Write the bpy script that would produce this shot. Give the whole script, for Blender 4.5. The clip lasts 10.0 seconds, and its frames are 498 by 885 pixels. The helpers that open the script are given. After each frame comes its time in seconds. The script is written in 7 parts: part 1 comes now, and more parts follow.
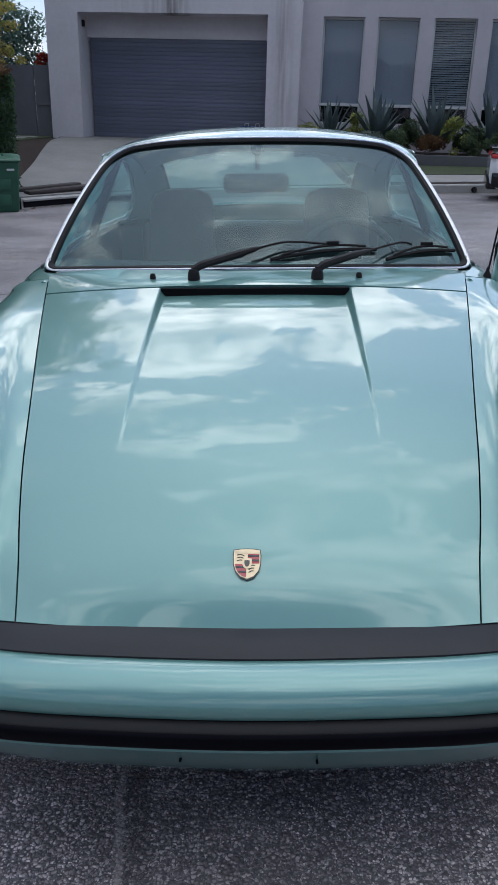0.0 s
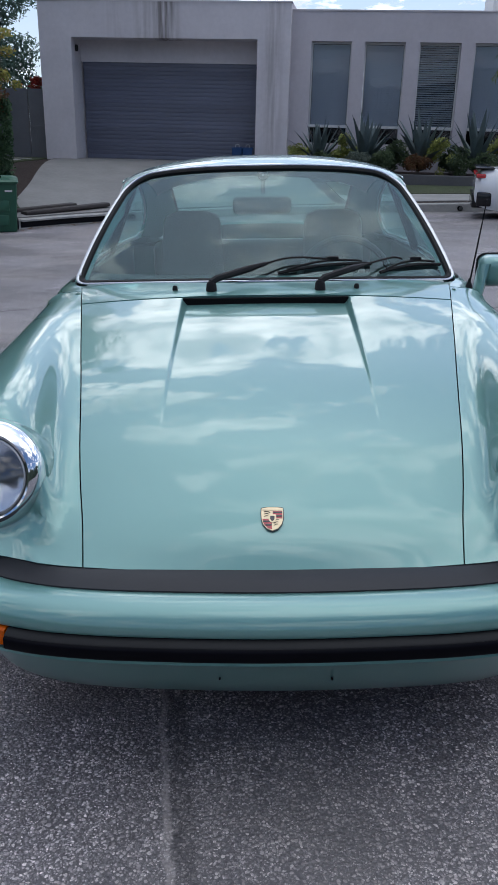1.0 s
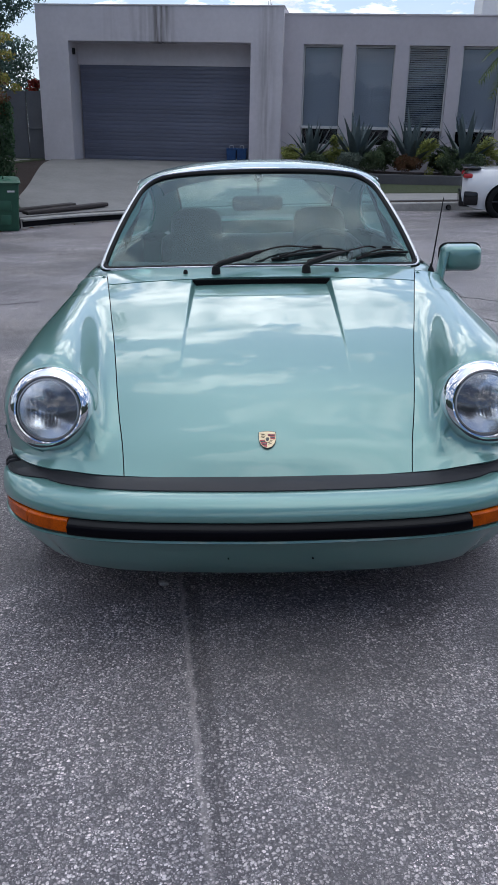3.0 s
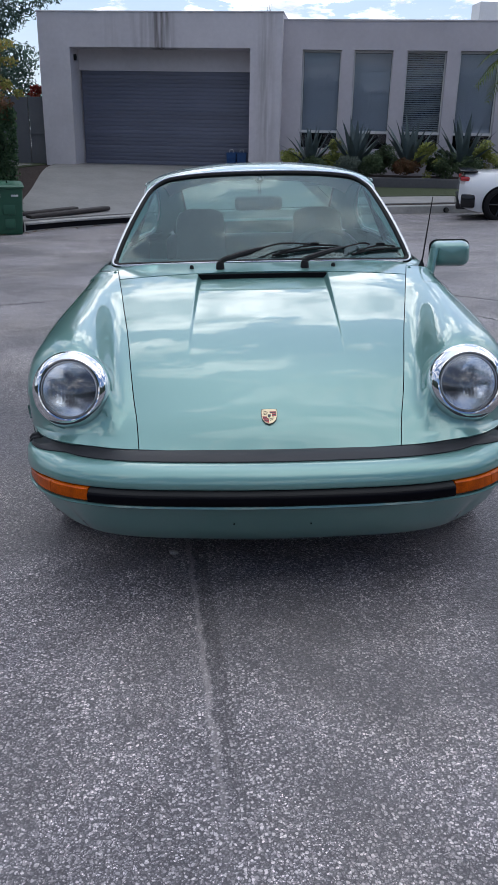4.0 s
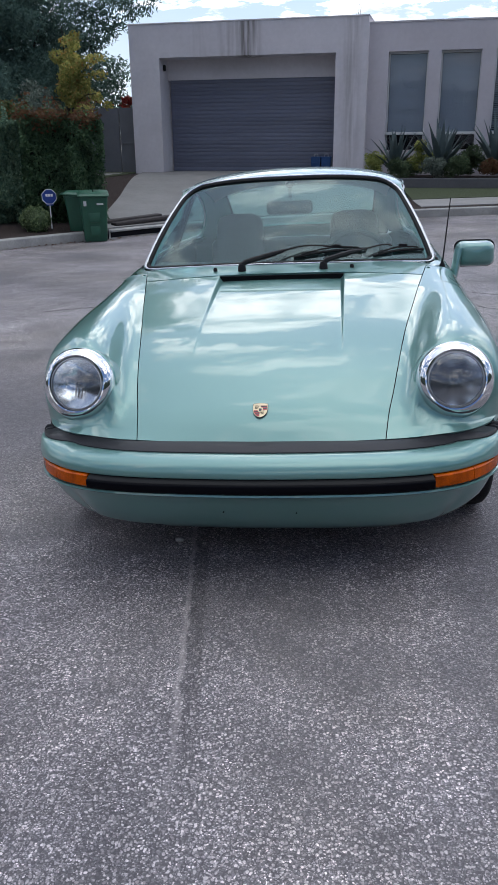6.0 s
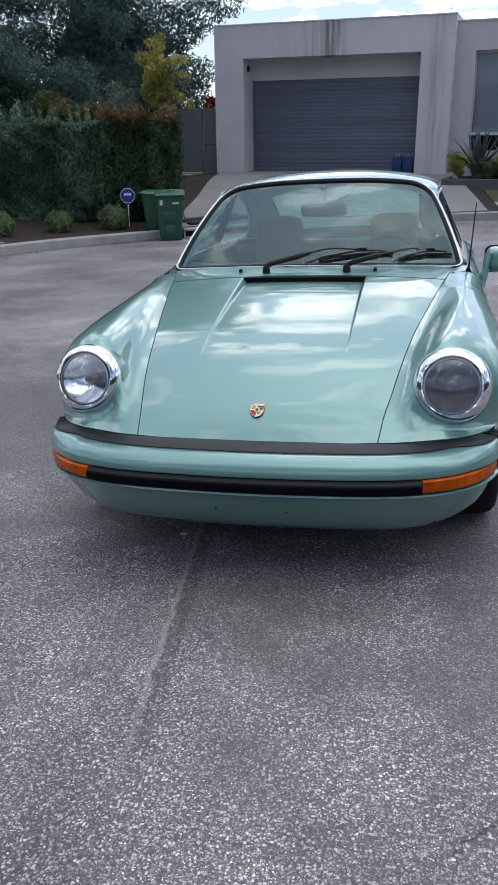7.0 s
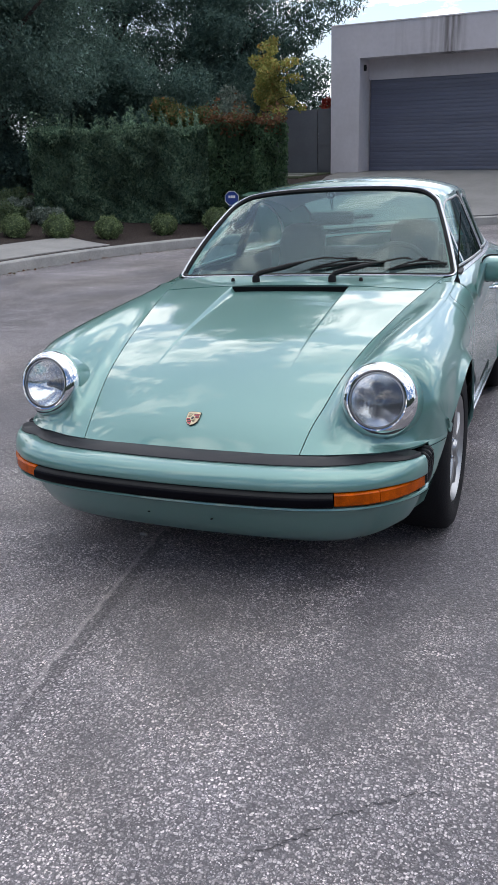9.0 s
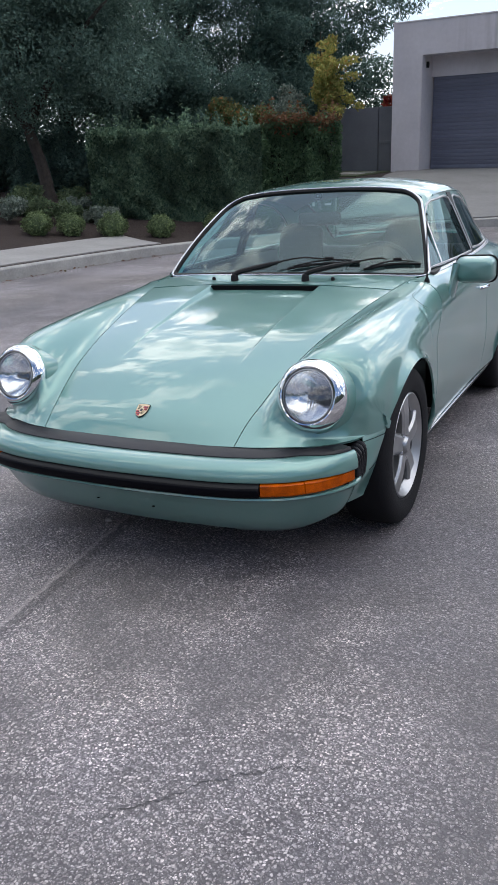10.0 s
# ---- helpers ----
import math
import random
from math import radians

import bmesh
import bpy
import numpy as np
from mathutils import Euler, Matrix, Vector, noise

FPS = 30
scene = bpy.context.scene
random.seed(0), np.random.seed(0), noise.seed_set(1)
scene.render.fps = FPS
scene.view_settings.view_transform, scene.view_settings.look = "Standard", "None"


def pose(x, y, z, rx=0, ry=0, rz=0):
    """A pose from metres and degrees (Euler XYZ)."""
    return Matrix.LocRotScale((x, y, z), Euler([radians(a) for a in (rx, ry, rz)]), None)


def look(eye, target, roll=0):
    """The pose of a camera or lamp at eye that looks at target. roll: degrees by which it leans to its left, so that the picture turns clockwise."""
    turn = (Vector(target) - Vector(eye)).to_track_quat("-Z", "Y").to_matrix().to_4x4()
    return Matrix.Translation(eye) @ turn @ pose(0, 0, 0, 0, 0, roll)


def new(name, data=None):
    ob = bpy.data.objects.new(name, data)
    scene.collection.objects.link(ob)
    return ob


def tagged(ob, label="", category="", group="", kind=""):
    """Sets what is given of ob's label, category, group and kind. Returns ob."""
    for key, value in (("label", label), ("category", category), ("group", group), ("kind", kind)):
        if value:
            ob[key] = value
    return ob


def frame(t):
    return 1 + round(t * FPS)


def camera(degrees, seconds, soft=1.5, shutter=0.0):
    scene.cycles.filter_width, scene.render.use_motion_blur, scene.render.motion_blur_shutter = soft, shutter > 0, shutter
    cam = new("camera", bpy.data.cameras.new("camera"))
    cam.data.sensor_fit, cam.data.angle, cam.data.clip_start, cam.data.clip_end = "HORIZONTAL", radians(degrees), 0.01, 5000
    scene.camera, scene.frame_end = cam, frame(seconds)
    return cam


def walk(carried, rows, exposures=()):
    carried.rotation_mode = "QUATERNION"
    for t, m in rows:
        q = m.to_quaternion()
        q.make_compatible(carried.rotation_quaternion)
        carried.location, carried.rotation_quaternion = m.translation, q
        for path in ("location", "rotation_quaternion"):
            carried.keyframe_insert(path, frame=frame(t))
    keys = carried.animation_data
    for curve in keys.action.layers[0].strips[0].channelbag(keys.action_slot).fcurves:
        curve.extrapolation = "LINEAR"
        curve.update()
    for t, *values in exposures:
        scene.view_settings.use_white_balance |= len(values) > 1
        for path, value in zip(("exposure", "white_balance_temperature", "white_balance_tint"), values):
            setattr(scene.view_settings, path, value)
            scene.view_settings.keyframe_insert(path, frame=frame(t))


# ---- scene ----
cam = camera(34.7, 10.0, 1.4)
PATH = [
    (0, (-0.067, -1.201, 1.320), (0.001, 0.637, 0.534), 1.6),
    (0.5, (-0.108, -1.348, 1.345), (-0.032, 0.499, 0.582), 1.5),
    (1, (-0.150, -1.522, 1.360), (-0.059, 0.332, 0.615), 1.4),
    (1.5, (-0.151, -1.658, 1.374), (-0.051, 0.200, 0.641), 1.3),
    (2, (-0.133, -1.827, 1.380), (-0.032, 0.033, 0.652), 1.2),
    (2.5, (-0.129, -1.998, 1.390), (-0.032, -0.140, 0.658), 1.0),
    (2.7, (-0.152, -2.033, 1.405), (-0.048, -0.181, 0.657), 1.3),
    (3.8, (-0.224, -2.293, 1.395), (-0.120, -0.435, 0.664), 1.2),
    (4, (-0.212, -2.331, 1.405), (-0.109, -0.474, 0.669), 1.1),
    (4.5, (-0.161, -2.443, 1.413), (-0.081, -0.584, 0.679), 0.8),
    (5, (-0.096, -2.533, 1.417), (-0.062, -0.672, 0.686), 0.5),
    (5.5, (-0.005, -2.526, 1.413), (-0.041, -0.664, 0.684), -0.2),
    (6, (0.107, -2.460, 1.417), (-0.016, -0.601, 0.690), -0.6),
    (6.2, (0.152, -2.449, 1.429), (-0.014, -0.593, 0.701), -0.8),
    (7.3, (0.504, -2.515, 1.434), (0.135, -0.689, 0.705), -0.7),
    (7.5, (0.592, -2.536, 1.448), (0.188, -0.720, 0.715), -1.0),
    (8, (0.754, -2.492, 1.440), (0.281, -0.692, 0.708), -1.3),
    (8.5, (0.889, -2.418, 1.466), (0.349, -0.635, 0.738), -1.6),
    (9, (1.020, -2.378, 1.472), (0.407, -0.616, 0.751), -1.9),
    (9.5, (1.254, -2.362, 1.481), (0.565, -0.627, 0.763), -2.0),
    (10, (1.464, -2.332, 1.479), (0.698, -0.630, 0.760), -2.4),
]
walk(cam, [(t, look(eye, target, roll)) for t, eye, target, roll in PATH], [(0.0, -0.16, 6150, 10), (1.0, -0.17, 6150, 10), (2.5, -0.18, 6200, 10), (5.0, -0.1, 6300, 10), (7.5, 0.06, 6500, 10), (10.0, 0.22, 6700, 10)])

# ---- sky and sun ----
SUN_EL, SUN_AZ = 64.0, 8.0      # degrees above the horizon; degrees east of +y
world = bpy.data.worlds.new("sky")
scene.world = world
world.use_nodes = True
wn, wl = world.node_tree.nodes, world.node_tree.links
wn.clear()
w_out = wn.new("ShaderNodeOutputWorld")
w_bg = wn.new("ShaderNodeBackground")
w_sky = wn.new("ShaderNodeTexSky")
w_sky.sky_type = "NISHITA"
w_sky.sun_disc = False
w_sky.sun_elevation = radians(SUN_EL)
w_sky.sun_rotation = radians(SUN_AZ)
w_co = wn.new("ShaderNodeTexCoord")


# clouds lie in a layer: they crowd together towards the horizon
w_sep = wn.new("ShaderNodeSeparateXYZ")
wl.new(w_co.outputs["Generated"], w_sep.inputs["Vector"])
w_up = wn.new("ShaderNodeMath")
w_up.operation = "MAXIMUM"
w_up.inputs[1].default_value = 0.0
wl.new(w_sep.outputs["Z"], w_up.inputs[0])
w_h = wn.new("ShaderNodeMath")
w_h.operation = "ADD"
w_h.inputs[1].default_value = 0.2
wl.new(w_up.outputs[0], w_h.inputs[0])
w_flat = wn.new("ShaderNodeCombineXYZ")
for axis in ("X", "Y"):
    w_d = wn.new("ShaderNodeMath")
    w_d.operation = "DIVIDE"
    wl.new(w_sep.outputs[axis], w_d.inputs[0])
    wl.new(w_h.outputs[0], w_d.inputs[1])
    wl.new(w_d.outputs[0], w_flat.inputs[axis])


def sky_noise(scale, detail, rough, place):
    mp = wn.new("ShaderNodeMapping")
    mp.inputs["Location"].default_value = place
    mp.inputs["Scale"].default_value = (scale, scale, scale)
    n = wn.new("ShaderNodeTexNoise")
    n.inputs["Scale"].default_value = 1.0
    n.inputs["Detail"].default_value = detail
    n.inputs["Roughness"].default_value = rough
    wl.new(w_flat.outputs[0], mp.inputs["Vector"])
    wl.new(mp.outputs["Vector"], n.inputs["Vector"])
    return n


def sky_ramp(src, p0, c0, p1, c1):
    r = wn.new("ShaderNodeValToRGB")
    r.color_ramp.elements[0].position, r.color_ramp.elements[0].color = p0, (*c0, 1)
    r.color_ramp.elements[1].position, r.color_ramp.elements[1].color = p1, (*c1, 1)
    wl.new(src, r.inputs["Fac"])
    return r


broad = sky_noise(1.604, 2.0, 0.6, (66.719, 15.736, 82.706))
billow = sky_noise(5.2, 12.0, 0.68, (33.212, 62.581, 28.085))
w_sum = wn.new("ShaderNodeMixRGB")
w_sum.inputs["Fac"].default_value = 0.55
wl.new(broad.outputs["Fac"], w_sum.inputs["Color1"])
wl.new(billow.outputs["Fac"], w_sum.inputs["Color2"])
cover = sky_ramp(w_sum.outputs["Color"], 0.496, (0.02, 0.02, 0.02), 0.540, (1, 1, 1))
cover.color_ramp.interpolation = "EASE"
shade = sky_ramp(sky_noise(6.3, 10.0, 0.62, (5.0, 9.0, 2.0)).outputs["Fac"], 0.38, (0.25, 0.275, 0.32), 0.62, (1, 1, 1))
CLOUD = 17.3
# clouds brighten towards the hidden sun
w_dot = wn.new("ShaderNodeVectorMath")
w_dot.operation = "DOT_PRODUCT"
w_dot.inputs[1].default_value = (math.sin(radians(12)) * math.cos(radians(46)), math.cos(radians(12)) * math.cos(radians(46)), math.sin(radians(46)))
wl.new(w_co.outputs["Generated"], w_dot.inputs[0])
w_glow = wn.new("ShaderNodeMapRange")
w_glow.inputs["From Min"].default_value = -0.5
w_glow.inputs["From Max"].default_value = 1.0
w_glow.inputs["To Min"].default_value = 0.8
w_glow.inputs["To Max"].default_value = 2.0
wl.new(w_dot.outputs["Value"], w_glow.inputs["Value"])
w_cl = wn.new("ShaderNodeMixRGB")
w_cl.blend_type = "MULTIPLY"
w_cl.inputs["Fac"].default_value = 1.0
w_cl.inputs["Color2"].default_value = (CLOUD * 1.03, CLOUD, CLOUD * 0.985, 1)
w_bright = wn.new("ShaderNodeVectorMath")
w_bright.operation = "SCALE"
wl.new(shade.outputs["Color"], w_bright.inputs[0])
wl.new(w_glow.outputs[0], w_bright.inputs["Scale"])
wl.new(w_bright.outputs["Vector"], w_cl.inputs["Color1"])
w_blue = wn.new("ShaderNodeMixRGB")
w_blue.blend_type = "MULTIPLY"
w_blue.inputs["Fac"].default_value = 1.0
w_blue.inputs["Color2"].default_value = (0.97, 1.18, 1.46, 1)
wl.new(w_sky.outputs["Color"], w_blue.inputs["Color1"])
veil = wn.new("ShaderNodeMapRange")
veil.inputs["From Min"].default_value = 0.72
veil.inputs["From Max"].default_value = 0.95
veil.inputs["To Min"].default_value = 0.0
veil.inputs["To Max"].default_value = 0.46
wl.new(w_sep.outputs["Z"], veil.inputs["Value"])
w_low = wn.new("ShaderNodeMixRGB")
wl.new(cover.outputs["Color"], w_low.inputs["Fac"])
wl.new(w_blue.outputs["Color"], w_low.inputs["Color1"])
wl.new(w_cl.outputs["Color"], w_low.inputs["Color2"])
# thin high veil overhead
w_mix = wn.new("ShaderNodeMixRGB")
w_mix.inputs["Color2"].default_value = (17.4, 19.3, 20.5, 1)
wl.new(veil.outputs[0], w_mix.inputs["Fac"])
wl.new(w_low.outputs["Color"], w_mix.inputs["Color1"])
# white haze towards the horizon
haze = wn.new("ShaderNodeMapRange")
haze.inputs["From Min"].default_value = 0.02
haze.inputs["From Max"].default_value = 0.30
haze.inputs["To Min"].default_value = 0.85
haze.inputs["To Max"].default_value = 0.0
wl.new(w_sep.outputs["Z"], haze.inputs["Value"])
w_hz = wn.new("ShaderNodeMixRGB")
# the haze is brightest on the sun's side
w_side = wn.new("ShaderNodeMapRange")
w_side.inputs["From Min"].default_value = -0.9
w_side.inputs["From Max"].default_value = 0.5
w_side.inputs["To Min"].default_value = 0.38
w_side.inputs["To Max"].default_value = 1.0
wl.new(w_sep.outputs["Y"], w_side.inputs["Value"])
w_hc = wn.new("ShaderNodeVectorMath")
w_hc.operation = "SCALE"
w_hc.inputs[0].default_value = (9.2, 10.3, 11.3)
wl.new(w_side.outputs[0], w_hc.inputs["Scale"])
wl.new(w_hc.outputs["Vector"], w_hz.inputs["Color2"])
wl.new(haze.outputs[0], w_hz.inputs["Fac"])
wl.new(w_mix.outputs["Color"], w_hz.inputs["Color1"])
wl.new(w_hz.outputs["Color"], w_bg.inputs["Color"])
w_bg.inputs["Strength"].default_value = 0.1
wl.new(w_bg.outputs["Background"], w_out.inputs["Surface"])

sun = new("sun", bpy.data.lights.new("sun", "SUN"))
sun.data.energy = 1.05
sun.data.angle = radians(112)
sun.data.color = (1.0, 0.985, 0.96)
_s = Vector((math.sin(radians(SUN_AZ)) * math.cos(radians(SUN_EL)), math.cos(radians(SUN_AZ)) * math.cos(radians(SUN_EL)), math.sin(radians(SUN_EL))))
sun.matrix_world = look(_s * 50, (0, 0, 0))

# ---- materials ----
def mat(name, color, rough=0.5, metal=0.0, var=0.12, scale=8.0, bump=0.0, bump_scale=60.0, coat=0.0, spec=0.5, color2=None, detail=4.0, obj_random=0.0, coords="Object", stretch=(1, 1, 1), bump_dist=0.004, rough_var=0.0, coat_rough=0.03):
    """A surface with colour variation at two scales, and fine relief."""
    m = bpy.data.materials.new(name)
    m.use_nodes = True
    nt = m.node_tree
    b = nt.nodes["Principled BSDF"]
    b.inputs["Roughness"].default_value = rough
    b.inputs["Metallic"].default_value = metal
    b.inputs["Specular IOR Level"].default_value = spec
    b.inputs["Coat Weight"].default_value = coat
    b.inputs["Coat Roughness"].default_value = coat_rough
    co = nt.nodes.new("ShaderNodeTexCoord")
    mp = nt.nodes.new("ShaderNodeMapping")
    mp.inputs["Scale"].default_value = stretch
    nt.links.new(co.outputs[coords], mp.inputs["Vector"])
    n1 = nt.nodes.new("ShaderNodeTexNoise")
    n1.inputs["Scale"].default_value = scale
    n1.inputs["Detail"].default_value = detail
    n2 = nt.nodes.new("ShaderNodeTexNoise")
    n2.inputs["Scale"].default_value = scale * 9.3
    n2.inputs["Detail"].default_value = 3.0
    nt.links.new(mp.outputs["Vector"], n1.inputs["Vector"])
    nt.links.new(mp.outputs["Vector"], n2.inputs["Vector"])
    add = nt.nodes.new("ShaderNodeMath")
    add.operation = "MULTIPLY_ADD"
    add.inputs[1].default_value = 0.35
    nt.links.new(n2.outputs["Fac"], add.inputs[0])
    mul = nt.nodes.new("ShaderNodeMath")
    mul.operation = "MULTIPLY"
    mul.inputs[1].default_value = 0.65
    nt.links.new(n1.outputs["Fac"], mul.inputs[0])
    nt.links.new(mul.outputs[0], add.inputs[2])
    mr = nt.nodes.new("ShaderNodeMapRange")
    mr.inputs["From Min"].default_value = 0.3
    mr.inputs["From Max"].default_value = 0.7
    nt.links.new(add.outputs[0], mr.inputs["Value"])
    mix = nt.nodes.new("ShaderNodeMixRGB")
    c2 = color2 or tuple(c * (1 + var) for c in color)
    c1 = color if color2 else tuple(c * (1 - var) for c in color)
    mix.inputs["Color1"].default_value = (*c1, 1)
    mix.inputs["Color2"].default_value = (*c2, 1)
    nt.links.new(mr.outputs[0], mix.inputs["Fac"])
    last = mix.outputs["Color"]
    if obj_random:
        oi = nt.nodes.new("ShaderNodeObjectInfo")
        hsv = nt.nodes.new("ShaderNodeHueSaturation")
        mr2 = nt.nodes.new("ShaderNodeMapRange")
        mr2.inputs["To Min"].default_value = 1 - obj_random
        mr2.inputs["To Max"].default_value = 1 + obj_random
        nt.links.new(oi.outputs["Random"], mr2.inputs["Value"])
        nt.links.new(mr2.outputs[0], hsv.inputs["Value"])
        nt.links.new(last, hsv.inputs["Color"])
        last = hsv.outputs["Color"]
    nt.links.new(last, b.inputs["Base Color"])
    if rough_var:
        mr3 = nt.nodes.new("ShaderNodeMapRange")
        mr3.inputs["To Min"].default_value = max(0.02, rough - rough_var)
        mr3.inputs["To Max"].default_value = rough + rough_var
        nt.links.new(n1.outputs["Fac"], mr3.inputs["Value"])
        nt.links.new(mr3.outputs[0], b.inputs["Roughness"])
    if bump:
        n3 = nt.nodes.new("ShaderNodeTexNoise")
        n3.inputs["Scale"].default_value = bump_scale
        n3.inputs["Detail"].default_value = 5.0
        nt.links.new(mp.outputs["Vector"], n3.inputs["Vector"])
        bp = nt.nodes.new("ShaderNodeBump")
        bp.inputs["Strength"].default_value = bump
        bp.inputs["Distance"].default_value = bump_dist
        nt.links.new(n3.outputs["Fac"], bp.inputs["Height"])
        nt.links.new(bp.outputs["Normal"], b.inputs["Normal"])
    return m


def glass(name, color=(1, 1, 1), rough=0.0, mixed=0.0, film_share=0.0, sheen=(0.8, 0.8, 0.8)):
    """Thin pane: mirror-like by Fresnel, clear beneath."""
    m = bpy.data.materials.new(name)
    m.use_nodes = True
    nt = m.node_tree
    nt.nodes.clear()
    out = nt.nodes.new("ShaderNodeOutputMaterial")
    tr = nt.nodes.new("ShaderNodeBsdfTransparent")
    tr.inputs["Color"].default_value = (*color, 1)
    gl = nt.nodes.new("ShaderNodeBsdfGlossy")
    gl.inputs["Roughness"].default_value = rough
    gl.inputs["Color"].default_value = (*sheen, 1)
    fr = nt.nodes.new("ShaderNodeLayerWeight")
    fr.inputs["Blend"].default_value = 0.5
    pw = nt.nodes.new("ShaderNodeMath")
    pw.operation = "POWER"
    pw.inputs[1].default_value = 5.0
    nt.links.new(fr.outputs["Facing"], pw.inputs[0])
    mx = nt.nodes.new("ShaderNodeMixShader")
    ad = nt.nodes.new("ShaderNodeMath")
    ad.operation = "ADD"
    ad.use_clamp = True
    ad.inputs[1].default_value = 0.06 + mixed
    nt.links.new(pw.outputs[0], ad.inputs[0])
    nt.links.new(ad.outputs[0], mx.inputs["Fac"])
    # a faint teal diffuse film over the pane
    film_ = nt.nodes.new("ShaderNodeBsdfDiffuse")
    film_.inputs["Color"].default_value = (0.42, 0.62, 0.60, 1)
    mx2 = nt.nodes.new("ShaderNodeMixShader")
    mx2.inputs["Fac"].default_value = film_share
    nt.links.new(tr.outputs[0], mx2.inputs[1])
    nt.links.new(film_.outputs[0], mx2.inputs[2])
    nt.links.new(mx2.outputs[0], mx.inputs[1])
    nt.links.new(gl.outputs[0], mx.inputs[2])
    nt.links.new(mx.outputs[0], out.inputs["Surface"])
    return m


PAINT = mat("ice_green_metallic", (0.126, 0.272, 0.249), 0.36, 0.4, 0.03, 900.0, coat=1.0, detail=1.0, coat_rough=0.02)
PAINT.node_tree.nodes["Principled BSDF"].inputs["Coat IOR"].default_value = 1.65
CHROME = mat("chrome", (0.74, 0.75, 0.77), 0.06, 1.0, 0.03, 5.0)
BRUSHED = mat("bright_trim", (0.48, 0.49, 0.51), 0.24, 1.0, 0.05, 20.0)
RUBBER = mat("black_rubber", (0.012, 0.012, 0.015), 0.40, 0.0, 0.15, 14.0, bump=0.15, bump_scale=220.0, spec=0.30, bump_dist=0.0006)
SEAL = mat("black_seal", (0.010, 0.010, 0.011), 0.5, 0.0, 0.15, 14.0, spec=0.18)
# near-black for joints, and painted shade in wells, cores and the underbody
GAP = mat("gap_and_shade_black", (0.006, 0.006, 0.007), 0.9, 0.0, 0.1, 5.0, spec=0.1)
TYRE = mat("tyre_rubber", (0.010, 0.010, 0.012), 0.75, 0.0, 0.2, 12.0, bump=0.3, bump_scale=150.0, spec=0.2)
ALLOY = mat("cast_alloy", (0.42, 0.425, 0.435), 0.36, 1.0, 0.06, 18.0, bump=0.05)
# darker copy of the alloy; inside the wheels it stands in for shade
ALLOY_DARK = mat("darkened_alloy", (0.10, 0.10, 0.11), 0.5, 0.7, 0.1, 18.0)
AMBER = mat("amber_lens", (0.40, 0.066, 0.0), 0.2, 0.0, 0.5, 26.0, bump=0.12, bump_scale=90.0, spec=0.15)
GLASS = glass("window_glass", (0.60, 0.84, 0.82), 0.0, 0.035, film_share=0.01, sheen=(0.64, 0.77, 0.79))
HOUSE_GLASS = glass("house_glass", (0.86, 0.88, 0.92), 0.0, -0.01)
LENS_GLASS = glass("lens_glass", (0.95, 0.97, 0.98), 0.03, 0.06)
REFLECTOR = mat("reflector", (0.88, 0.90, 0.94), 0.18, 1.0, 0.05, 30.0)
INTERIOR = mat("black_vinyl", (0.024, 0.025, 0.027), 0.6, 0.0, 0.15, 12.0)
LEATHER = mat("dark_leather", (0.030, 0.031, 0.034), 0.6, 0.0, 0.2, 9.0)
CLOTH = mat("headliner", (0.5, 0.5, 0.49), 0.9, 0.0, 0.06, 20.0)
INSERT = mat("black_insert", (0.003, 0.003, 0.005), 0.3, 0.0, 0.2, 14.0, bump=0.02, bump_scale=200.0, spec=0.06, bump_dist=0.001)
GOLD = mat("gilt_metal", (0.52, 0.42, 0.29), 0.34, 1.0, 0.1, 120.0)
RED_ENAMEL = mat("red_enamel", (0.40, 0.03, 0.04), 0.25, 0.0, 0.1, 90.0, coat=0.5)
BLACK_ENAMEL = mat("black_enamel", (0.01, 0.01, 0.012), 0.25, 0.0, 0.1, 90.0, coat=0.5)

# ---- mesh helpers ----
def mesh_of(bm, name, material, smooth=True):
    bmesh.ops.recalc_face_normals(bm, faces=bm.faces)
    me = bpy.data.meshes.new(name)
    bm.to_mesh(me)
    bm.free()
    for p in me.polygons:
        p.use_smooth = smooth
    mats = material if isinstance(material, (list, tuple)) else [material]
    for m in mats:
        me.materials.append(m)
    return me


def part(name, bm, material, parent, label="", smooth=True, sharp=35):
    me = mesh_of(bm, name, material, smooth)
    if smooth and sharp:
        me.set_sharp_from_angle(angle=radians(sharp))
    ob = new(name, me)
    ob.parent = parent
    if label:
        ob["label"] = label
    return ob


def thing(name, bm, material, label, category, m=None, group="", kind="", smooth=True, sharp=35):
    me = mesh_of(bm, name, material, smooth)
    if smooth and sharp:
        me.set_sharp_from_angle(angle=radians(sharp))
    ob = new(name, me)
    if m is not None:
        ob.matrix_world = m
    return tagged(ob, label, category, group, kind)


def empty(name, m, label, category, group="", kind=""):
    ob = new(name)
    ob.empty_display_size = 0.1
    ob.matrix_world = m
    return tagged(ob, label, category, group, kind)


def lerp(a, b, t):
    return a + (b - a) * t


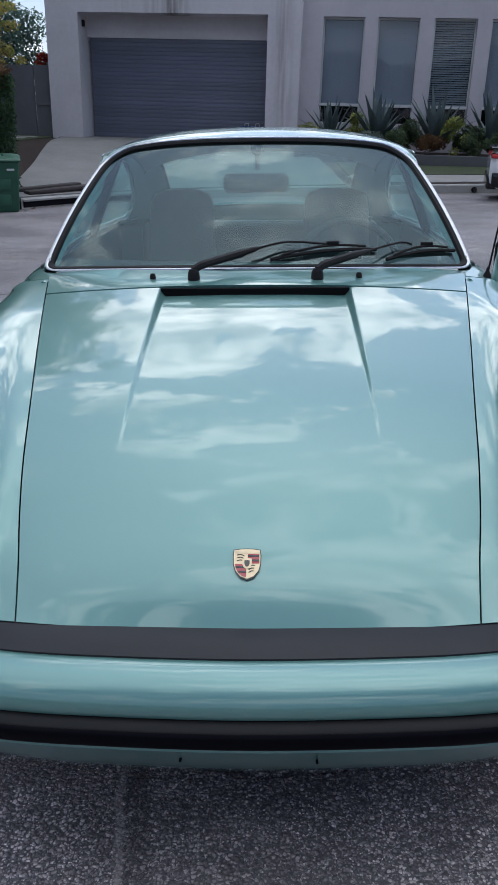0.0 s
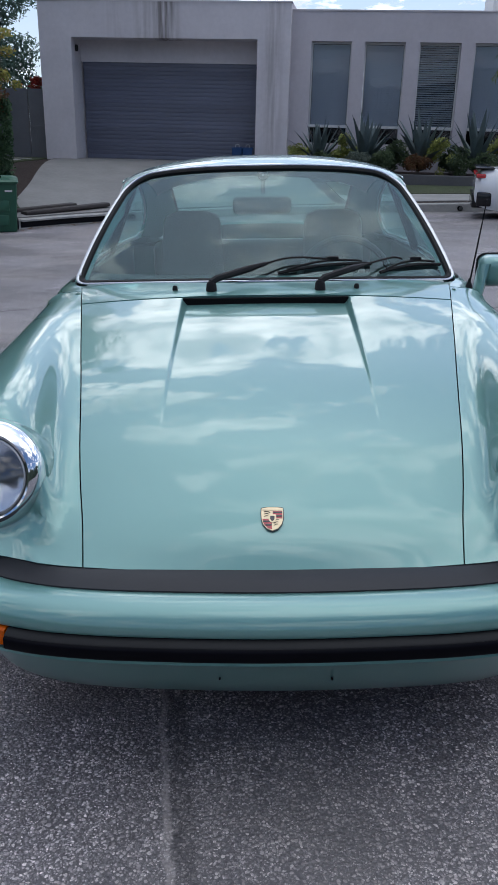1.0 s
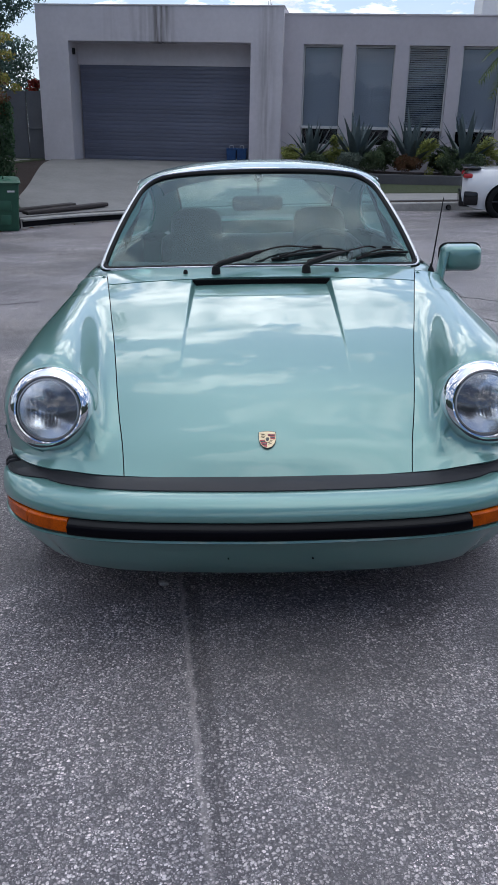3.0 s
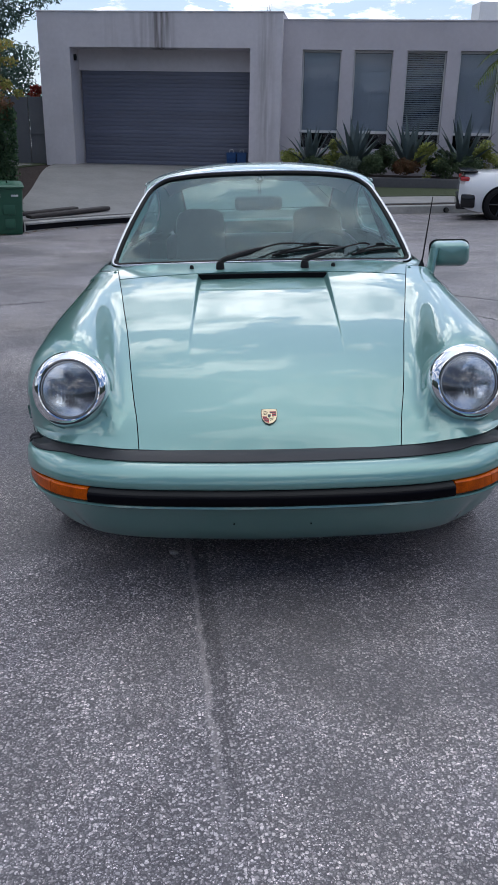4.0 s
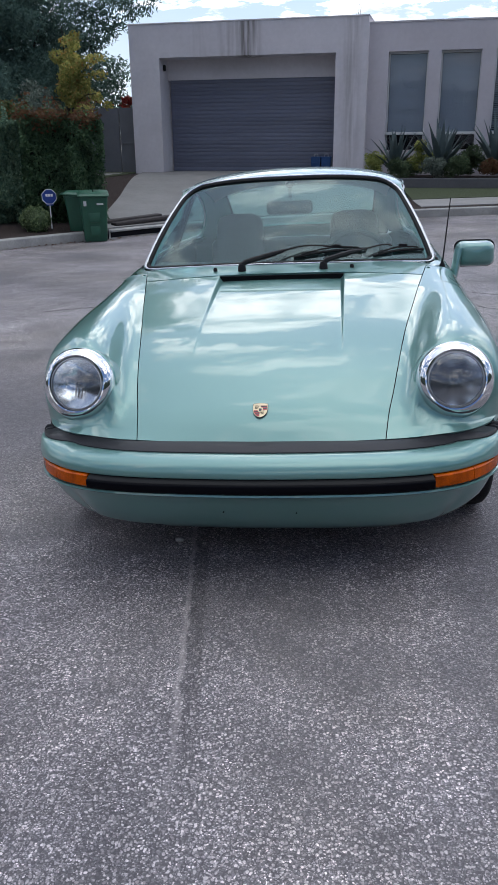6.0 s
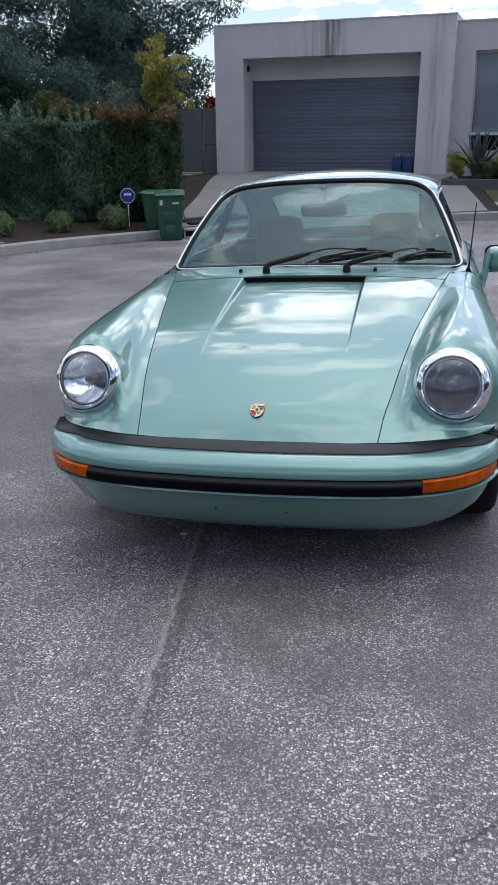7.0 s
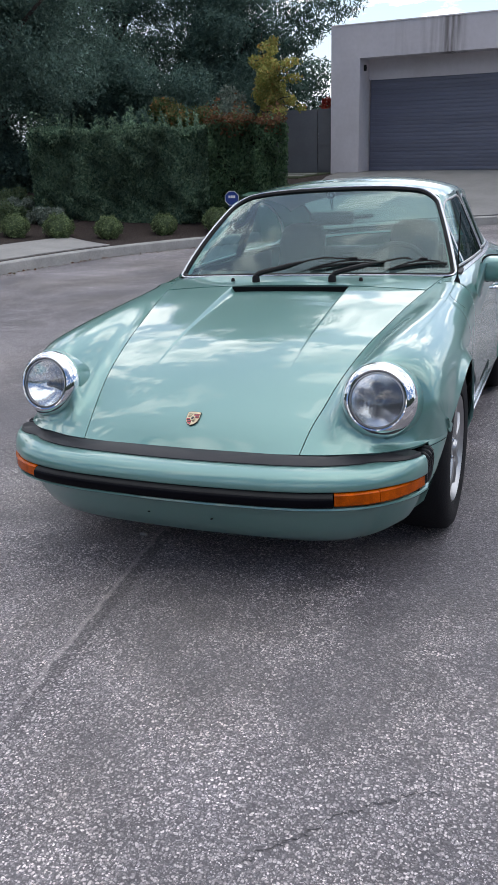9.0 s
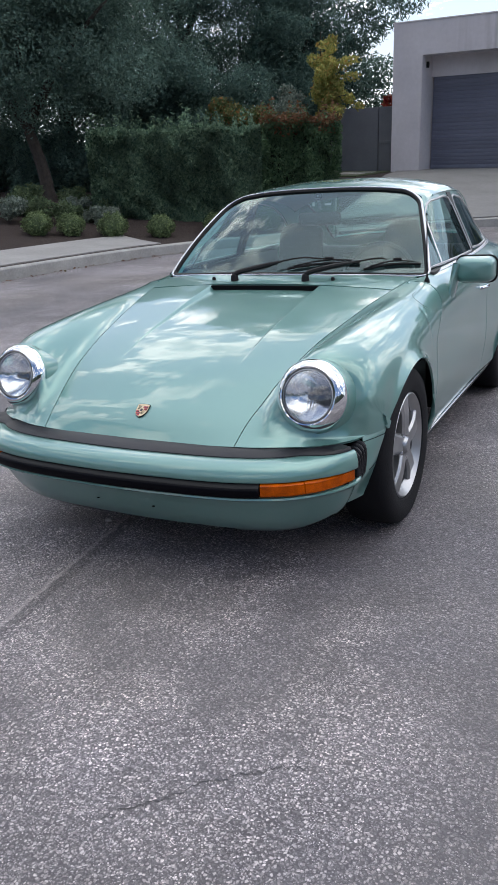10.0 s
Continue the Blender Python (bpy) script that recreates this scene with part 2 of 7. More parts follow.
def table(pairs):
    """A smooth function through (x, value) pairs, with no overshoot."""
    xs = np.array([p[0] for p in pairs], float)
    ys = np.array([p[1] for p in pairs], float)
    h = np.diff(xs)
    d = np.diff(ys) / h
    s = np.zeros(len(xs))
    s[0], s[-1] = d[0], d[-1]
    for i in range(1, len(xs) - 1):
        if d[i - 1] * d[i] > 0:
            w1, w2 = 2 * h[i] + h[i - 1], h[i] + 2 * h[i - 1]
            s[i] = (w1 + w2) / (w1 / d[i - 1] + w2 / d[i])

    def f(x):
        x = min(max(x, xs[0]), xs[-1])
        i = int(min(max(np.searchsorted(xs, x) - 1, 0), len(xs) - 2))
        t = (x - xs[i]) / h[i]
        return float((2 * t**3 - 3 * t**2 + 1) * ys[i] + (t**3 - 2 * t**2 + t) * h[i] * s[i] + (-2 * t**3 + 3 * t**2) * ys[i + 1] + (t**3 - t**2) * h[i] * s[i + 1])
    return f


def spline(points, n, closed=False):
    """n points along a Catmull-Rom curve through the given ones, evenly spaced."""
    p = [Vector(q) for q in points]
    m = len(p)
    dense = []
    spans = m if closed else m - 1
    for i in range(spans):
        a = p[(i - 1) % m] if closed or i else p[0] * 2 - p[1]
        b, c = p[i], p[(i + 1) % m]
        d = p[(i + 2) % m] if closed or i + 2 < m else p[-1] * 2 - p[-2]
        for k in range(12):
            t = k / 12
            dense.append(0.5 * (2 * b + (c - a) * t + (2 * a - 5 * b + 4 * c - d) * t * t + (3 * b - a - 3 * c + d) * t**3))
    dense.append(p[0].copy() if closed else p[-1].copy())
    cum = [0.0]
    for a, b in zip(dense[:-1], dense[1:]):
        cum.append(cum[-1] + (b - a).length)
    out, j = [], 0
    count = n if closed else n - 1
    for i in range(n):
        s = cum[-1] * i / count
        while j < len(dense) - 2 and cum[j + 1] < s:
            j += 1
        out.append(dense[j].lerp(dense[j + 1], (s - cum[j]) / max(cum[j + 1] - cum[j], 1e-9)))
    return out


def grid(rows, bm=None, closed=False, wrap=False):
    """Faces between rows of points. closed: each row closes on itself."""
    bm = bm or bmesh.new()
    vs = [[bm.verts.new(q) for q in r] for r in rows]
    n = len(vs[0])
    pairs = list(zip(vs[:-1], vs[1:])) + ([(vs[-1], vs[0])] if wrap else [])
    for a, b in pairs:
        for i in range(n if closed else n - 1):
            j = (i + 1) % n
            q = [a[i], a[j], b[j], b[i]]
            if len({tuple(round(c, 6) for c in v.co) for v in q}) > 2:
                try:
                    bm.faces.new(q)
                except ValueError:
                    pass
    return bm


def thicken(bm, depth, core=(0, 1.9, 0.45)):
    """Give an open sheet a thickness, on the side of core."""
    bm.normal_update()
    c = Vector(core)
    out = sum((f.calc_center_median() - c).dot(f.normal) * f.calc_area() for f in bm.faces)
    if out < 0:
        bmesh.ops.reverse_faces(bm, faces=bm.faces[:])
        bm.normal_update()
    faces, edge = bm.faces[:], [e for e in bm.edges if len(e.link_faces) == 1]
    twin = {v: bm.verts.new(v.co - v.normal * depth) for v in bm.verts[:]}
    for f in faces:
        bm.faces.new([twin[v] for v in f.verts[:][::-1]])
    for e in edge:
        p, q = e.verts
        bm.faces.new((p, q, twin[q], twin[p]))
    return bm


def tube(path, radius, n=8, bm=None, closed=False, flat=1.0, up=(0, 0, 1)):
    """A rod of round or oval section along a path; radius: one number or one a point."""
    bm = bm or bmesh.new()
    p = [Vector(q) for q in path]
    rows = []
    for i, q in enumerate(p):
        if closed:
            d = p[(i + 1) % len(p)] - p[i - 1]
        else:
            d = p[min(i + 1, len(p) - 1)] - p[max(i - 1, 0)]
        d.normalize()
        s = d.cross(Vector(up))
        if s.length < 1e-3:
            s = d.cross(Vector((0, 1, 0.1)))
        s.normalize()
        u = s.cross(d).normalized()
        r = radius[i] if isinstance(radius, (list, tuple)) else radius
        rows.append([q + (s * math.cos(a) + u * math.sin(a) * flat) * r for a in (2 * math.pi * k / n for k in range(n))])
    grid(rows, bm, closed=True, wrap=closed)
    if not closed:
        for r in (rows[0], rows[-1]):
            try:
                bm.faces.new([bm.verts.new(q) for q in r])
            except ValueError:
                pass
        bmesh.ops.remove_doubles(bm, verts=bm.verts, dist=1e-6)
    return bm


def box(x0, y0, z0, x1, y1, z1, bevel=0.0, bm=None, seg=2):
    bm = bm or bmesh.new()
    r = bmesh.ops.create_cube(bm, size=1.0, matrix=Matrix.Translation(((x0 + x1) / 2, (y0 + y1) / 2, (z0 + z1) / 2)) @ Matrix.Diagonal((x1 - x0, y1 - y0, z1 - z0, 1)))
    if bevel:
        es = list({e for v in r["verts"] for e in v.link_edges})
        bmesh.ops.bevel(bm, geom=es, offset=bevel, segments=seg, profile=0.5, affect="EDGES")
    return bm


def lathe(profile, n=48, axis="y", bm=None):
    """Turn (radius, height) points round an axis through the origin."""
    rows = []
    for r, h in profile:
        row = []
        for k in range(n):
            a = 2 * math.pi * k / n
            c, s = r * math.cos(a), r * math.sin(a)
            row.append({"y": (c, h, s), "x": (h, c, s), "z": (c, s, h)}[axis])
        rows.append(row)
    return grid(rows, bm, closed=True)


def prism(poly, z0, z1, bm=None):
    """An upright solid on a plan polygon."""
    bm = bm or bmesh.new()
    lo = [bm.verts.new((x, y, z0)) for x, y in poly]
    hi = [bm.verts.new((x, y, z1)) for x, y in poly]
    bm.faces.new(lo[::-1])
    bm.faces.new(hi)
    for i in range(len(poly)):
        j = (i + 1) % len(poly)
        bm.faces.new((lo[i], lo[j], hi[j], hi[i]))
    return bm


def moved(bm, m):
    bmesh.ops.transform(bm, matrix=m, verts=bm.verts)
    return bm

# ======================= the car =======================
# local axes: x to its left-hand side as met from the front, y from nose to tail, z up from the road
ROAD_N = Vector((-0.0341, 0.0433, 0.9985)).normalized()
_x = Vector((0.9988, -0.0490, 0.0))
_x = (_x - ROAD_N * _x.dot(ROAD_N)).normalized()
_y = ROAD_N.cross(_x)
CAR = Matrix(((_x.x, _y.x, ROAD_N.x, 0), (_x.y, _y.y, ROAD_N.y, 0), (_x.z, _y.z, ROAD_N.z, 0), (0, 0, 0, 1)))
car = empty("sports_car", CAR, "ice green metallic two-door classic sports coupe parked on asphalt", "car")

AXLE_F, AXLE_R, WHEEL_Z, TYRE_R, ARCH_R = 0.605, 2.850, 0.315, 0.315, 0.346
ARCHES = (AXLE_F - 0.003, AXLE_R)

plan = table([(-0.3, 0.009), (0, 0), (0.3, 0.009), (0.411, 0.018), (0.5, 0.034), (0.6, 0.066), (0.68, 0.112), (0.74, 0.172), (0.785, 0.25), (0.82, 0.36)])
seam_x = table([(-0.084, 0.407), (0, 0.42), (0.1, 0.44), (0.2, 0.457), (0.35, 0.481), (0.5, 0.507), (0.7, 0.545), (0.9, 0.582), (1.1, 0.62), (1.25, 0.648)])
hood_z = table([(-0.084, 0.477), (-0.04, 0.524), (0, 0.556), (0.1, 0.612), (0.2, 0.659), (0.35, 0.713), (0.5, 0.757), (0.7, 0.802), (0.9, 0.843), (1.07, 0.873), (1.16, 0.889), (1.26, 0.905)])
seam_z = table([(-0.084, 0.482), (0, 0.541), (0.1, 0.593), (0.2, 0.641), (0.35, 0.695), (0.5, 0.739), (0.7, 0.783), (0.9, 0.824), (1.07, 0.851), (1.25, 0.876)])


def hood_surface(x, y):
    k = min(1.0, abs(x) / seam_x(y))
    return lerp(hood_z(y), seam_z(y), k**2.2)


def nose_y(x, y):
    """The front of hood and wings follows the bumper's bow; the bow fades towards the windscreen."""
    f = max(0.0, 1 - max(0.0, y + 0.084) / 0.42)
    return y + plan(abs(x)) * f * f * (3 - 2 * f)


# hood with the sunk ramp that leads to the fresh-air slot
rows = []
ys = [-0.084 + 0.012 * i for i in range(6)] + [lerp(-0.012, 1.075, i / 90) for i in range(1, 91)]
for y in ys:
    xe = seam_x(y) - 0.0016
    ramp = max(0.0, min(1.0, (y - 0.27) / 0.79)) ** 1.15
    edge = lerp(0.272, 0.279, max(0.0, min(1.0, (y - 0.27) / 0.79)))
    slope = 0.006 + 0.013 * ramp
    half = [(edge - 0.030) * i / 14 for i in range(14)] + [edge - 0.030 + 0.050 * i / 24 for i in range(25)] + [lerp(edge + 0.020, xe, i / 12) for i in range(1, 13)]
    row = []
    for x in [-h for h in half[:0:-1]] + half:
        z = hood_surface(x, y)
        k = max(0.0, min(1.0, (edge - abs(x)) / slope))
        z -= 0.022 * ramp * lerp(k, k * k * (3 - 2 * k), 0.5)
        row.append((x, nose_y(x, y), z))
    rows.append(row)
bm = grid(rows)
thicken(bm, 0.012)
hood = part("hood", bm, PAINT, car)

# near-black block as the shade under the slot, and the cowl panel behind it
part("air_slot", box(-0.274, 1.064, 0.80, 0.274, 1.13, 0.868), GAP, car, "near-black block for the shade in the fresh-air slot")
rows = []
for i in range(13):
    y = lerp(1.082, 1.30, i / 12)
    row = []
    for k in range(61):
        u = -1 + k / 30
        back = 0.10 * u * u * (i / 12)
        x = u * (seam_x(y + back) - 0.0016)
        z = hood_surface(x, y + back * u**4) + 0.001
        row.append((x, y + back, z))
    rows.append(row)
bm = grid(rows)
thicken(bm, 0.012)
part("cowl_panel", bm, PAINT, car)

# ---- wings, doors and rear quarters: one family of sections ----
crown_x = table([(-0.084, 0.62), (0.1, 0.640), (0.5, 0.665), (0.9, 0.695), (1.25, 0.722), (1.5, 0.738), (2.2, 0.75), (2.7, 0.735), (3.2, 0.70), (3.6, 0.66), (3.95, 0.55)])
crown_z = table([(-0.084, 0.484), (-0.05, 0.502), (-0.012, 0.58), (0.027, 0.683), (0.066, 0.743), (0.13, 0.770), (0.3, 0.794), (0.5, 0.812), (0.8, 0.834), (1.2, 0.864), (1.5, 0.882), (2.2, 0.892), (2.8, 0.886), (3.3, 0.85), (3.7, 0.77), (3.95, 0.66)])
side_x = table([(-0.084, 0.806), (0.05, 0.816), (0.2, 0.830), (0.4, 0.847), (0.58, 0.851), (0.8, 0.844), (1.0, 0.831), (1.3, 0.818), (2.0, 0.816), (2.4, 0.828), (2.85, 0.85), (3.3, 0.825), (3.7, 0.74), (3.95, 0.62)])
belt_x = table([(1.2, 0.655), (1.4, 0.70), (1.8, 0.722), (2.2, 0.73), (2.6, 0.712), (3.0, 0.66), (3.3, 0.60), (3.95, 0.48)])
belt_z = table([(1.2, 0.872), (1.4, 0.882), (1.8, 0.894), (2.3, 0.90), (2.8, 0.908), (3.1, 0.90), (3.4, 0.85), (3.7, 0.77), (3.95, 0.665)])


def bottom_z(y):
    z = 0.250
    if y < 0.256:
        z = 0.480
    if y > 3.3:
        z = lerp(0.24, 0.42, min(1.0, (y - 3.3) / 0.4))
    for c in ARCHES:
        d = abs(y - c)
        if d < ARCH_R:
            z = max(z, WHEEL_Z + math.sqrt(ARCH_R**2 - d * d))
    if y < 0.31:
        z = max(z, 0.480)
    return z


def side_section(y, n=44):
    """Half section from the inner edge over the crown and down the flank."""
    aft = max(0.0, min(1.0, (y - 1.235) / 0.13))
    aft = aft * aft * (3 - 2 * aft)
    xi = lerp(seam_x(min(y, 1.25)) + 0.0016, belt_x(max(y, 1.2)), aft)
    zi = lerp(seam_z(min(y, 1.25)), belt_z(max(y, 1.2)), aft)
    xc, zc, xm = crown_x(y), crown_z(y), side_x(y)
    yb = nose_y(xm, y)
    zb = bottom_z(yb)
    xin = xi
    pts = [(xi, zi)]
    # towards the headlight the wing becomes a tube beside a hollow
    tub = max(0.0, min(1.0, (0.80 - y) / 0.62))
    tub = tub * tub * (3 - 2 * tub)
    for (f, g), (f1, g1) in zip(((0.22, 0.10), (0.40, 0.33), (0.60, 0.61), (0.82, 0.90)), ((0.24, 0.06), (0.35, 0.32), (0.50, 0.68), (0.74, 0.94))):
        f, g = lerp(f, f1, tub), lerp(g, g1, tub)
        pts.append((lerp(xi, xc, f), lerp(zi, zc, lerp(g, f, aft))))
    pts.append((xc, zc))
    flare = 0.0
    for c in ARCHES:
        flare = max(flare, 0.005 * max(0.0, 1 - abs(yb - c) / 0.42))
    total = zc - zb
    full = lerp(min(1.0, total / 0.45), 1.0, max(0.0, min(1.0, (y + 0.03) / 0.12)))
    for f, drop in ((0.30, 0.014), (0.575, 0.042), (0.805, 0.088), (0.945, 0.155), (0.99, 0.25)):
        if drop * full < total - 0.03:
            pts.append((lerp(xc, xm, f), zc - drop * full))
    if total > 0.36:
        pts.append((xm + flare * 0.4, lerp(zb, zc - 0.25, 0.5)))
    tuck = 0.028 if zb < 0.3 else 0.0
    if yb < 0.26:
        tuck = 0.02 * max(0.0, min(1.0, (0.17 - yb) / 0.05))
    f_end = 1.0 if total > 0.25 else lerp(0.90, 1.0, max(0.0, (total - 0.13) / 0.12))
    f_end = lerp(f_end, 1.0, max(0.0, min(1.0, (yb - 0.10) / 0.12)))
    pts.append((lerp(xc, xm, f_end) + flare - tuck, zb))
    q = spline([(a, 0, b) for a, b in pts], n)
    out = []
    for v in q:
        # above the bumper the corner is fuller than the bumper's bow
        k = max(0.0, min(1.0, (v.z - 0.49) / 0.10))
        out.append((v.x, nose_y(lerp(v.x, min(v.x, 0.735), k * k * (3 - 2 * k)), y), v.z))
    return out


def stations(y0, y1, step=0.035):
    s = {round(y0 + (y1 - y0) * i / max(2, int((y1 - y0) / step)), 4) for i in range(max(2, int((y1 - y0) / step)) + 1)}
    for c in ARCHES:
        for k in range(17):
            y = c - ARCH_R * math.cos(math.pi * k / 16)
            for e in ((-0.0015, 0.0015) if k in (0, 16) else (-0.018, 0.0, 0.018) if k in (1, 2, 14, 15) else (0.0,)):
                if y0 < y + e < y1:
                    s.add(round(y + e, 4))
    if y0 < 0:
        for k in range(24):
            s.add(round(-0.084 + 0.3 * (k / 24) ** 1.3, 4))
    if y0 < 0.955 < y1:
        s |= {round(0.955 + 0.065 * k / 10, 4) for k in range(11)}
    return sorted(s)


apron_low = table([(0.10, 0.745), (0.14, 0.764), (0.16, 0.776), (0.18, 0.789), (0.20, 0.800), (0.23, 0.814), (0.26, 0.823), (0.29, 0.830), (0.33, 0.838), (0.40, 0.847)])
apron_high = table([(0.10, 0.745), (0.14, 0.764), (0.16, 0.786), (0.18, 0.803), (0.20, 0.811), (0.23, 0.819), (0.26, 0.827), (0.29, 0.832), (0.33, 0.838), (0.40, 0.848)])


def flank(name, y0, y1, side, label=""):
    rows = []
    for y in stations(y0, y1):
        # over the crown the wing runs on to the windscreen pillar
        if y < 1.0235:
            w = max(0.0, (y - 0.955) / (1.02 - 0.955))
        else:
            w = max(0.0, 1 - (y - 1.026) / 0.5)
        row = side_section(y)
        if w > 0 and y < 1.6:
            out = []
            for j, q in enumerate(row):
                k = max(0.0, min(1.0, (q[2] - crown_z(y) + 0.22) / 0.19))
                out.append(side_section(y + 0.205 * w * k * k * (3 - 2 * k))[j])
            row = out
        rows.append([(side * a, b, c) for a, b, c in row])
    bm = grid(rows)
    if y0 < 0:
        # the opening for the headlight
        axis = Vector((0, math.cos(radians(15.5)), -math.sin(radians(15.5))))
        for v in bm.verts:
            c = v.co - Vector((side * 0.634, 0.080, 0.637))
            a = c.dot(axis)
            r = (c - axis * a).length
            least = lerp(-0.010, -0.085, max(0.0, min(1.0, (r - 0.134) / 0.09)))
            if a < least and r < 0.224:
                v.co += axis * (least - a)
    # iron the sheet
    for k in range(14):
        soft = [v for v in bm.verts if not v.is_boundary and ((v.co.z > 0.56 and v.co.y < 0.62) or (v.co.y >= 0.62 and v.co.z > 0.3))]
        bmesh.ops.smooth_vert(bm, verts=soft, factor=0.5, use_axis_x=True, use_axis_y=True, use_axis_z=True)
    # before the wheel the sheet drops straight to the corner panel
    if y0 < 0:
        for k in range(40):
            soft = [v for v in bm.verts if not v.is_boundary and 0.17 < v.co.y < 0.36 and v.co.z < 0.60]
            bmesh.ops.smooth_vert(bm, verts=soft, factor=0.5, use_axis_x=False, use_axis_y=True, use_axis_z=True)
    for v in bm.verts:
        y, z = v.co.y, v.co.z
        if y0 < 0 and 0.14 < y < 0.36 and z < 0.57:
            w = min(1.0, (y - 0.14) / 0.04) * min(1.0, (0.36 - y) / 0.05) * min(1.0, (0.57 - z) / 0.02)
            v.co.x = lerp(v.co.x, side * lerp(apron_low(y), apron_high(y), max(0.0, (z - 0.483) / 0.09)), w)
    # a rolled, flared lip round the wheel opening
    for v in bm.verts:
        for c in ARCHES:
            r = math.hypot(v.co.y - c, v.co.z - WHEEL_Z)
            f = min(1.0, max(0.0, 1 - (r - ARCH_R) / 0.040))
            up = max(0.0, min(1.0, (v.co.z - 0.53) / 0.10)) if v.co.y < c else max(0.0, min(1.0, (v.co.z - 0.27) / 0.1))
            v.co.x += side * 0.008 * up * f * f * (3 - 2 * f)
    if y0 < 0:
        gone = []
        for f in bm.faces:
            c = f.calc_center_median() - Vector((side * 0.634, 0.080, 0.637))
            if (c - axis * c.dot(axis)).length < 0.107 and c.y < 0.1:
                gone.append(f)
        bmesh.ops.delete(bm, geom=gone, context="FACES")
    thicken(bm, 0.008)
    return part(name, bm, PAINT, car, label)


for side in (1, -1):
    flank("front_wing", -0.084, 1.02, side)
    flank("rear_quarter", 2.185, 3.95, side)

doors = []
for side in (1, -1):
    doors.append(flank("door", 1.026, 2.18, side))

# ---- greenhouse ----
roof_c = table([(1.78, 1.262), (1.83, 1.279), (1.95, 1.302), (2.25, 1.322), (2.5, 1.307), (2.75, 1.255), (3.0, 1.15), (3.2, 1.03), (3.35, 0.945), (3.5, 0.88), (3.75, 0.785), (3.95, 0.67)])
rail_z = table([(1.7, 1.15), (1.80, 1.198), (2.0, 1.225), (2.3, 1.232), (2.6, 1.19), (2.9, 1.06), (3.1, 0.965), (3.3, 0.90), (3.5, 0.845), (3.95, 0.665)])
rail_x = table([(1.7, 0.555), (2.0, 0.580), (2.4, 0.582), (2.8, 0.565), (3.1, 0.565), (3.3, 0.59), (3.5, 0.585), (3.95, 0.48)])


def roof_point(u, y):
    a = abs(u)
    return (rail_x(y) * u, y, lerp(rail_z(y), roof_c(y), max(0.0, 1 - a**2.3) ** 0.62))


def glass_point(u, v):
    """Windscreen: u -1..1 across, v 0..1 from the cowl to the header."""
    hw = lerp(0.688, 0.528, max(0.0, v) ** 1.1)
    base = Vector((0, 1.235 + 0.165 * u * u, 0.901 - 0.026 * u * u))
    yt = 1.805 + 0.035 * u * u
    top = Vector((0, yt, roof_point(u * 0.93, yt)[2] - 0.004))
    p = base.lerp(top, v)
    n = Vector((0, -0.53, 0.85))
    return Vector((hw * u, p.y, p.z)) + n * (0.022 * 4 * v * (1 - v))


def rounded(u0, u1, v0, v1, rad, n=8, aspect=1.0):
    """Outline of a rounded rectangle; rad: the corner radii from u0v0 round."""
    out = []
    for (cu, cv, a0), r in zip(((u0, v0, 180), (u1, v0, 270), (u1, v1, 0), (u0, v1, 90)), rad):
        ru, rv = r, r * aspect
        cx = cu + (ru if cu == u0 else -ru)
        cy = cv + (rv if cv == v0 else -rv)
        for k in range(n + 1):
            a = radians(a0 + 90 * k / n)
            out.append((cx + ru * math.cos(a), cy + rv * math.sin(a)))
    dense = []
    for i, a in enumerate(out):
        b = out[(i + 1) % len(out)]
        m = max(1, int(math.hypot(b[0] - a[0], b[1] - a[1]) / 0.08))
        dense += [(lerp(a[0], b[0], k / m), lerp(a[1], b[1], k / m)) for k in range(m)]
    return dense


def patch(outline, fn, rings=7, centre=None):
    """A sheet over fn(u, v) within an outline, in shrinking rings."""
    cu = sum(p[0] for p in outline) / len(outline) if centre is None else centre[0]
    cv = sum(p[1] for p in outline) / len(outline) if centre is None else centre[1]
    rows = []
    for k in range(rings):
        s = 1 - k / rings
        rows.append([fn(lerp(cu, a, s), lerp(cv, b, s)) for a, b in outline])
    rows.append([fn(lerp(cu, a, 0.001), lerp(cv, b, 0.001)) for a, b in outline])
    bm = grid(rows, closed=True)
    bmesh.ops.remove_doubles(bm, verts=bm.verts, dist=0.0015)
    return bm


ws_line = rounded(-1, 1, 0.0, 1.0, (0.055, 0.055, 0.17, 0.17), aspect=1.0)
wind = part("windscreen", patch(ws_line, glass_point, 9), GLASS, car, "clear laminated windscreen")
wind.visible_shadow = False
part("windscreen_seal", tube([glass_point(a, b) for a, b in ws_line], 0.014, 8, closed=True, flat=0.8), SEAL, car, "black rubber seal")
part("windscreen_trim", tube([glass_point(a * 1.014, lerp(0.5, b, 1.032)) + Vector((0, -0.008, 0.007)) for a, b in ws_line], 0.0072, 10, closed=True, flat=0.75), BRUSHED, car, "polished bright windscreen trim")

# roof skin, with the hole for the rear window
rows = []
for i in range(61):
    t = i / 60
    row = []
    for k in range(49):
        u = -1 + k / 24
        y0 = 1.818 + 0.035 * u * u
        if abs(u) > 0.85:
            y0 -= 0.05 * (abs(u) - 0.85) / 0.15
        row.append(roof_point(u, lerp(y0, 2.76, t)))
    rows.append(row)
bm = grid(rows)
thicken(bm, 0.01)
part("roof", bm, PAINT, car)
rows = [[Vector(roof_point(-0.96 + 1.92 * k / 24, lerp(1.87, 2.74, i / 16))) - Vector((0, 0, 0.028)) for k in range(25)] for i in range(17)]
part("headliner", thicken(grid(rows), 0.006), CLOTH, car, "grey cloth headliner")

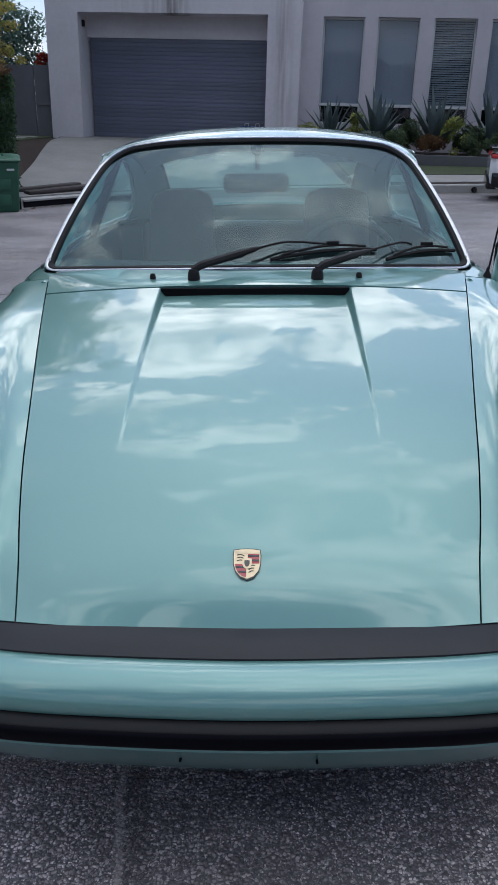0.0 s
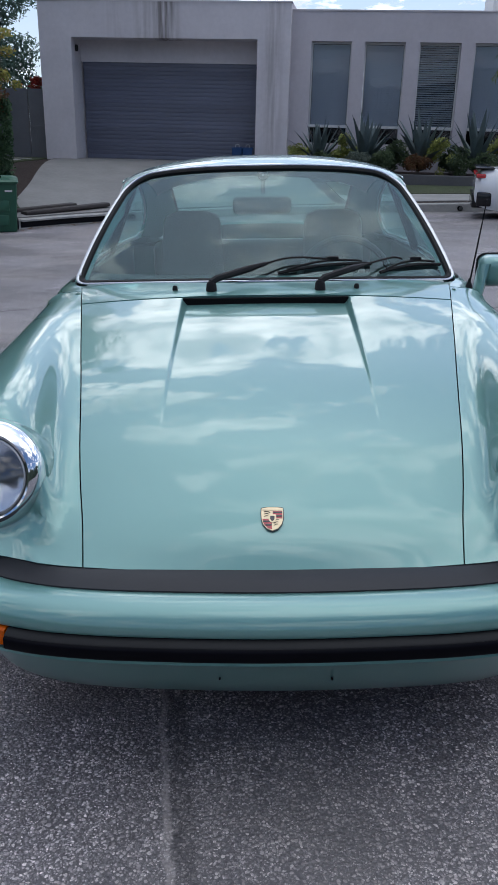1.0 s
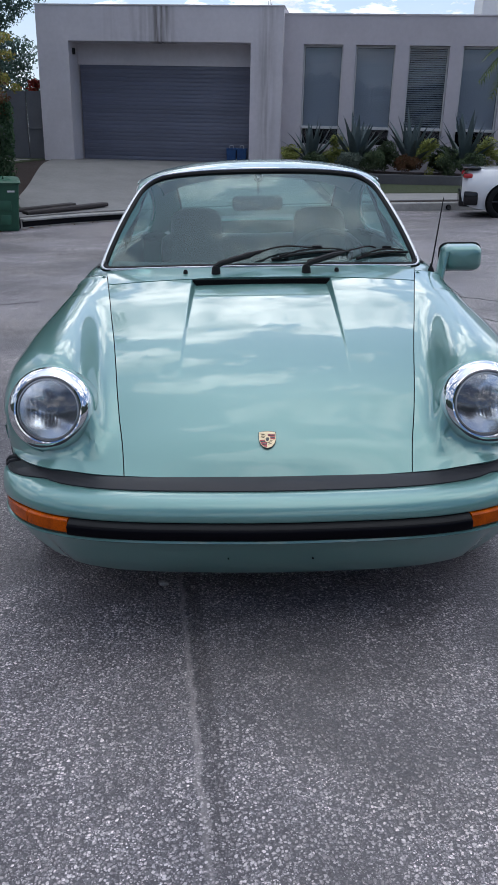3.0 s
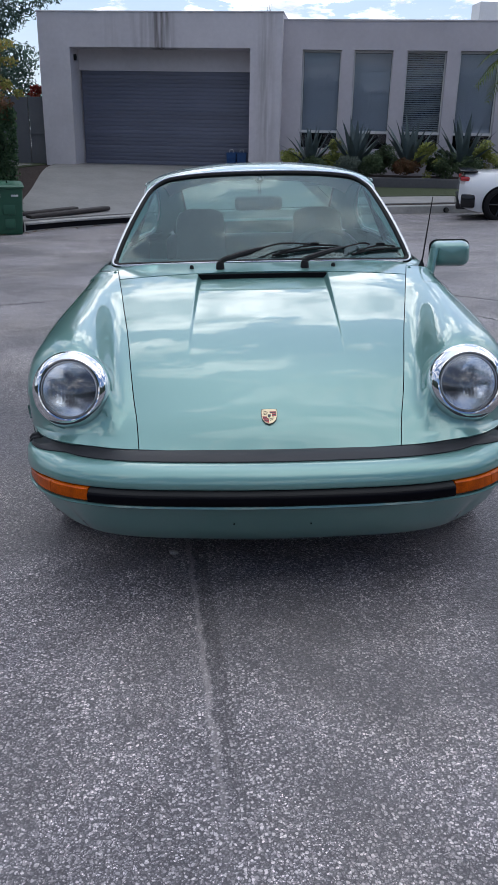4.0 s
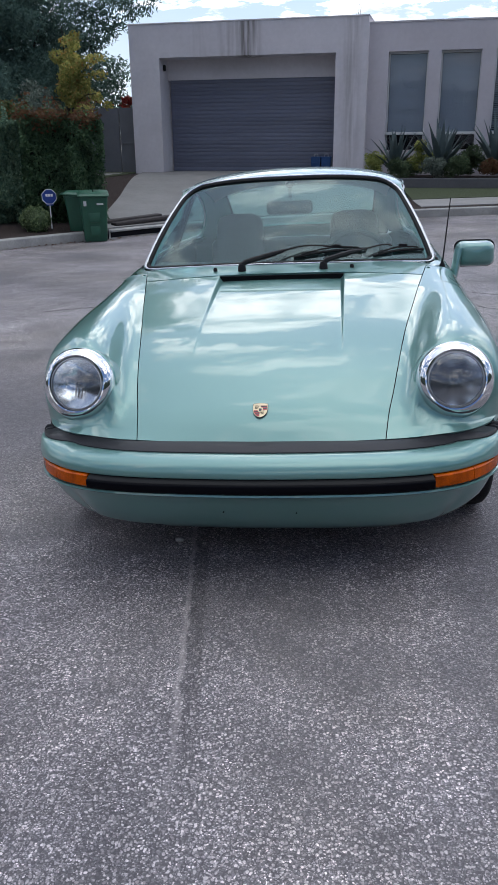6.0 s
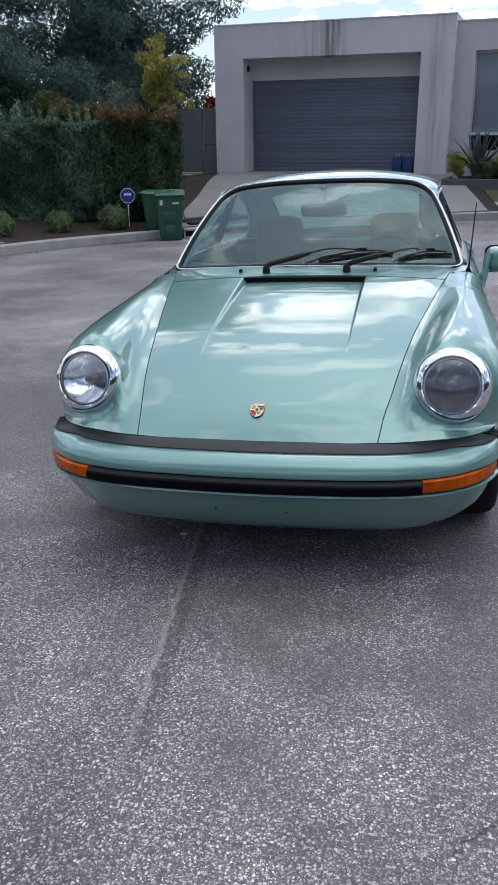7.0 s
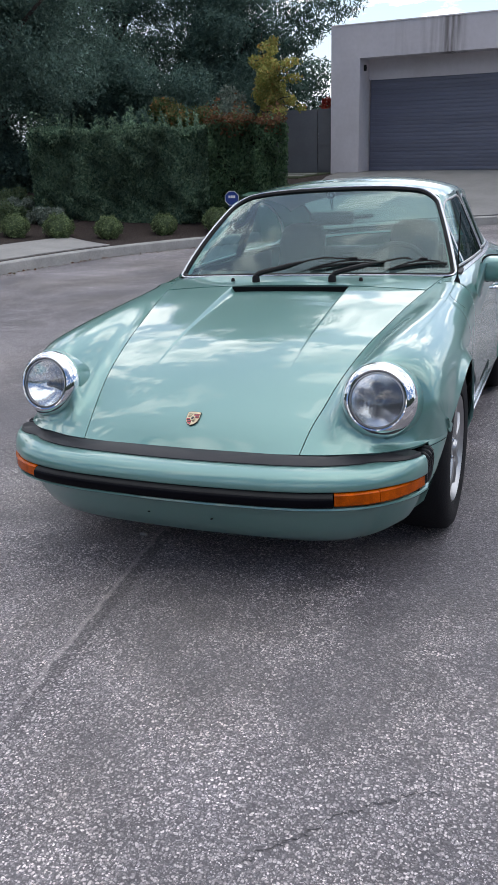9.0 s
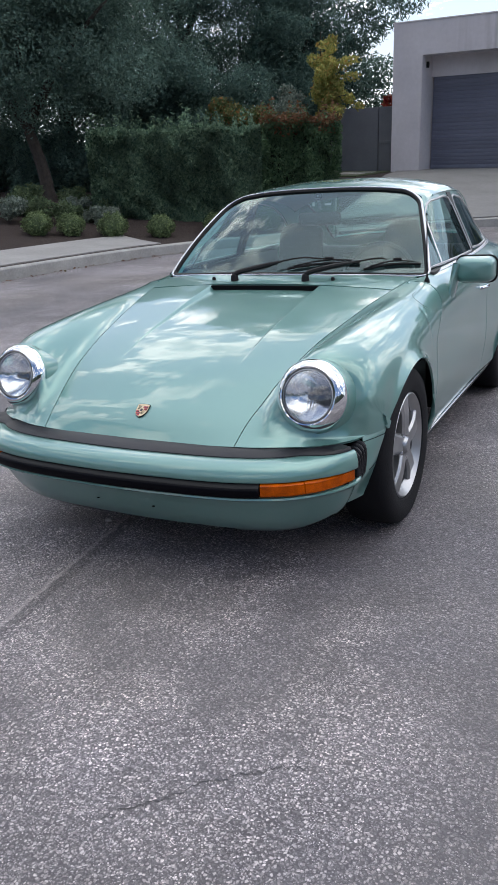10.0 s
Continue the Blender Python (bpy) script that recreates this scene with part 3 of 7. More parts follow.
# rear deck with window opening
bm = bmesh.new()
NY, NU = 48, 48
vs = {}
for i in range(NY + 1):
    for k in range(NU + 1):
        vs[i, k] = bm.verts.new(roof_point(-1 + 2 * k / NU, lerp(2.766, 3.95, i / NY)))
for i in range(NY):
    for k in range(NU):
        inside = 1 <= i < 23 and 4 <= k < NU - 4
        if not inside:
            bm.faces.new((vs[i, k], vs[i, k + 1], vs[i + 1, k + 1], vs[i + 1, k]))
thicken(bm, 0.01)
part("rear_deck", bm, PAINT, car)
rows = [[Vector(roof_point(-0.84 + 1.68 * k / 20, lerp(2.785, 3.34, i / 12))) - Vector((0, 0, 0.004)) for k in range(21)] for i in range(13)]
edge_line = rows[0] + [r[-1] for r in rows[1:]] + rows[-1][::-1][1:] + [r[0] for r in rows[::-1][1:-1]]
rear_glass = part("rear_window", grid(rows), GLASS, car)
rear_glass.visible_shadow = False
part("rear_window_trim", tube(edge_line, 0.009, 8, closed=True), ALLOY_DARK, car, "bright rear window trim")
# tail panel closes the back
sec = [Vector(p) for p in side_section(3.95)]
deck = [Vector(roof_point(k / 10, 3.95)) for k in range(11)]
ring = [Vector((-p.x, p.y, p.z)) for p in sec[::-1]] + [Vector((-p.x, p.y, p.z)) for p in deck[::-1][1:]] + deck[1:] + sec[1:]
rows = [ring, [Vector((p.x * 0.97, 3.985, lerp(0.5, p.z, 0.95))) for p in ring], [Vector((p.x * 0.9, 4.0, lerp(0.5, p.z, 0.85))) for p in ring], [Vector((p.x * 0.02, 4.0, 0.52)) for p in ring]]
part("tail_panel", grid(rows), PAINT, car)
rear_line = [(-0.80, 3.62), (-0.76, 3.86), (-0.62, 4.0), (-0.3, 4.045), (0, 4.05), (0.3, 4.045), (0.62, 4.0), (0.76, 3.86), (0.80, 3.62)]
rl = spline([(x, y, 0) for x, y in rear_line], 41)
prof = [(-0.05, 0.50), (0.0, 0.49), (0.012, 0.46), (0.012, 0.38), (0.0, 0.33), (-0.06, 0.30), (-0.06, 0.5)]
part("rear_bumper", grid([[(p.x * (1 + d * 0.4), p.y + d, z) for d, z in prof] for p in rl], closed=True), PAINT, car)


def wall_x(y, z):
    """The cabin's side, leaning in from the belt to the roof rail."""
    k = (z - belt_z(y)) / max(0.02, rail_z(y) - belt_z(y))
    k = max(0.0, min(1.0, k))
    return lerp(belt_x(y) - 0.006, rail_x(y), k + 0.10 * k * (1 - k) * 0)


def side_fn(side):
    return lambda y, z: Vector((side * wall_x(y, z), y, z))


door_win = [(1.415, 0.905), (1.80, 1.178), (1.86, 1.194), (2.10, 1.208), (2.155, 1.198), (2.185, 1.15), (2.215, 0.93), (2.205, 0.912), (1.9, 0.909)]
quart_win = [(2.262, 0.925), (2.235, 1.15), (2.25, 1.196), (2.30, 1.205), (2.45, 1.187), (2.62, 1.13), (2.76, 1.045), (2.84, 0.97), (2.84, 0.94), (2.80, 0.922), (2.5, 0.918)]


def dense2(poly, step=0.035):
    out = []
    for i, a in enumerate(poly):
        b = poly[(i + 1) % len(poly)]
        m = max(1, int(math.hypot(b[0] - a[0], b[1] - a[1]) / step))
        out += [(lerp(a[0], b[0], k / m), lerp(a[1], b[1], k / m)) for k in range(m)]
    return out


for side, door in zip((1, -1), doors):
    fn = side_fn(side)
    g = part("door_window", patch(dense2(door_win), fn, 5), GLASS, door)
    g.visible_shadow = False
    part("door_window_frame", tube([fn(a, b) for a, b in dense2(door_win)], 0.0065, 8, closed=True), ALLOY, door, "bright window frame")
    g = part("quarter_window", patch(dense2(quart_win), fn, 5), GLASS, car)
    g.visible_shadow = False
    part("quarter_window_frame", tube([fn(a, b) for a, b in dense2(quart_win)], 0.0065, 8, closed=True), ALLOY, car, "bright window frame")
    # quarter-light bar of the door window
    part("quarter_light_bar", tube([fn(1.62, 0.905), fn(1.735, 1.135)], 0.007, 6), BRUSHED, door, "slim bright divider")
    # A-pillar: from the windscreen's edge to the door window
    rows = []
    for i in range(25):
        v = i / 24
        a = glass_point(1.0, v)
        yb = lerp(1.395, 1.83, v**1.05)
        zb = lerp(0.886, rail_z(1.83), v)
        b = fn(yb, zb)
        m = a.lerp(Vector((abs(b.x), b.y, b.z)), 0.5) + Vector((0.012, -0.006, 0.004))
        b = Vector((abs(b.x), b.y, b.z))
        inn = Vector((-0.02, 0.022, -0.012))
        loop = (a, a.lerp(m, 0.5) + Vector((0.005, -0.003, 0)), m, m.lerp(b, 0.5) + Vector((0.004, 0, 0)), b, b + inn, m + inn * 1.3, a + inn)
        rows.append([Vector((side * q.x, q.y, q.z)) for q in loop])
    part("a_pillar", grid(rows, closed=True), PAINT, car)
    # B-pillar and rail strips
    rows = [[fn(lerp(2.205, 2.165, k), z) + Vector((side * 0.004, 0, 0)), fn(lerp(2.25, 2.24, k), z) + Vector((side * 0.004, 0, 0))] for k, z in ((i / 10, lerp(0.90, 1.225, i / 10)) for i in range(11))]
    part("b_pillar", thicken(grid(rows), 0.03), INTERIOR, car, "black pillar")
    rows = []
    for i in range(41):
        y = lerp(1.80, 3.25, i / 40)
        zt = rail_z(y)
        zl = max(belt_z(y) + 0.0, min(zt - 0.012, table([(1.80, 1.178), (1.9, 1.196), (2.10, 1.208), (2.3, 1.206), (2.45, 1.188), (2.62, 1.13), (2.76, 1.045), (2.84, 0.955), (2.86, 0.905), (3.3, 0.89)])(y)))
        rows.append([fn(y, lerp(zl, zt, k / 3)) for k in range(4)])
    part("roof_rail", thicken(grid(rows), 0.015), PAINT, car)
    gut = [Vector((side * (rail_x(y) + 0.006), y, rail_z(y) + 0.003)) for y in [1.90 + 0.05 * i for i in range(24)]]
    part("drip_rail", tube(gut, 0.0035, 6), PAINT, car)
    # ledge between wing top and window base
    rows = [[Vector((side * (belt_x(y) - 0.03), y, belt_z(y) + 0.004)), Vector((side * belt_x(y), y, belt_z(y) + 0.006)), Vector((side * (belt_x(y) + 0.012), y, belt_z(y) - 0.001))] for y in [1.46 + 0.05 * i for i in range(32)]]
    part("belt_moulding", thicken(grid(rows), 0.006), BRUSHED, car, "bright belt moulding")
    rows = [[Vector((side * (seam_x(1.25) - 0.006), y, lerp(0.868, 0.870, k))), Vector((side * lerp(seam_x(1.25), belt_x(y), 0.6), y, 0.872)), Vector((side * (belt_x(y) + 0.006), y, belt_z(y) - 0.006))] for k, y in ((i / 8, lerp(1.19, 1.36, i / 8)) for i in range(9))]
    part("cowl_corner", thicken(grid(rows), 0.006), PAINT, car)
    # door furniture
    part("door_handle", moved(tube(spline([(0, 0, 0), (0.02, 0.01, 0.004), (0.03, 0.06, 0.004), (0.022, 0.13, 0), (0, 0.145, 0)], 18), 0.009, 8), Matrix.Translation((side * 0.808, 2.02, 0.735)) @ Matrix.Diagonal((side, 1, 1, 1))), CHROME, door, "chrome pull handle")
    # rocker panel and its trim
    rows = [[Vector((side * x, y, z)) for x, z in ((0.786, 0.256), (0.784, 0.215), (0.762, 0.180), (0.70, 0.17))] for y in (0.92, 1.2, 1.8, 2.3, 2.5)]
    part("rocker_panel", thicken(grid(rows), 0.01), INTERIOR, car, "black sill")
    part("rocker_trim", box(side * 0.795 - 0.010, 0.95, 0.240, side * 0.795 + 0.006, 2.5, 0.2475, 0.003), BRUSHED, car, "bright sill trim")
    # inner wheel wells, their shade painted in near-black
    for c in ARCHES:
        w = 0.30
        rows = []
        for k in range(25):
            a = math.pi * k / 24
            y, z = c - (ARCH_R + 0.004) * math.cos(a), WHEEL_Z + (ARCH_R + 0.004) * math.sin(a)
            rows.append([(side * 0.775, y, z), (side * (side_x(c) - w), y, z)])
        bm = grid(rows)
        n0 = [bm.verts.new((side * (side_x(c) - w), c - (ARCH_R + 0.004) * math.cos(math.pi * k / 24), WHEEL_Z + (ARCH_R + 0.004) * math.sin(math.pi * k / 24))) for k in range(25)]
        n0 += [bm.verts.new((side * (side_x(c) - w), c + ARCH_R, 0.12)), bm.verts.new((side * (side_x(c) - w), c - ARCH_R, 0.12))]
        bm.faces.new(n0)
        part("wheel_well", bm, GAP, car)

# floor pan and bulkhead, near-black in place of underbody shade
part("floor_pan", box(-0.55, 0.15, 0.15, 0.55, 3.8, 0.18, 0.01), GAP, car, "underbody, near-black for the shade beneath the car")
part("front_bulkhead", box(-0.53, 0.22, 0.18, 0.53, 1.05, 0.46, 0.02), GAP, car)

# ---- bumper group ----
NB = 81
bow = []
for i in range(NB):
    a = -1 + 2 * i / (NB - 1)
    x = 0.815 * math.sin(a * math.pi / 2)
    bow.append(x)
bumper_plan = table([(-0.3, 0.012), (0, 0), (0.3, 0.012), (0.45, 0.03), (0.557, 0.058), (0.64, 0.095), (0.71, 0.15), (0.765, 0.225), (0.80, 0.31), (0.815, 0.38)])


def bow_sweep(profile, x0=-0.803, x1=0.803, n=NB, narrow=(0.70, 0.75)):
    """Sweep (depth, height) points along the bumper's bow; depth runs inwards from its front."""
    rows = []
    for i in range(n):
        x = lerp(x0, x1, i / (n - 1)) if x0 > -0.8 else lerp(x0, x1, 0.5 + 0.5 * math.sin((i / (n - 1) - 0.5) * math.pi))
        e = 1e-3
        s = 1 if x >= 0 else -1
        t = (bumper_plan(min(abs(x) + e, 0.815)) - bumper_plan(max(abs(x) - e, 0))) / (min(abs(x) + e, 0.815) - max(abs(x) - e, 0))
        nx, ny = -t * s, 1.0
        L = math.hypot(nx, ny)
        nx, ny = nx / L, ny / L
        row = []
        k = max(0.0, min(1.0, (abs(x) - narrow[0]) / (0.803 - narrow[0])))
        k = 1 - narrow[1] * k * k * (3 - 2 * k)
        for d, z in profile:
            row.append((x + nx * d * k, -0.248 + bumper_plan(abs(x)) + ny * d * k, z))
        rows.append(row)
    return rows


def closed_sweep(profile, **kw):
    rows = bow_sweep(profile, **kw)
    bm = grid(rows, closed=True)
    for r in (rows[0], rows[-1]):
        bm.faces.new([bm.verts.new(q) for q in r])
    bmesh.ops.remove_doubles(bm, verts=bm.verts, dist=1e-5)
    return bm


upper = [(0.098, 0.463), (0.08, 0.4635), (0.06, 0.460), (0.044, 0.452), (0.031, 0.440), (0.023, 0.425), (0.020, 0.412), (0.022, 0.404), (0.034, 0.400), (0.11, 0.40), (0.11, 0.455)]
part("front_bumper", closed_sweep(upper), PAINT, car)
lower = [(0.030, 0.356), (0.016, 0.352), (0.014, 0.346), (0.022, 0.340), (0.045, 0.334), (0.058, 0.322), (0.076, 0.288), (0.102, 0.242), (0.134, 0.199), (0.168, 0.172), (0.20, 0.164), (0.23, 0.19), (0.16, 0.35)]
rows = bow_sweep(lower, n=NB, narrow=(0.70, 0.5))
for r in rows:
    for j, q in enumerate(r):
        k = max(0.0, min(1.0, (abs(q[0]) - 0.585) / 0.115))
        r[j] = (q[0], q[1], q[2] + 0.052 * k * max(0.0, min(1.0, (0.33 - q[2]) / 0.15)))
# round the corner, back to the tyre
for end, first in ((rows[-1], False), (rows[0], True)):
    for dy, dx in ((0.04, 0.001), (0.075, 0.010), (0.10, 0.026)):
        r = [(x - math.copysign(dx, x), y + dy, z) for x, y, z in end]
        rows.insert(0, r) if first else rows.append(r)
bm = grid(rows, closed=True)
part("front_valance", bm, PAINT, car)
part("bumper_core", closed_sweep([(0.045, 0.405), (0.045, 0.35), (0.12, 0.35), (0.12, 0.405)], x0=-0.79, x1=0.79), GAP, car)
insert = [(0.034, 0.4005), (0.022, 0.400), (0.006, 0.391), (0.001, 0.387), (0.0, 0.384), (0.0, 0.366), (0.004, 0.360), (0.034, 0.356)]
part("bumper_insert", closed_sweep(insert, x0=-0.553, x1=0.553, n=41), INSERT, car, "black rubber bumper insert")
bead = [(0.034, 0.4008), (0.022, 0.4012), (0.006, 0.3925), (0.0050, 0.3910), (0.006, 0.3895), (0.034, 0.3895)]
part("insert_bead", closed_sweep(bead, x0=-0.553, x1=0.553, n=41), SEAL, car, "grey-black bevelled upper edge")
strip = [(0.166, 0.480), (0.15, 0.4795), (0.12, 0.474), (0.098, 0.466), (0.096, 0.458), (0.166, 0.455)]
rows = bow_sweep(strip, x0=-0.801, x1=0.801)
for r, deep in zip(rows, bow_sweep(strip, x0=-0.801, x1=0.801, narrow=(0.70, 0.40))):
    for j in (0, 1, 5):
        r[j] = deep[j]
bm = grid(rows, closed=True)
for r in (rows[0], rows[-1]):
    bm.faces.new([bm.verts.new(q) for q in r])
bmesh.ops.remove_doubles(bm, verts=bm.verts, dist=1e-5)
part("bumper_gasket", bm, RUBBER, car, "matt black rubber filler strip")
for side in (1, -1):
    for a, b in ((0.557, 0.688), (0.690, 0.800)):
        pr = [(0.034, 0.4005), (0.018, 0.4), (0.012, 0.396), (0.011, 0.364), (0.016, 0.3585), (0.034, 0.357)]
        rr = bow_sweep(pr, x0=min(side * a, side * b), x1=max(side * a, side * b), n=13, narrow=(0.8, 0.0))
        bm = grid(rr, closed=True)
        for r in (rr[0], rr[-1]):
            bm.faces.new([bm.verts.new(q) for q in r])
        bmesh.ops.remove_doubles(bm, verts=bm.verts, dist=1e-5)
        part("indicator_lens", bm, AMBER, car, "amber ribbed plastic lens")
    # bellows
    for k in range(5):
        y = 0.082 + 0.0140 * k
        e = 0.0045 * k
        path = spline([(side * 0.755, y + 0.014, 0.436 + e * 1.4), (side * (0.768 + e * 1.2), y + 0.006, 0.438 + e * 1.5), (side * (0.785 + e * 0.7), y + 0.008, 0.422 + e), (side * (0.784 + e * 0.4), y + 0.02, 0.38), (side * 0.776, y + 0.032, 0.335), (side * 0.75, y + 0.036, 0.325)], 18)
        part("bellows_rib", tube(path, 0.0085, 8), RUBBER, car)
    # corner panel between bellows and tyre, with its seams
    fore = spline([(0.764, 0.185, 0.525), (0.780, 0.172, 0.482), (0.786, 0.166, 0.46), (0.789, 0.165, 0.40), (0.787, 0.150, 0.345), (0.748, 0.085, 0.29), (0.715, 0.085, 0.245)], 21)
    aft = spline([(0.804, 0.300, 0.512), (0.825, 0.296, 0.482), (0.825, 0.288, 0.46), (0.811, 0.267, 0.40), (0.797, 0.258, 0.345), (0.778, 0.250, 0.29), (0.760, 0.236, 0.238)], 21)
    rows = [[Vector((side * q.x, q.y, q.z)) for q in (p.lerp(r, j / 8) + Vector((0.004 * math.sin(math.pi * j / 8), 0, 0)) for j in range(9))] for p, r in zip(fore, aft)]
    part("corner_panel", thicken(grid(rows), 0.004, core=(0, 0.3, 0.4)), PAINT, car)
    for j in (4, 11):
        part("corner_seam", tube([q + Vector((side * 0.0005, 0, 0.0)) for q in rows[j][3 if j > 4 else 0:]], 0.0012, 5), GAP, car, "thin dark seam")

# two small near-black discs for the shade in holes in the valance
for x, z in ((-0.115, 0.268), (0.122, 0.266)):
    part("valance_hole", moved(lathe([(0.0005, 0.0), (0.0016, 0.0), (0.0022, 0.001), (0.0022, 0.02)], 14), Matrix.Translation((x, -0.1675, z)) @ Matrix.Rotation(radians(-20), 4, "X")), GAP, car)

# ---- headlights ----
for side in (1, -1):
    lamp = new("headlight")
    lamp.parent = car
    lamp.matrix_basis = Matrix.Translation((side * 0.634, 0.080, 0.637)) @ Matrix.Rotation(radians(-15.5), 4, "X") @ Matrix.Diagonal((0.952, 1.0, 0.952, 1.0))
    lamp["label"] = "round headlight with polished chrome bezel"
    part("bucket", lathe([(0.138, 0.16), (0.1375, 0.05), (0.136, 0.012), (0.131, 0.006), (0.126, 0.012)], 56), PAINT, lamp)
    part("bezel", lathe([(0.1315, 0.07), (0.1315, 0.004), (0.130, -0.004), (0.124, -0.018), (0.114, -0.029), (0.103, -0.035), (0.0985, -0.034), (0.0965, -0.028), (0.0965, -0.01)], 64), CHROME, lamp, "polished chrome bezel")
    part("lens_ring", lathe([(0.0975, -0.024), (0.0955, -0.024), (0.0945, -0.032), (0.0905, -0.033), (0.0895, -0.030), (0.0895, -0.022)], 64), ALLOY, lamp, "dull metal lens ring")
    bm = lathe([(0.0005 if i == 0 else 0.090 * i / 10, -0.030 - 0.020 * (1 - (i / 10) ** 2)) for i in range(11)], 48)
    g = part("lens", bm, LENS_GLASS, lamp, "fluted clear glass lens")
    g.visible_shadow = False
    bm = lathe([(0.0005 if i == 0 else 0.089 * i / 24, 0.036 - 0.058 * (i / 24) ** 2) for i in range(25)], 80)
    for v in bm.verts:
        v.co.y += 0.00012 * math.sin(v.co.x * 560 + 9 * v.co.z) + 0.0004 * math.sin(v.co.z * 130 + v.co.x * 60) + 0.0004 * math.sin(v.co.x * 95 + 1.0)
    part("reflector", bm, REFLECTOR, lamp, "fluted silvered reflector")
    part("bulb_shield", lathe([(0.0005, -0.012), (0.008, -0.010), (0.013, -0.002), (0.014, 0.01), (0.014, 0.034)], 20), ALLOY_DARK, lamp)

# ---- badge: a plain shield of gilt and enamel, no lettering ----
bz = math.atan2(hood_z(0.03) - hood_z(-0.03), 0.06)
badge = new("hood_badge")
badge.parent = car
badge.matrix_basis = Matrix.Translation((0, 0.0, hood_z(0.0) + 0.0035)) @ Matrix.Rotation(bz, 4, "X")
badge["label"] = "gilt shield badge with red and black enamel fields"


def shield(s, n=10):
    w, h = 0.024 * s, 0.029 * s
    right = [(w * 0.96, h * 0.92), (w, h * 0.55), (w * 0.98, 0.0), (w * 0.84, -h * 0.45), (w * 0.5, -h * 0.82), (0, -h)]
    top = [(-w * 0.96, h * 0.92), (-w * 0.5, h * 0.98), (0, h), (w * 0.5, h * 0.98)]
    return top + right[:-1] + [(0, -h)] + [(-x, y) for x, y in right[1:-1][::-1]]


part("backing", prism(shield(1.07), -0.003, 0.0012), BLACK_ENAMEL, badge, smooth=False)
part("shield", prism(shield(1.0), 0.0, 0.0026), GOLD, badge, smooth=False)
part("field", box(0.0012, 0.0003, 0.0022, 0.0222, 0.0195, 0.0029, 0.0003), RED_ENAMEL, badge, "red enamel field")
part("field", prism([(-0.0012, -0.0003), (-0.0220, -0.0003), (-0.0205, -0.008), (-0.0165, -0.0165), (-0.0095, -0.0235), (-0.0012, -0.0265)][::-1], 0.0022, 0.0029), RED_ENAMEL, badge, "red enamel field", smooth=False)
for sx, y0, y1, w1 in ((1, 0.0135, 0.0175, 0.0222), (1, 0.0045, 0.0085, 0.0222), (-1, -0.0085, -0.0045, 0.0203), (-1, -0.0175, -0.0135, 0.0150)):
    xa, xb = sorted((sx * 0.0015, sx * w1))
    part("stripe", box(xa, y0, 0.0024, xb, y1, 0.0033, 0.0004), BLACK_ENAMEL, badge)
part("crossband", box(-0.0222, 0.0205, 0.0022, 0.0222, 0.0255, 0.0030, 0.0004), GOLD, badge)
part("inescutcheon", prism([(x * 0.36, y * 0.36) for x, y in shield(1.0)], 0.002, 0.0040), GOLD, badge, smooth=False)
part("charge", prism([(x * 0.2, y * 0.22) for x, y in shield(1.0)], 0.0038, 0.0046), BLACK_ENAMEL, badge, smooth=False)
for yy in (0.004, 0.0095, 0.015):
    part("antler_mark", tube(spline([(-0.005, yy, 0.003), (-0.011, yy + 0.0035, 0.003), (-0.018, yy + 0.002, 0.003)], 8), 0.0009, 5), BLACK_ENAMEL, badge)
for yy in (-0.004, -0.0095, -0.015):
    part("antler_mark", tube(spline([(0.003, yy - 0.002, 0.003), (0.008, yy + 0.001, 0.003), (0.0155 + yy * 0.25, yy + 0.001, 0.003)], 8), 0.0009, 5), BLACK_ENAMEL, badge)

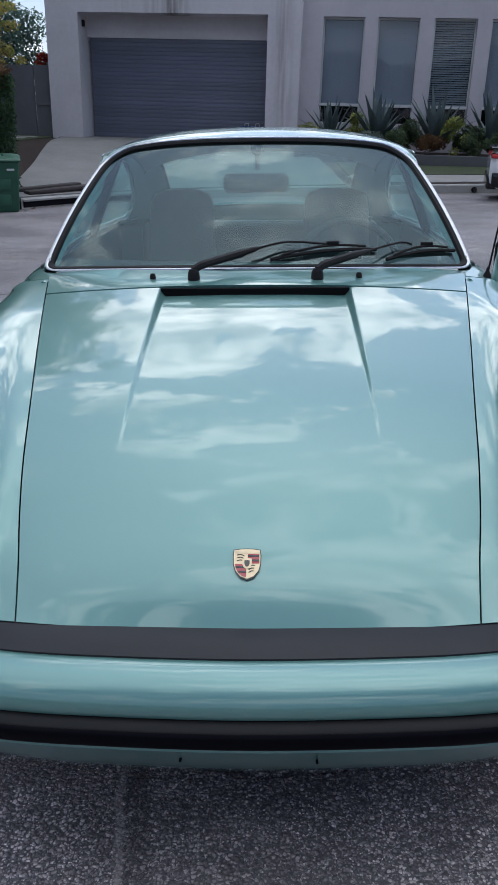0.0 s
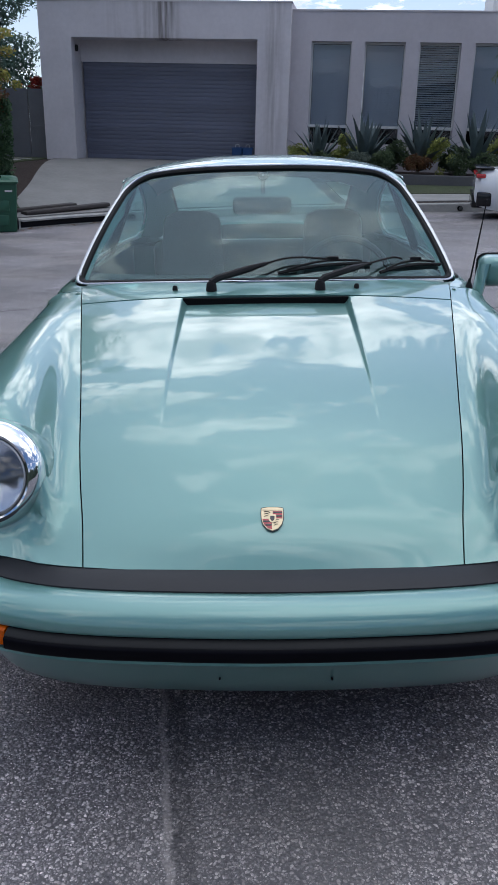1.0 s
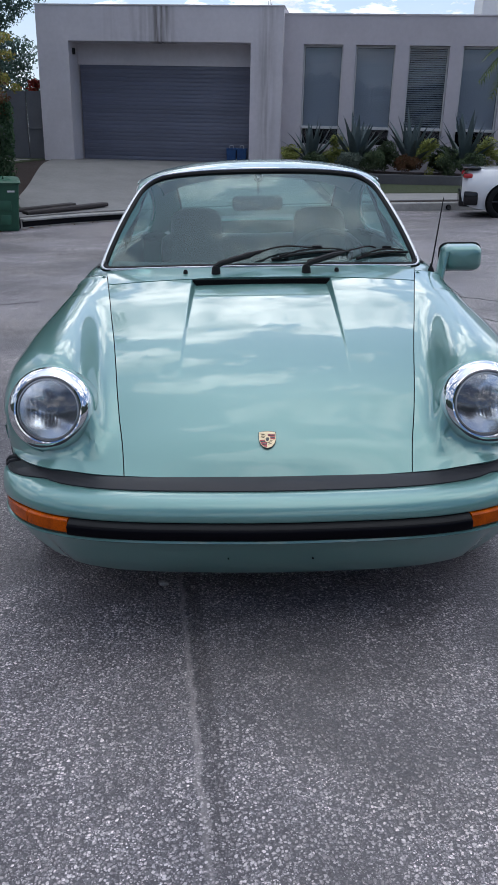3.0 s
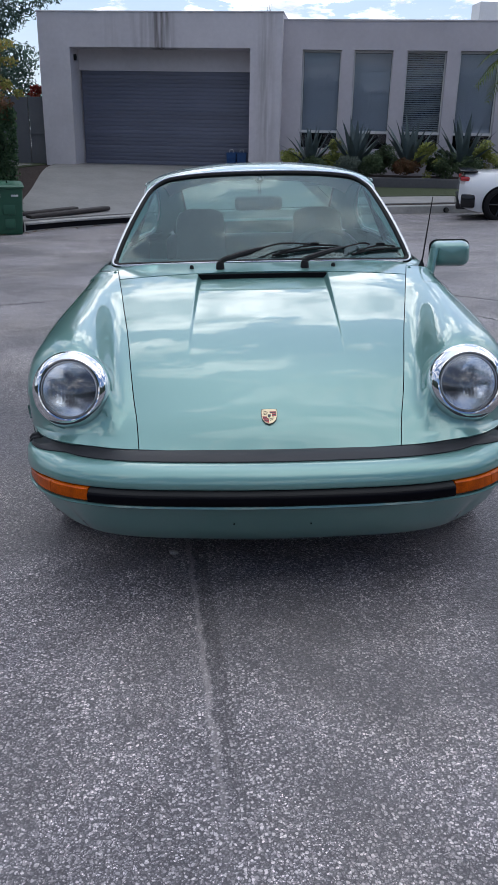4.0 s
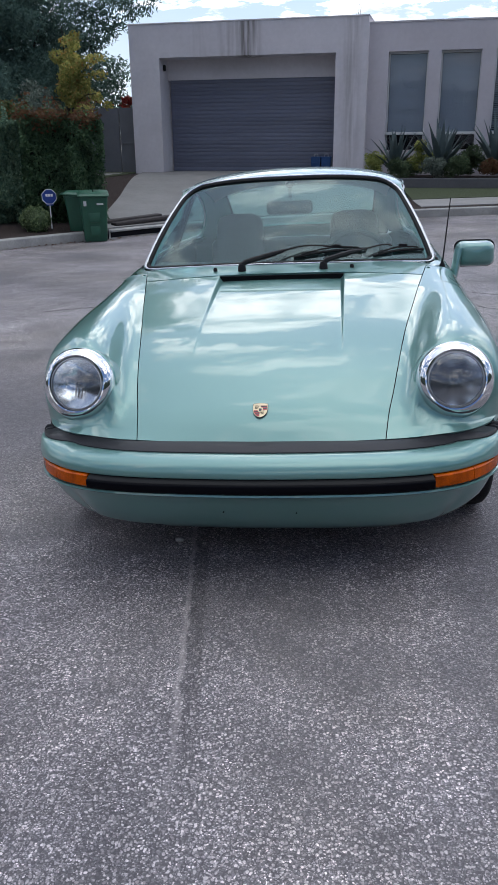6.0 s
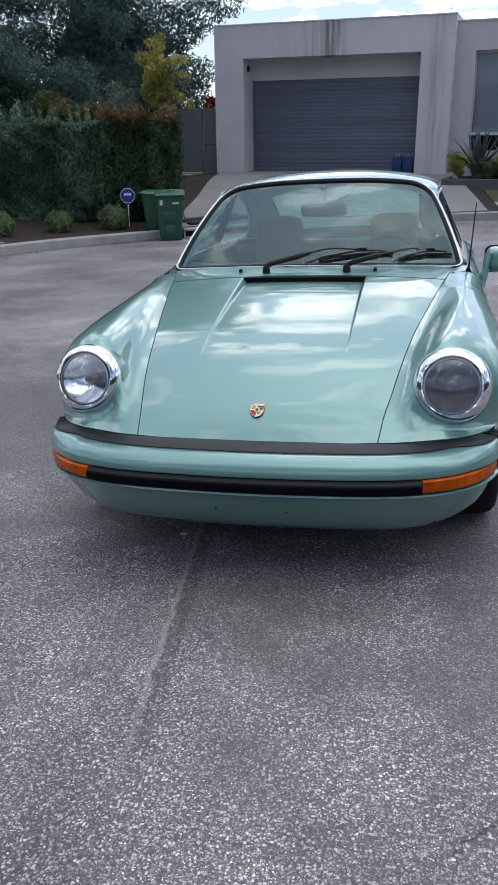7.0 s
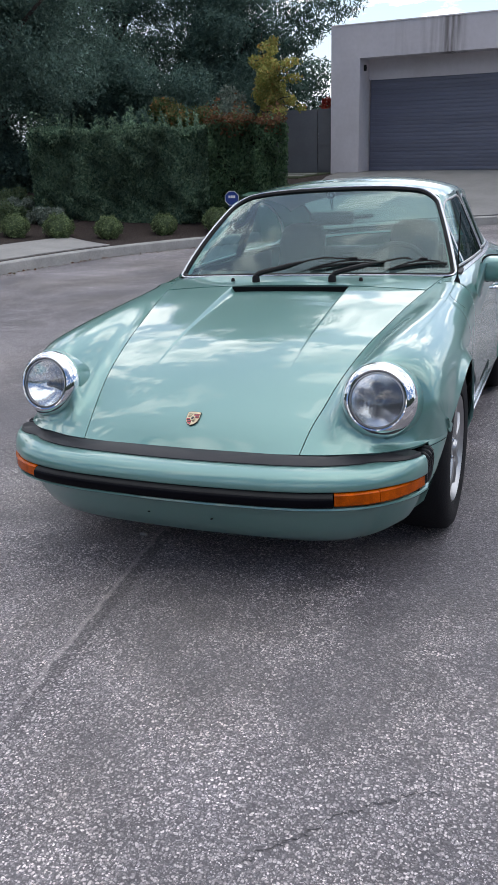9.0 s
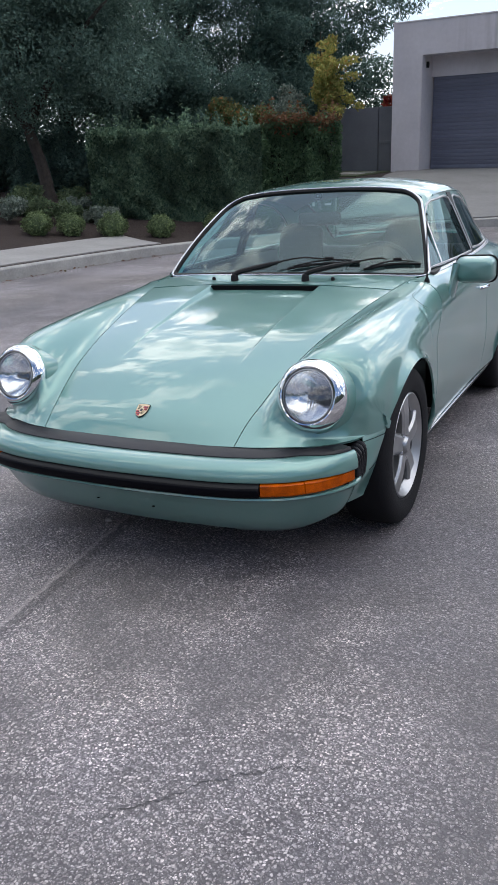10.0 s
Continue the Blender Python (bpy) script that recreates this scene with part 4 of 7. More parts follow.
# ---- wheels ----
def wheel(x, y, side):
    w = new("wheel")
    w.parent = car
    w.matrix_basis = Matrix.Translation((x, y, WHEEL_Z)) @ (Matrix.Identity(4) if side > 0 else Matrix.Rotation(math.pi, 4, "Z"))
    R = TYRE_R
    part("tyre", lathe([(0.206, -0.075), (0.215, -0.092), (0.25, -0.1), (0.29, -0.095), (R - 0.006, -0.08), (R, -0.06), (R, 0.06), (R - 0.006, 0.08), (0.29, 0.096), (0.25, 0.102), (0.216, 0.094), (0.205, 0.078)], 72, "x"), TYRE, w, "black road tyre")
    # barrel and back take the darkened alloy as painted shade between spokes
    part("rim_barrel", lathe([(0.206, -0.08), (0.19, -0.078), (0.175, -0.04), (0.172, 0.03), (0.180, 0.06)], 72, "x"), ALLOY_DARK, w, "rim barrel, darkened for the shade behind the spokes")
    part("rim", lathe([(0.170, 0.02), (0.172, 0.062), (0.182, 0.070), (0.193, 0.083), (0.203, 0.092), (0.2085, 0.088), (0.2085, 0.078)], 72, "x"), ALLOY, w, "polished alloy rim")
    part("rim_back", lathe([(0.174, 0.012), (0.12, 0.005), (0.0005, 0.0)], 40, "x"), ALLOY_DARK, w, "wheel back, its shade painted in darkened alloy")
    bm = bmesh.new()
    for k in range(5):
        a = 2 * math.pi * k / 5 + math.pi / 2
        rows = []
        for i in range(9):
            r = lerp(0.035, 0.184, i / 8)
            hw = lerp(0.034, 0.036, i / 8) + 0.016 * (i / 8) ** 3
            xo = lerp(0.080, 0.076, i / 8) + 0.006 * math.sin(math.pi * i / 8)
            row = []
            for s, dx in ((-1.0, -0.035), (-1.0, -0.006), (-0.72, 0.003), (0, -0.001), (0.72, 0.003), (1.0, -0.006), (1.0, -0.035)):
                yy, zz = r, s * hw
                row.append((xo + dx, yy * math.cos(a) - zz * math.sin(a), yy * math.sin(a) + zz * math.cos(a)))
            rows.append(row)
        b2 = grid(rows)
        me = bpy.data.meshes.new("spoke")
        b2.to_mesh(me)
        b2.free()
        part_bm = bmesh.new()
        part_bm.from_mesh(me)
        bpy.data.meshes.remove(me)
        part("spoke", part_bm, ALLOY, w)
    part("hub_cap", lathe([(0.0005, 0.094), (0.026, 0.093), (0.033, 0.087), (0.036, 0.076), (0.066, 0.073), (0.070, 0.04)], 32, "x"), ALLOY, w)
    for k in range(5):
        a = 2 * math.pi * (k + 0.5) / 5 + math.pi / 2
        part("lug_nut", moved(lathe([(0.0005, 0.086), (0.008, 0.085), (0.0095, 0.078), (0.0095, 0.05)], 10, "x"), Matrix.Translation((0, 0.055 * math.cos(a), 0.055 * math.sin(a)))), BRUSHED, w)
    return w


for side in (1, -1):
    wheel(side * 0.730, AXLE_F, side)
    wheel(side * 0.72, AXLE_R, side)

# ---- wipers, washers, aerial, mirror ----
def on_glass(u, v, lift=0.0):
    return glass_point(u, v) + Vector((0, -0.53, 0.85)) * lift


def screen_uv(x, v):
    return x / lerp(0.688, 0.528, max(0, v) ** 1.1)


for px, tip_x, b0, b1, lab in ((-0.183, 0.24, 0.045, 0.385, ""), (0.185, 0.52, 0.41, 0.655, "")):
    wip = new("wiper")
    wip.parent = car
    wip["label"] = "matt black wiper arm and blade"
    py, pz = 1.138, 0.892
    part("pivot", moved(lathe([(0.019, -0.01), (0.017, 0.012), (0.012, 0.022), (0.0005, 0.024)], 16, "z"), Matrix.Translation((px, py, pz))), SEAL, wip)
    q = [Vector((px, py, pz + 0.018)), Vector((px + 0.02, py + 0.012, pz + 0.03)), Vector((px + 0.12, py + 0.085, pz + 0.05)), on_glass(screen_uv(px + 0.27, 0.12), 0.122, 0.022), on_glass(screen_uv(tip_x - 0.02, 0.11), 0.112, 0.022)]
    pts = spline(q, 22)
    part("arm", tube(pts, [0.0125 if i < 9 else (0.009 if i < 11 else 0.0035) for i in range(22)], 8), SEAL, wip)
    bl = [on_glass(screen_uv(lerp(b0, b1, k / 14), 0.05), lerp(0.035, 0.098, k / 14) + 0.02 * math.sin(math.pi * k / 14), 0.010) for k in range(15)]
    part("blade", tube(bl, 0.0065, 6), SEAL, wip)
    br = [on_glass(screen_uv(lerp(lerp(b0, b1, 0.1), lerp(b0, b1, 0.9), k / 14), 0.05), lerp(0.048, 0.105, k / 14) + 0.028 * math.sin(math.pi * k / 14), 0.018) for k in range(15)]
    part("blade_bow", tube(br, 0.004, 6), SEAL, wip)
    mid = lerp(b0, b1, 0.58)
    part("blade_clip", moved(box(-0.02, -0.007, -0.006, 0.02, 0.007, 0.006, 0.002), Matrix.Translation(on_glass(screen_uv(mid, 0.1), 0.118, 0.022))), SEAL, wip)
for sx in (-0.309, 0.311):
    part("washer_nozzle", moved(lathe([(0.0095, -0.006), (0.009, 0.004), (0.006, 0.010), (0.0005, 0.011)], 14, "z"), Matrix.Translation((sx, 1.161, hood_surface(sx, 1.161) + 0.004))), SEAL, car)
aer = new("aerial")
aer.parent = car
part("aerial_base", moved(lathe([(0.014, -0.008), (0.012, 0.006), (0.006, 0.018), (0.0035, 0.03)], 14, "z"), Matrix.Translation((0.720, 1.262, 0.866))), SEAL, aer)
part("aerial_mast", tube([(0.720, 1.262, 0.87), (0.727, 1.225, 1.0), (0.736, 1.18, 1.165)], [0.0035, 0.003, 0.002], 6), SEAL, aer)
mir = new("door_mirror")
mir.parent = car
mir["label"] = "body-coloured flag door mirror"
rows = []
for k in range(12):
    t = k / 11
    f = (1 - (1 - t) ** 2.6) ** (1 / 2.6)
    yy = 0.092 * t**1.5
    row = []
    for a, b in rounded(-1, 1, -1, 1, (0.42, 0.42, 0.42, 0.42), 8, aspect=1.3):
        n = math.hypot(a, b)
        a, b = lerp(a / n, a, f), lerp(b / n, b, f)
        row.append(Vector((0.893 + max(0.02, f) * a * 0.089, 1.395 + yy, 0.897 + max(0.02, f) * b * 0.058)))
    rows.append(row)
bm = grid(rows, closed=True)
bm.faces.new([bm.verts.new(q) for q in rows[0]])
bmesh.ops.remove_doubles(bm, verts=bm.verts, dist=1e-5)
part("mirror_shell", bm, PAINT, mir, sharp=60)
part("mirror_rim", tube([Vector((0.893 + a * 0.089, 1.487, 0.897 + b * 0.058)) for a, b in rounded(-1, 1, -1, 1, (0.35, 0.35, 0.35, 0.35), aspect=1.3)], 0.006, 6, closed=True), SEAL, mir, "black rim")
bm = bmesh.new()
bm.faces.new([bm.verts.new((0.893 + a * 0.09, 1.485, 0.897 + b * 0.055)) for a, b in rounded(-1, 1, -1, 1, (0.35, 0.35, 0.35, 0.35), aspect=1.3)])
part("mirror_glass", bm, CHROME, mir)
rows = []
for t in range(9):
    k = t / 8
    c = Vector((lerp(0.792, 0.820, k**1.3), lerp(1.43, 1.435, k), lerp(0.775, 0.928, k)))
    a, b = lerp(0.015, 0.024, k), lerp(0.058, 0.036, k)
    rows.append([c + Vector((a * math.cos(2 * math.pi * j / 14), b * math.sin(2 * math.pi * j / 14), 0)) for j in range(14)])
part("mirror_foot", grid(rows, closed=True), PAINT, mir)


def wing_point(x, y):
    sec = side_section(y)
    for p, q in zip(sec[:-1], sec[1:]):
        if p[0] <= x <= q[0] and x > 0.66:
            return Vector((x, y, lerp(p[2], q[2], (x - p[0]) / max(1e-6, q[0] - p[0]))))
    return Vector((x, y, sec[-1][2]))


ring = []
for k in range(25):
    a = radians(150 + 180 * k / 24)
    ring.append(wing_point(0.758 + 0.036 * math.cos(a), 1.03 + 0.062 * math.sin(a)) + Vector((0.0, 0, 0.0006)))
part("fuel_flap_seam", tube(ring, 0.0007, 5), GAP, car, "thin seam of the fuel flap")

# ---- cabin ----
part("dashboard", grid([[(x, y + 0.13 * (x / 0.7) ** 2, z) for y, z in ((1.30, 0.78), (1.27, 0.875), (1.33, 0.887), (1.46, 0.89), (1.53, 0.875), (1.56, 0.80), (1.50, 0.62))] for x in [lerp(-0.66, 0.66, i / 24) for i in range(25)]]), INTERIOR, car, "black padded dashboard")
part("cabin_floor", box(-0.66, 1.25, 0.20, 0.66, 3.2, 0.24, 0.01), INTERIOR, car)
for side in (1, -1):
    part("door_card", box(side * 0.70 - 0.02, 1.4, 0.24, side * 0.70 + 0.02, 2.75, 0.895, 0.015), INTERIOR, car, "black door lining")


def seat(cx):
    s = new("front_seat")
    s.parent = car
    s["label"] = "high-backed dark leather seat with integral headrest"
    part("cushion", box(cx - 0.24, 1.78, 0.36, cx + 0.24, 2.26, 0.52, 0.06, seg=4), LEATHER, s)
    rows = []
    for i in range(33):
        k = i / 32
        z = lerp(0.46, 1.075, k)
        y = 2.20 + 0.17 * k
        hw = table([(0, 0.23), (0.3, 0.24), (0.44, 0.205), (0.54, 0.152), (0.7, 0.142), (0.88, 0.139), (0.95, 0.128), (0.985, 0.105), (1.0, 0.07)])(k)
        th = table([(0, 0.08), (0.6, 0.06), (0.9, 0.05), (1.0, 0.015)])(k)
        rows.append([(cx + hw * (abs(math.cos(a)) ** 0.6) * (1 if math.cos(a) >= 0 else -1), y + th * (abs(math.sin(a)) ** 0.8) * (1 if math.sin(a) >= 0 else -1), z) for a in (2 * math.pi * j / 28 for j in range(28))])
    bm = grid(rows, closed=True)
    bm.faces.new([bm.verts.new(q) for q in rows[-1]])
    part("backrest", bm, LEATHER, s)


seat(-0.335)
seat(0.335)
part("rear_seat", box(-0.58, 2.72, 0.55, 0.58, 2.84, 0.905, 0.05, seg=4), LEATHER, car, "dark folding rear seat back")
part("parcel_shelf", box(-0.58, 2.84, 0.83, 0.58, 3.36, 0.855, 0.01), INTERIOR, car, "black parcel shelf")
wheel_s = new("steering_wheel")
wheel_s.parent = car
wheel_s.matrix_basis = Matrix.Translation((0.335, 1.74, 0.815)) @ Matrix.Rotation(radians(-24), 4, "X")
part("steering_rim", tube([(0.19 * math.cos(a), 0, 0.19 * math.sin(a)) for a in (2 * math.pi * i / 48 for i in range(48))], 0.014, 10, closed=True, up=(0, 1, 0)), INTERIOR, wheel_s, "black leather rim")
part("steering_hub", lathe([(0.0005, 0.0), (0.06, -0.0), (0.07, -0.02), (0.05, -0.05), (0.03, -0.2)], 24), INTERIOR, wheel_s)
for a in (0, 180, 225, 315):
    part("steering_spoke", tube([(0.05 * math.cos(radians(a)), -0.005, 0.05 * math.sin(radians(a))), (0.185 * math.cos(radians(a)), 0, 0.185 * math.sin(radians(a)))], 0.011, 6), INTERIOR, wheel_s)
ivm = new("interior_mirror")
ivm.parent = car
part("mirror_body", box(-0.125, 1.795, 1.09, 0.115, 1.84, 1.158, 0.022, seg=4), INTERIOR, ivm)
part("mirror_stem", tube([(0, 1.815, 1.17), (0, 1.80, 1.215), (0, 1.79, 1.25)], 0.008, 6), BRUSHED, ivm)
part("mirror_plate", lathe([(0.0005, 0.0), (0.022, 0.0), (0.022, 0.006)], 16), SEAL, ivm).matrix_basis = Matrix.Translation((0, 1.79, 1.243)) @ Matrix.Rotation(radians(-35), 4, "X")

# ======================= street and house =======================
def road_z(x, y):
    return 0.0341 * 45 * math.tanh(x / 45) - 0.0433 * 45 * math.tanh(y / 45)


def stucco_like(name, c, c2, rough=0.85):
    return mat(name, c, rough, 0.0, 0.1, 0.9, bump=0.25, bump_scale=90.0, color2=c2, detail=7.0, spec=0.25)


def asphalt():
    m = bpy.data.materials.new("worn_asphalt")
    m.use_nodes = True
    nt = m.node_tree
    b = nt.nodes["Principled BSDF"]
    N = nt.nodes.new
    L = nt.links.new
    co = N("ShaderNodeTexCoord")
    jit = N("ShaderNodeTexNoise")
    jit.inputs["Scale"].default_value = 60.0
    jit.inputs["Detail"].default_value = 2.0
    L(co.outputs["Object"], jit.inputs["Vector"])
    warp = N("ShaderNodeVectorMath")
    warp.operation = "MULTIPLY_ADD"
    warp.inputs[1].default_value = (0.012, 0.012, 0.012)
    L(jit.outputs["Color"], warp.inputs[0])
    L(co.outputs["Object"], warp.inputs[2])

    def noise_tex(scale, detail, lo, hi):
        n = N("ShaderNodeTexNoise")
        n.inputs["Scale"].default_value = scale
        n.inputs["Detail"].default_value = detail
        L(co.outputs["Object"], n.inputs["Vector"])
        r = N("ShaderNodeMapRange")
        r.inputs["From Min"].default_value = 0.32
        r.inputs["From Max"].default_value = 0.68
        r.inputs["To Min"].default_value = lo
        r.inputs["To Max"].default_value = hi
        L(n.outputs["Fac"], r.inputs["Value"])
        r.clamp = True
        return r.outputs[0]

    def stones(scale, stops):
        vo = N("ShaderNodeTexVoronoi")
        vo.inputs["Scale"].default_value = scale
        L(warp.outputs[0], vo.inputs["Vector"])
        sep = N("ShaderNodeSeparateColor")
        L(vo.outputs["Color"], sep.inputs[0])
        ramp = N("ShaderNodeValToRGB")
        e = ramp.color_ramp.elements
        e[0].position, e[0].color = stops[0][0], (*stops[0][1], 1)
        e[1].position, e[1].color = stops[-1][0], (*stops[-1][1], 1)
        for p, c in stops[1:-1]:
            e.new(p).color = (*c, 1)
        L(sep.outputs[0], ramp.inputs["Fac"])
        edge = N("ShaderNodeMapRange")
        edge.inputs["From Min"].default_value = 0.40
        edge.inputs["From Max"].default_value = 0.58
        L(vo.outputs["Distance"], edge.inputs["Value"])
        mix = N("ShaderNodeMixRGB")
        mix.inputs["Color2"].default_value = (0.040, 0.039, 0.042, 1)
        L(edge.outputs[0], mix.inputs["Fac"])
        L(ramp.outputs["Color"], mix.inputs["Color1"])
        return vo, mix.outputs["Color"], sep
    v1, c1, s1 = stones(128.0, ((0.0, (0.05, 0.05, 0.054)), (0.45, (0.10, 0.098, 0.102)), (0.62, (0.22, 0.208, 0.208)), (0.85, (0.34, 0.33, 0.325)), (1.0, (0.52, 0.505, 0.495))))
    v2, c2, s2 = stones(230.0, ((0.0, (0.05, 0.05, 0.054)), (0.55, (0.13, 0.128, 0.134)), (0.85, (0.27, 0.265, 0.27)), (1.0, (0.62, 0.60, 0.60))))
    pick = noise_tex(14.0, 4.0, 0.15, 0.85)
    mix = N("ShaderNodeMixRGB")
    L(pick, mix.inputs["Fac"])
    L(c1, mix.inputs["Color1"])
    L(c2, mix.inputs["Color2"])
    mm = N("ShaderNodeMath")
    mm.operation = "MULTIPLY"
    big = N("ShaderNodeMath")
    big.operation = "MULTIPLY"
    big.inputs[0].default_value = 1.58
    L(noise_tex(0.7, 6.0, 0.68, 1.55), big.inputs[1])
    L(big.outputs[0], mm.inputs[0])
    L(noise_tex(5.0, 5.0, 0.85, 1.2), mm.inputs[1])
    hsv = N("ShaderNodeHueSaturation")
    L(mm.outputs[0], hsv.inputs["Value"])
    L(mix.outputs["Color"], hsv.inputs["Color"])
    worn = N("ShaderNodeMixRGB")
    worn.inputs["Color2"].default_value = (0.092, 0.092, 0.099, 1)
    fac = noise_tex(0.95, 5.0, -0.65, 0.78)
    # smooth, darker patches with uneven edges
    for cx, cy, rad in ((1.05, 0.05, 0.56), (1.15, 0.75, 0.60), (1.75, 1.5, 1.0), (0.72, -0.40, 0.24), (1.15, -0.42, 0.32), (0.70, -0.74, 0.30), (-1.75, 1.6, 1.15)):
        off = N("ShaderNodeVectorMath")
        off.operation = "DISTANCE"
        off.inputs[1].default_value = (cx, cy, road_z(cx, cy))
        L(co.outputs["Object"], off.inputs[0])
        sh = N("ShaderNodeMath")
        sh.operation = "ADD"
        L(off.outputs["Value"], sh.inputs[0])
        L(noise_tex(3.0, 5.0, -0.22, 0.22), sh.inputs[1])
        pr = N("ShaderNodeMapRange")
        pr.interpolation_type = "SMOOTHSTEP"
        pr.inputs["From Min"].default_value = rad * 1.15
        pr.inputs["From Max"].default_value = rad * 0.55
        pr.inputs["To Max"].default_value = 0.58
        L(sh.outputs[0], pr.inputs["Value"])
        mxm = N("ShaderNodeMath")
        mxm.operation = "MAXIMUM"
        L(fac, mxm.inputs[0])
        L(pr.outputs[0], mxm.inputs[1])
        fac = mxm.outputs[0]
    L(fac, worn.inputs["Fac"])
    worn.use_clamp = True
    L(hsv.outputs["Color"], worn.inputs["Color1"])
    # a rolled joint: a pale rubbed ridge beside a band rich in bitumen
    sp = N("ShaderNodeSeparateXYZ")
    L(co.outputs["Object"], sp.inputs[0])

    def calc(op, a, b):
        n = N("ShaderNodeMath")
        n.operation = op
        for k, q in enumerate((a, b)):
            if isinstance(q, float):
                n.inputs[k].default_value = q
            else:
                L(q, n.inputs[k])
        return n.outputs[0]
    off = calc("ADD", calc("ADD", sp.outputs["X"], calc("MULTIPLY", sp.outputs["Y"], 0.0786)), 0.262)
    off = calc("ADD", off, noise_tex(9.0, 6.0, -0.008, 0.008))

    def band(mid, half, top):
        r = N("ShaderNodeMapRange")
        r.interpolation_type = "SMOOTHSTEP"
        r.inputs["From Min"].default_value = half
        r.inputs["From Max"].default_value = half * 0.35
        r.inputs["To Max"].default_value = top
        L(calc("ABSOLUTE", calc("SUBTRACT", off, mid), 0.0), r.inputs["Value"])
        ends = N("ShaderNodeMapRange")
        ends.interpolation_type = "SMOOTHSTEP"
        ends.inputs["From Min"].default_value = -1.3
        ends.inputs["From Max"].default_value = -0.7
        L(sp.outputs["Y"], ends.inputs["Value"])
        return calc("MULTIPLY", calc("MULTIPLY", r.outputs[0], ends.outputs[0]), noise_tex(22.0, 5.0, 0.45, 1.0))
    tar = N("ShaderNodeMixRGB")
    tar.inputs["Color2"].default_value = (0.035, 0.034, 0.037, 1)
    L(band(0.034, 0.034, 0.62), tar.inputs["Fac"])
    L(worn.outputs["Color"], tar.inputs["Color1"])
    rub = N("ShaderNodeMixRGB")
    rub.inputs["Color2"].default_value = (0.30, 0.29, 0.285, 1)
    L(band(0.0, 0.012, 0.7), rub.inputs["Fac"])
    L(tar.outputs["Color"], rub.inputs["Color1"])
    worn = rub
    cast = N("ShaderNodeMixRGB")
    cast.blend_type = "MULTIPLY"
    cast.inputs["Fac"].default_value = 1.0
    hue = N("ShaderNodeMixRGB")
    hue.inputs["Color1"].default_value = (1.05, 0.985, 1.02, 1)
    hue.inputs["Color2"].default_value = (1.09, 1.0, 0.95, 1)
    L(noise_tex(0.8, 4.0, -0.35, 1.0), hue.inputs["Fac"])
    hue.use_clamp = False
    L(hue.outputs["Color"], cast.inputs["Color2"])
    L(worn.outputs["Color"], cast.inputs["Color1"])
    L(cast.outputs["Color"], b.inputs["Base Color"])
    rr = N("ShaderNodeMapRange")
    rr.inputs["To Min"].default_value = 0.40
    rr.inputs["To Max"].default_value = 0.80
    L(s1.outputs[1], rr.inputs["Value"])
    L(rr.outputs[0], b.inputs["Roughness"])
    b.inputs["Specular IOR Level"].default_value = 0.5
    bp = N("ShaderNodeBump")
    bp.inputs["Strength"].default_value = 0.8
    bp.inputs["Distance"].default_value = 0.004
    bp.invert = True
    L(v1.outputs["Distance"], bp.inputs["Height"])
    L(bp.outputs["Normal"], b.inputs["Normal"])
    return m


ASPHALT = asphalt()
CONCRETE = mat("pale_concrete", (0.27, 0.262, 0.255), 0.85, 0.0, 0.16, 1.6, bump=0.3, bump_scale=120.0, detail=8.0)
DRIVE = mat("driveway_concrete", (0.195, 0.19, 0.187), 0.85, 0.0, 0.16, 1.2, bump=0.3, bump_scale=120.0, detail=8.0)
KERB = mat("weathered_kerb", (0.30, 0.295, 0.285), 0.85, 0.0, 0.25, 3.0, bump=0.4, bump_scale=90.0, detail=8.0)
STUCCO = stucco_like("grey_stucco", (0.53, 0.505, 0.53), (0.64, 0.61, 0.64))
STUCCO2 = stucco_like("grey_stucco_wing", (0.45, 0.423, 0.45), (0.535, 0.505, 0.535))
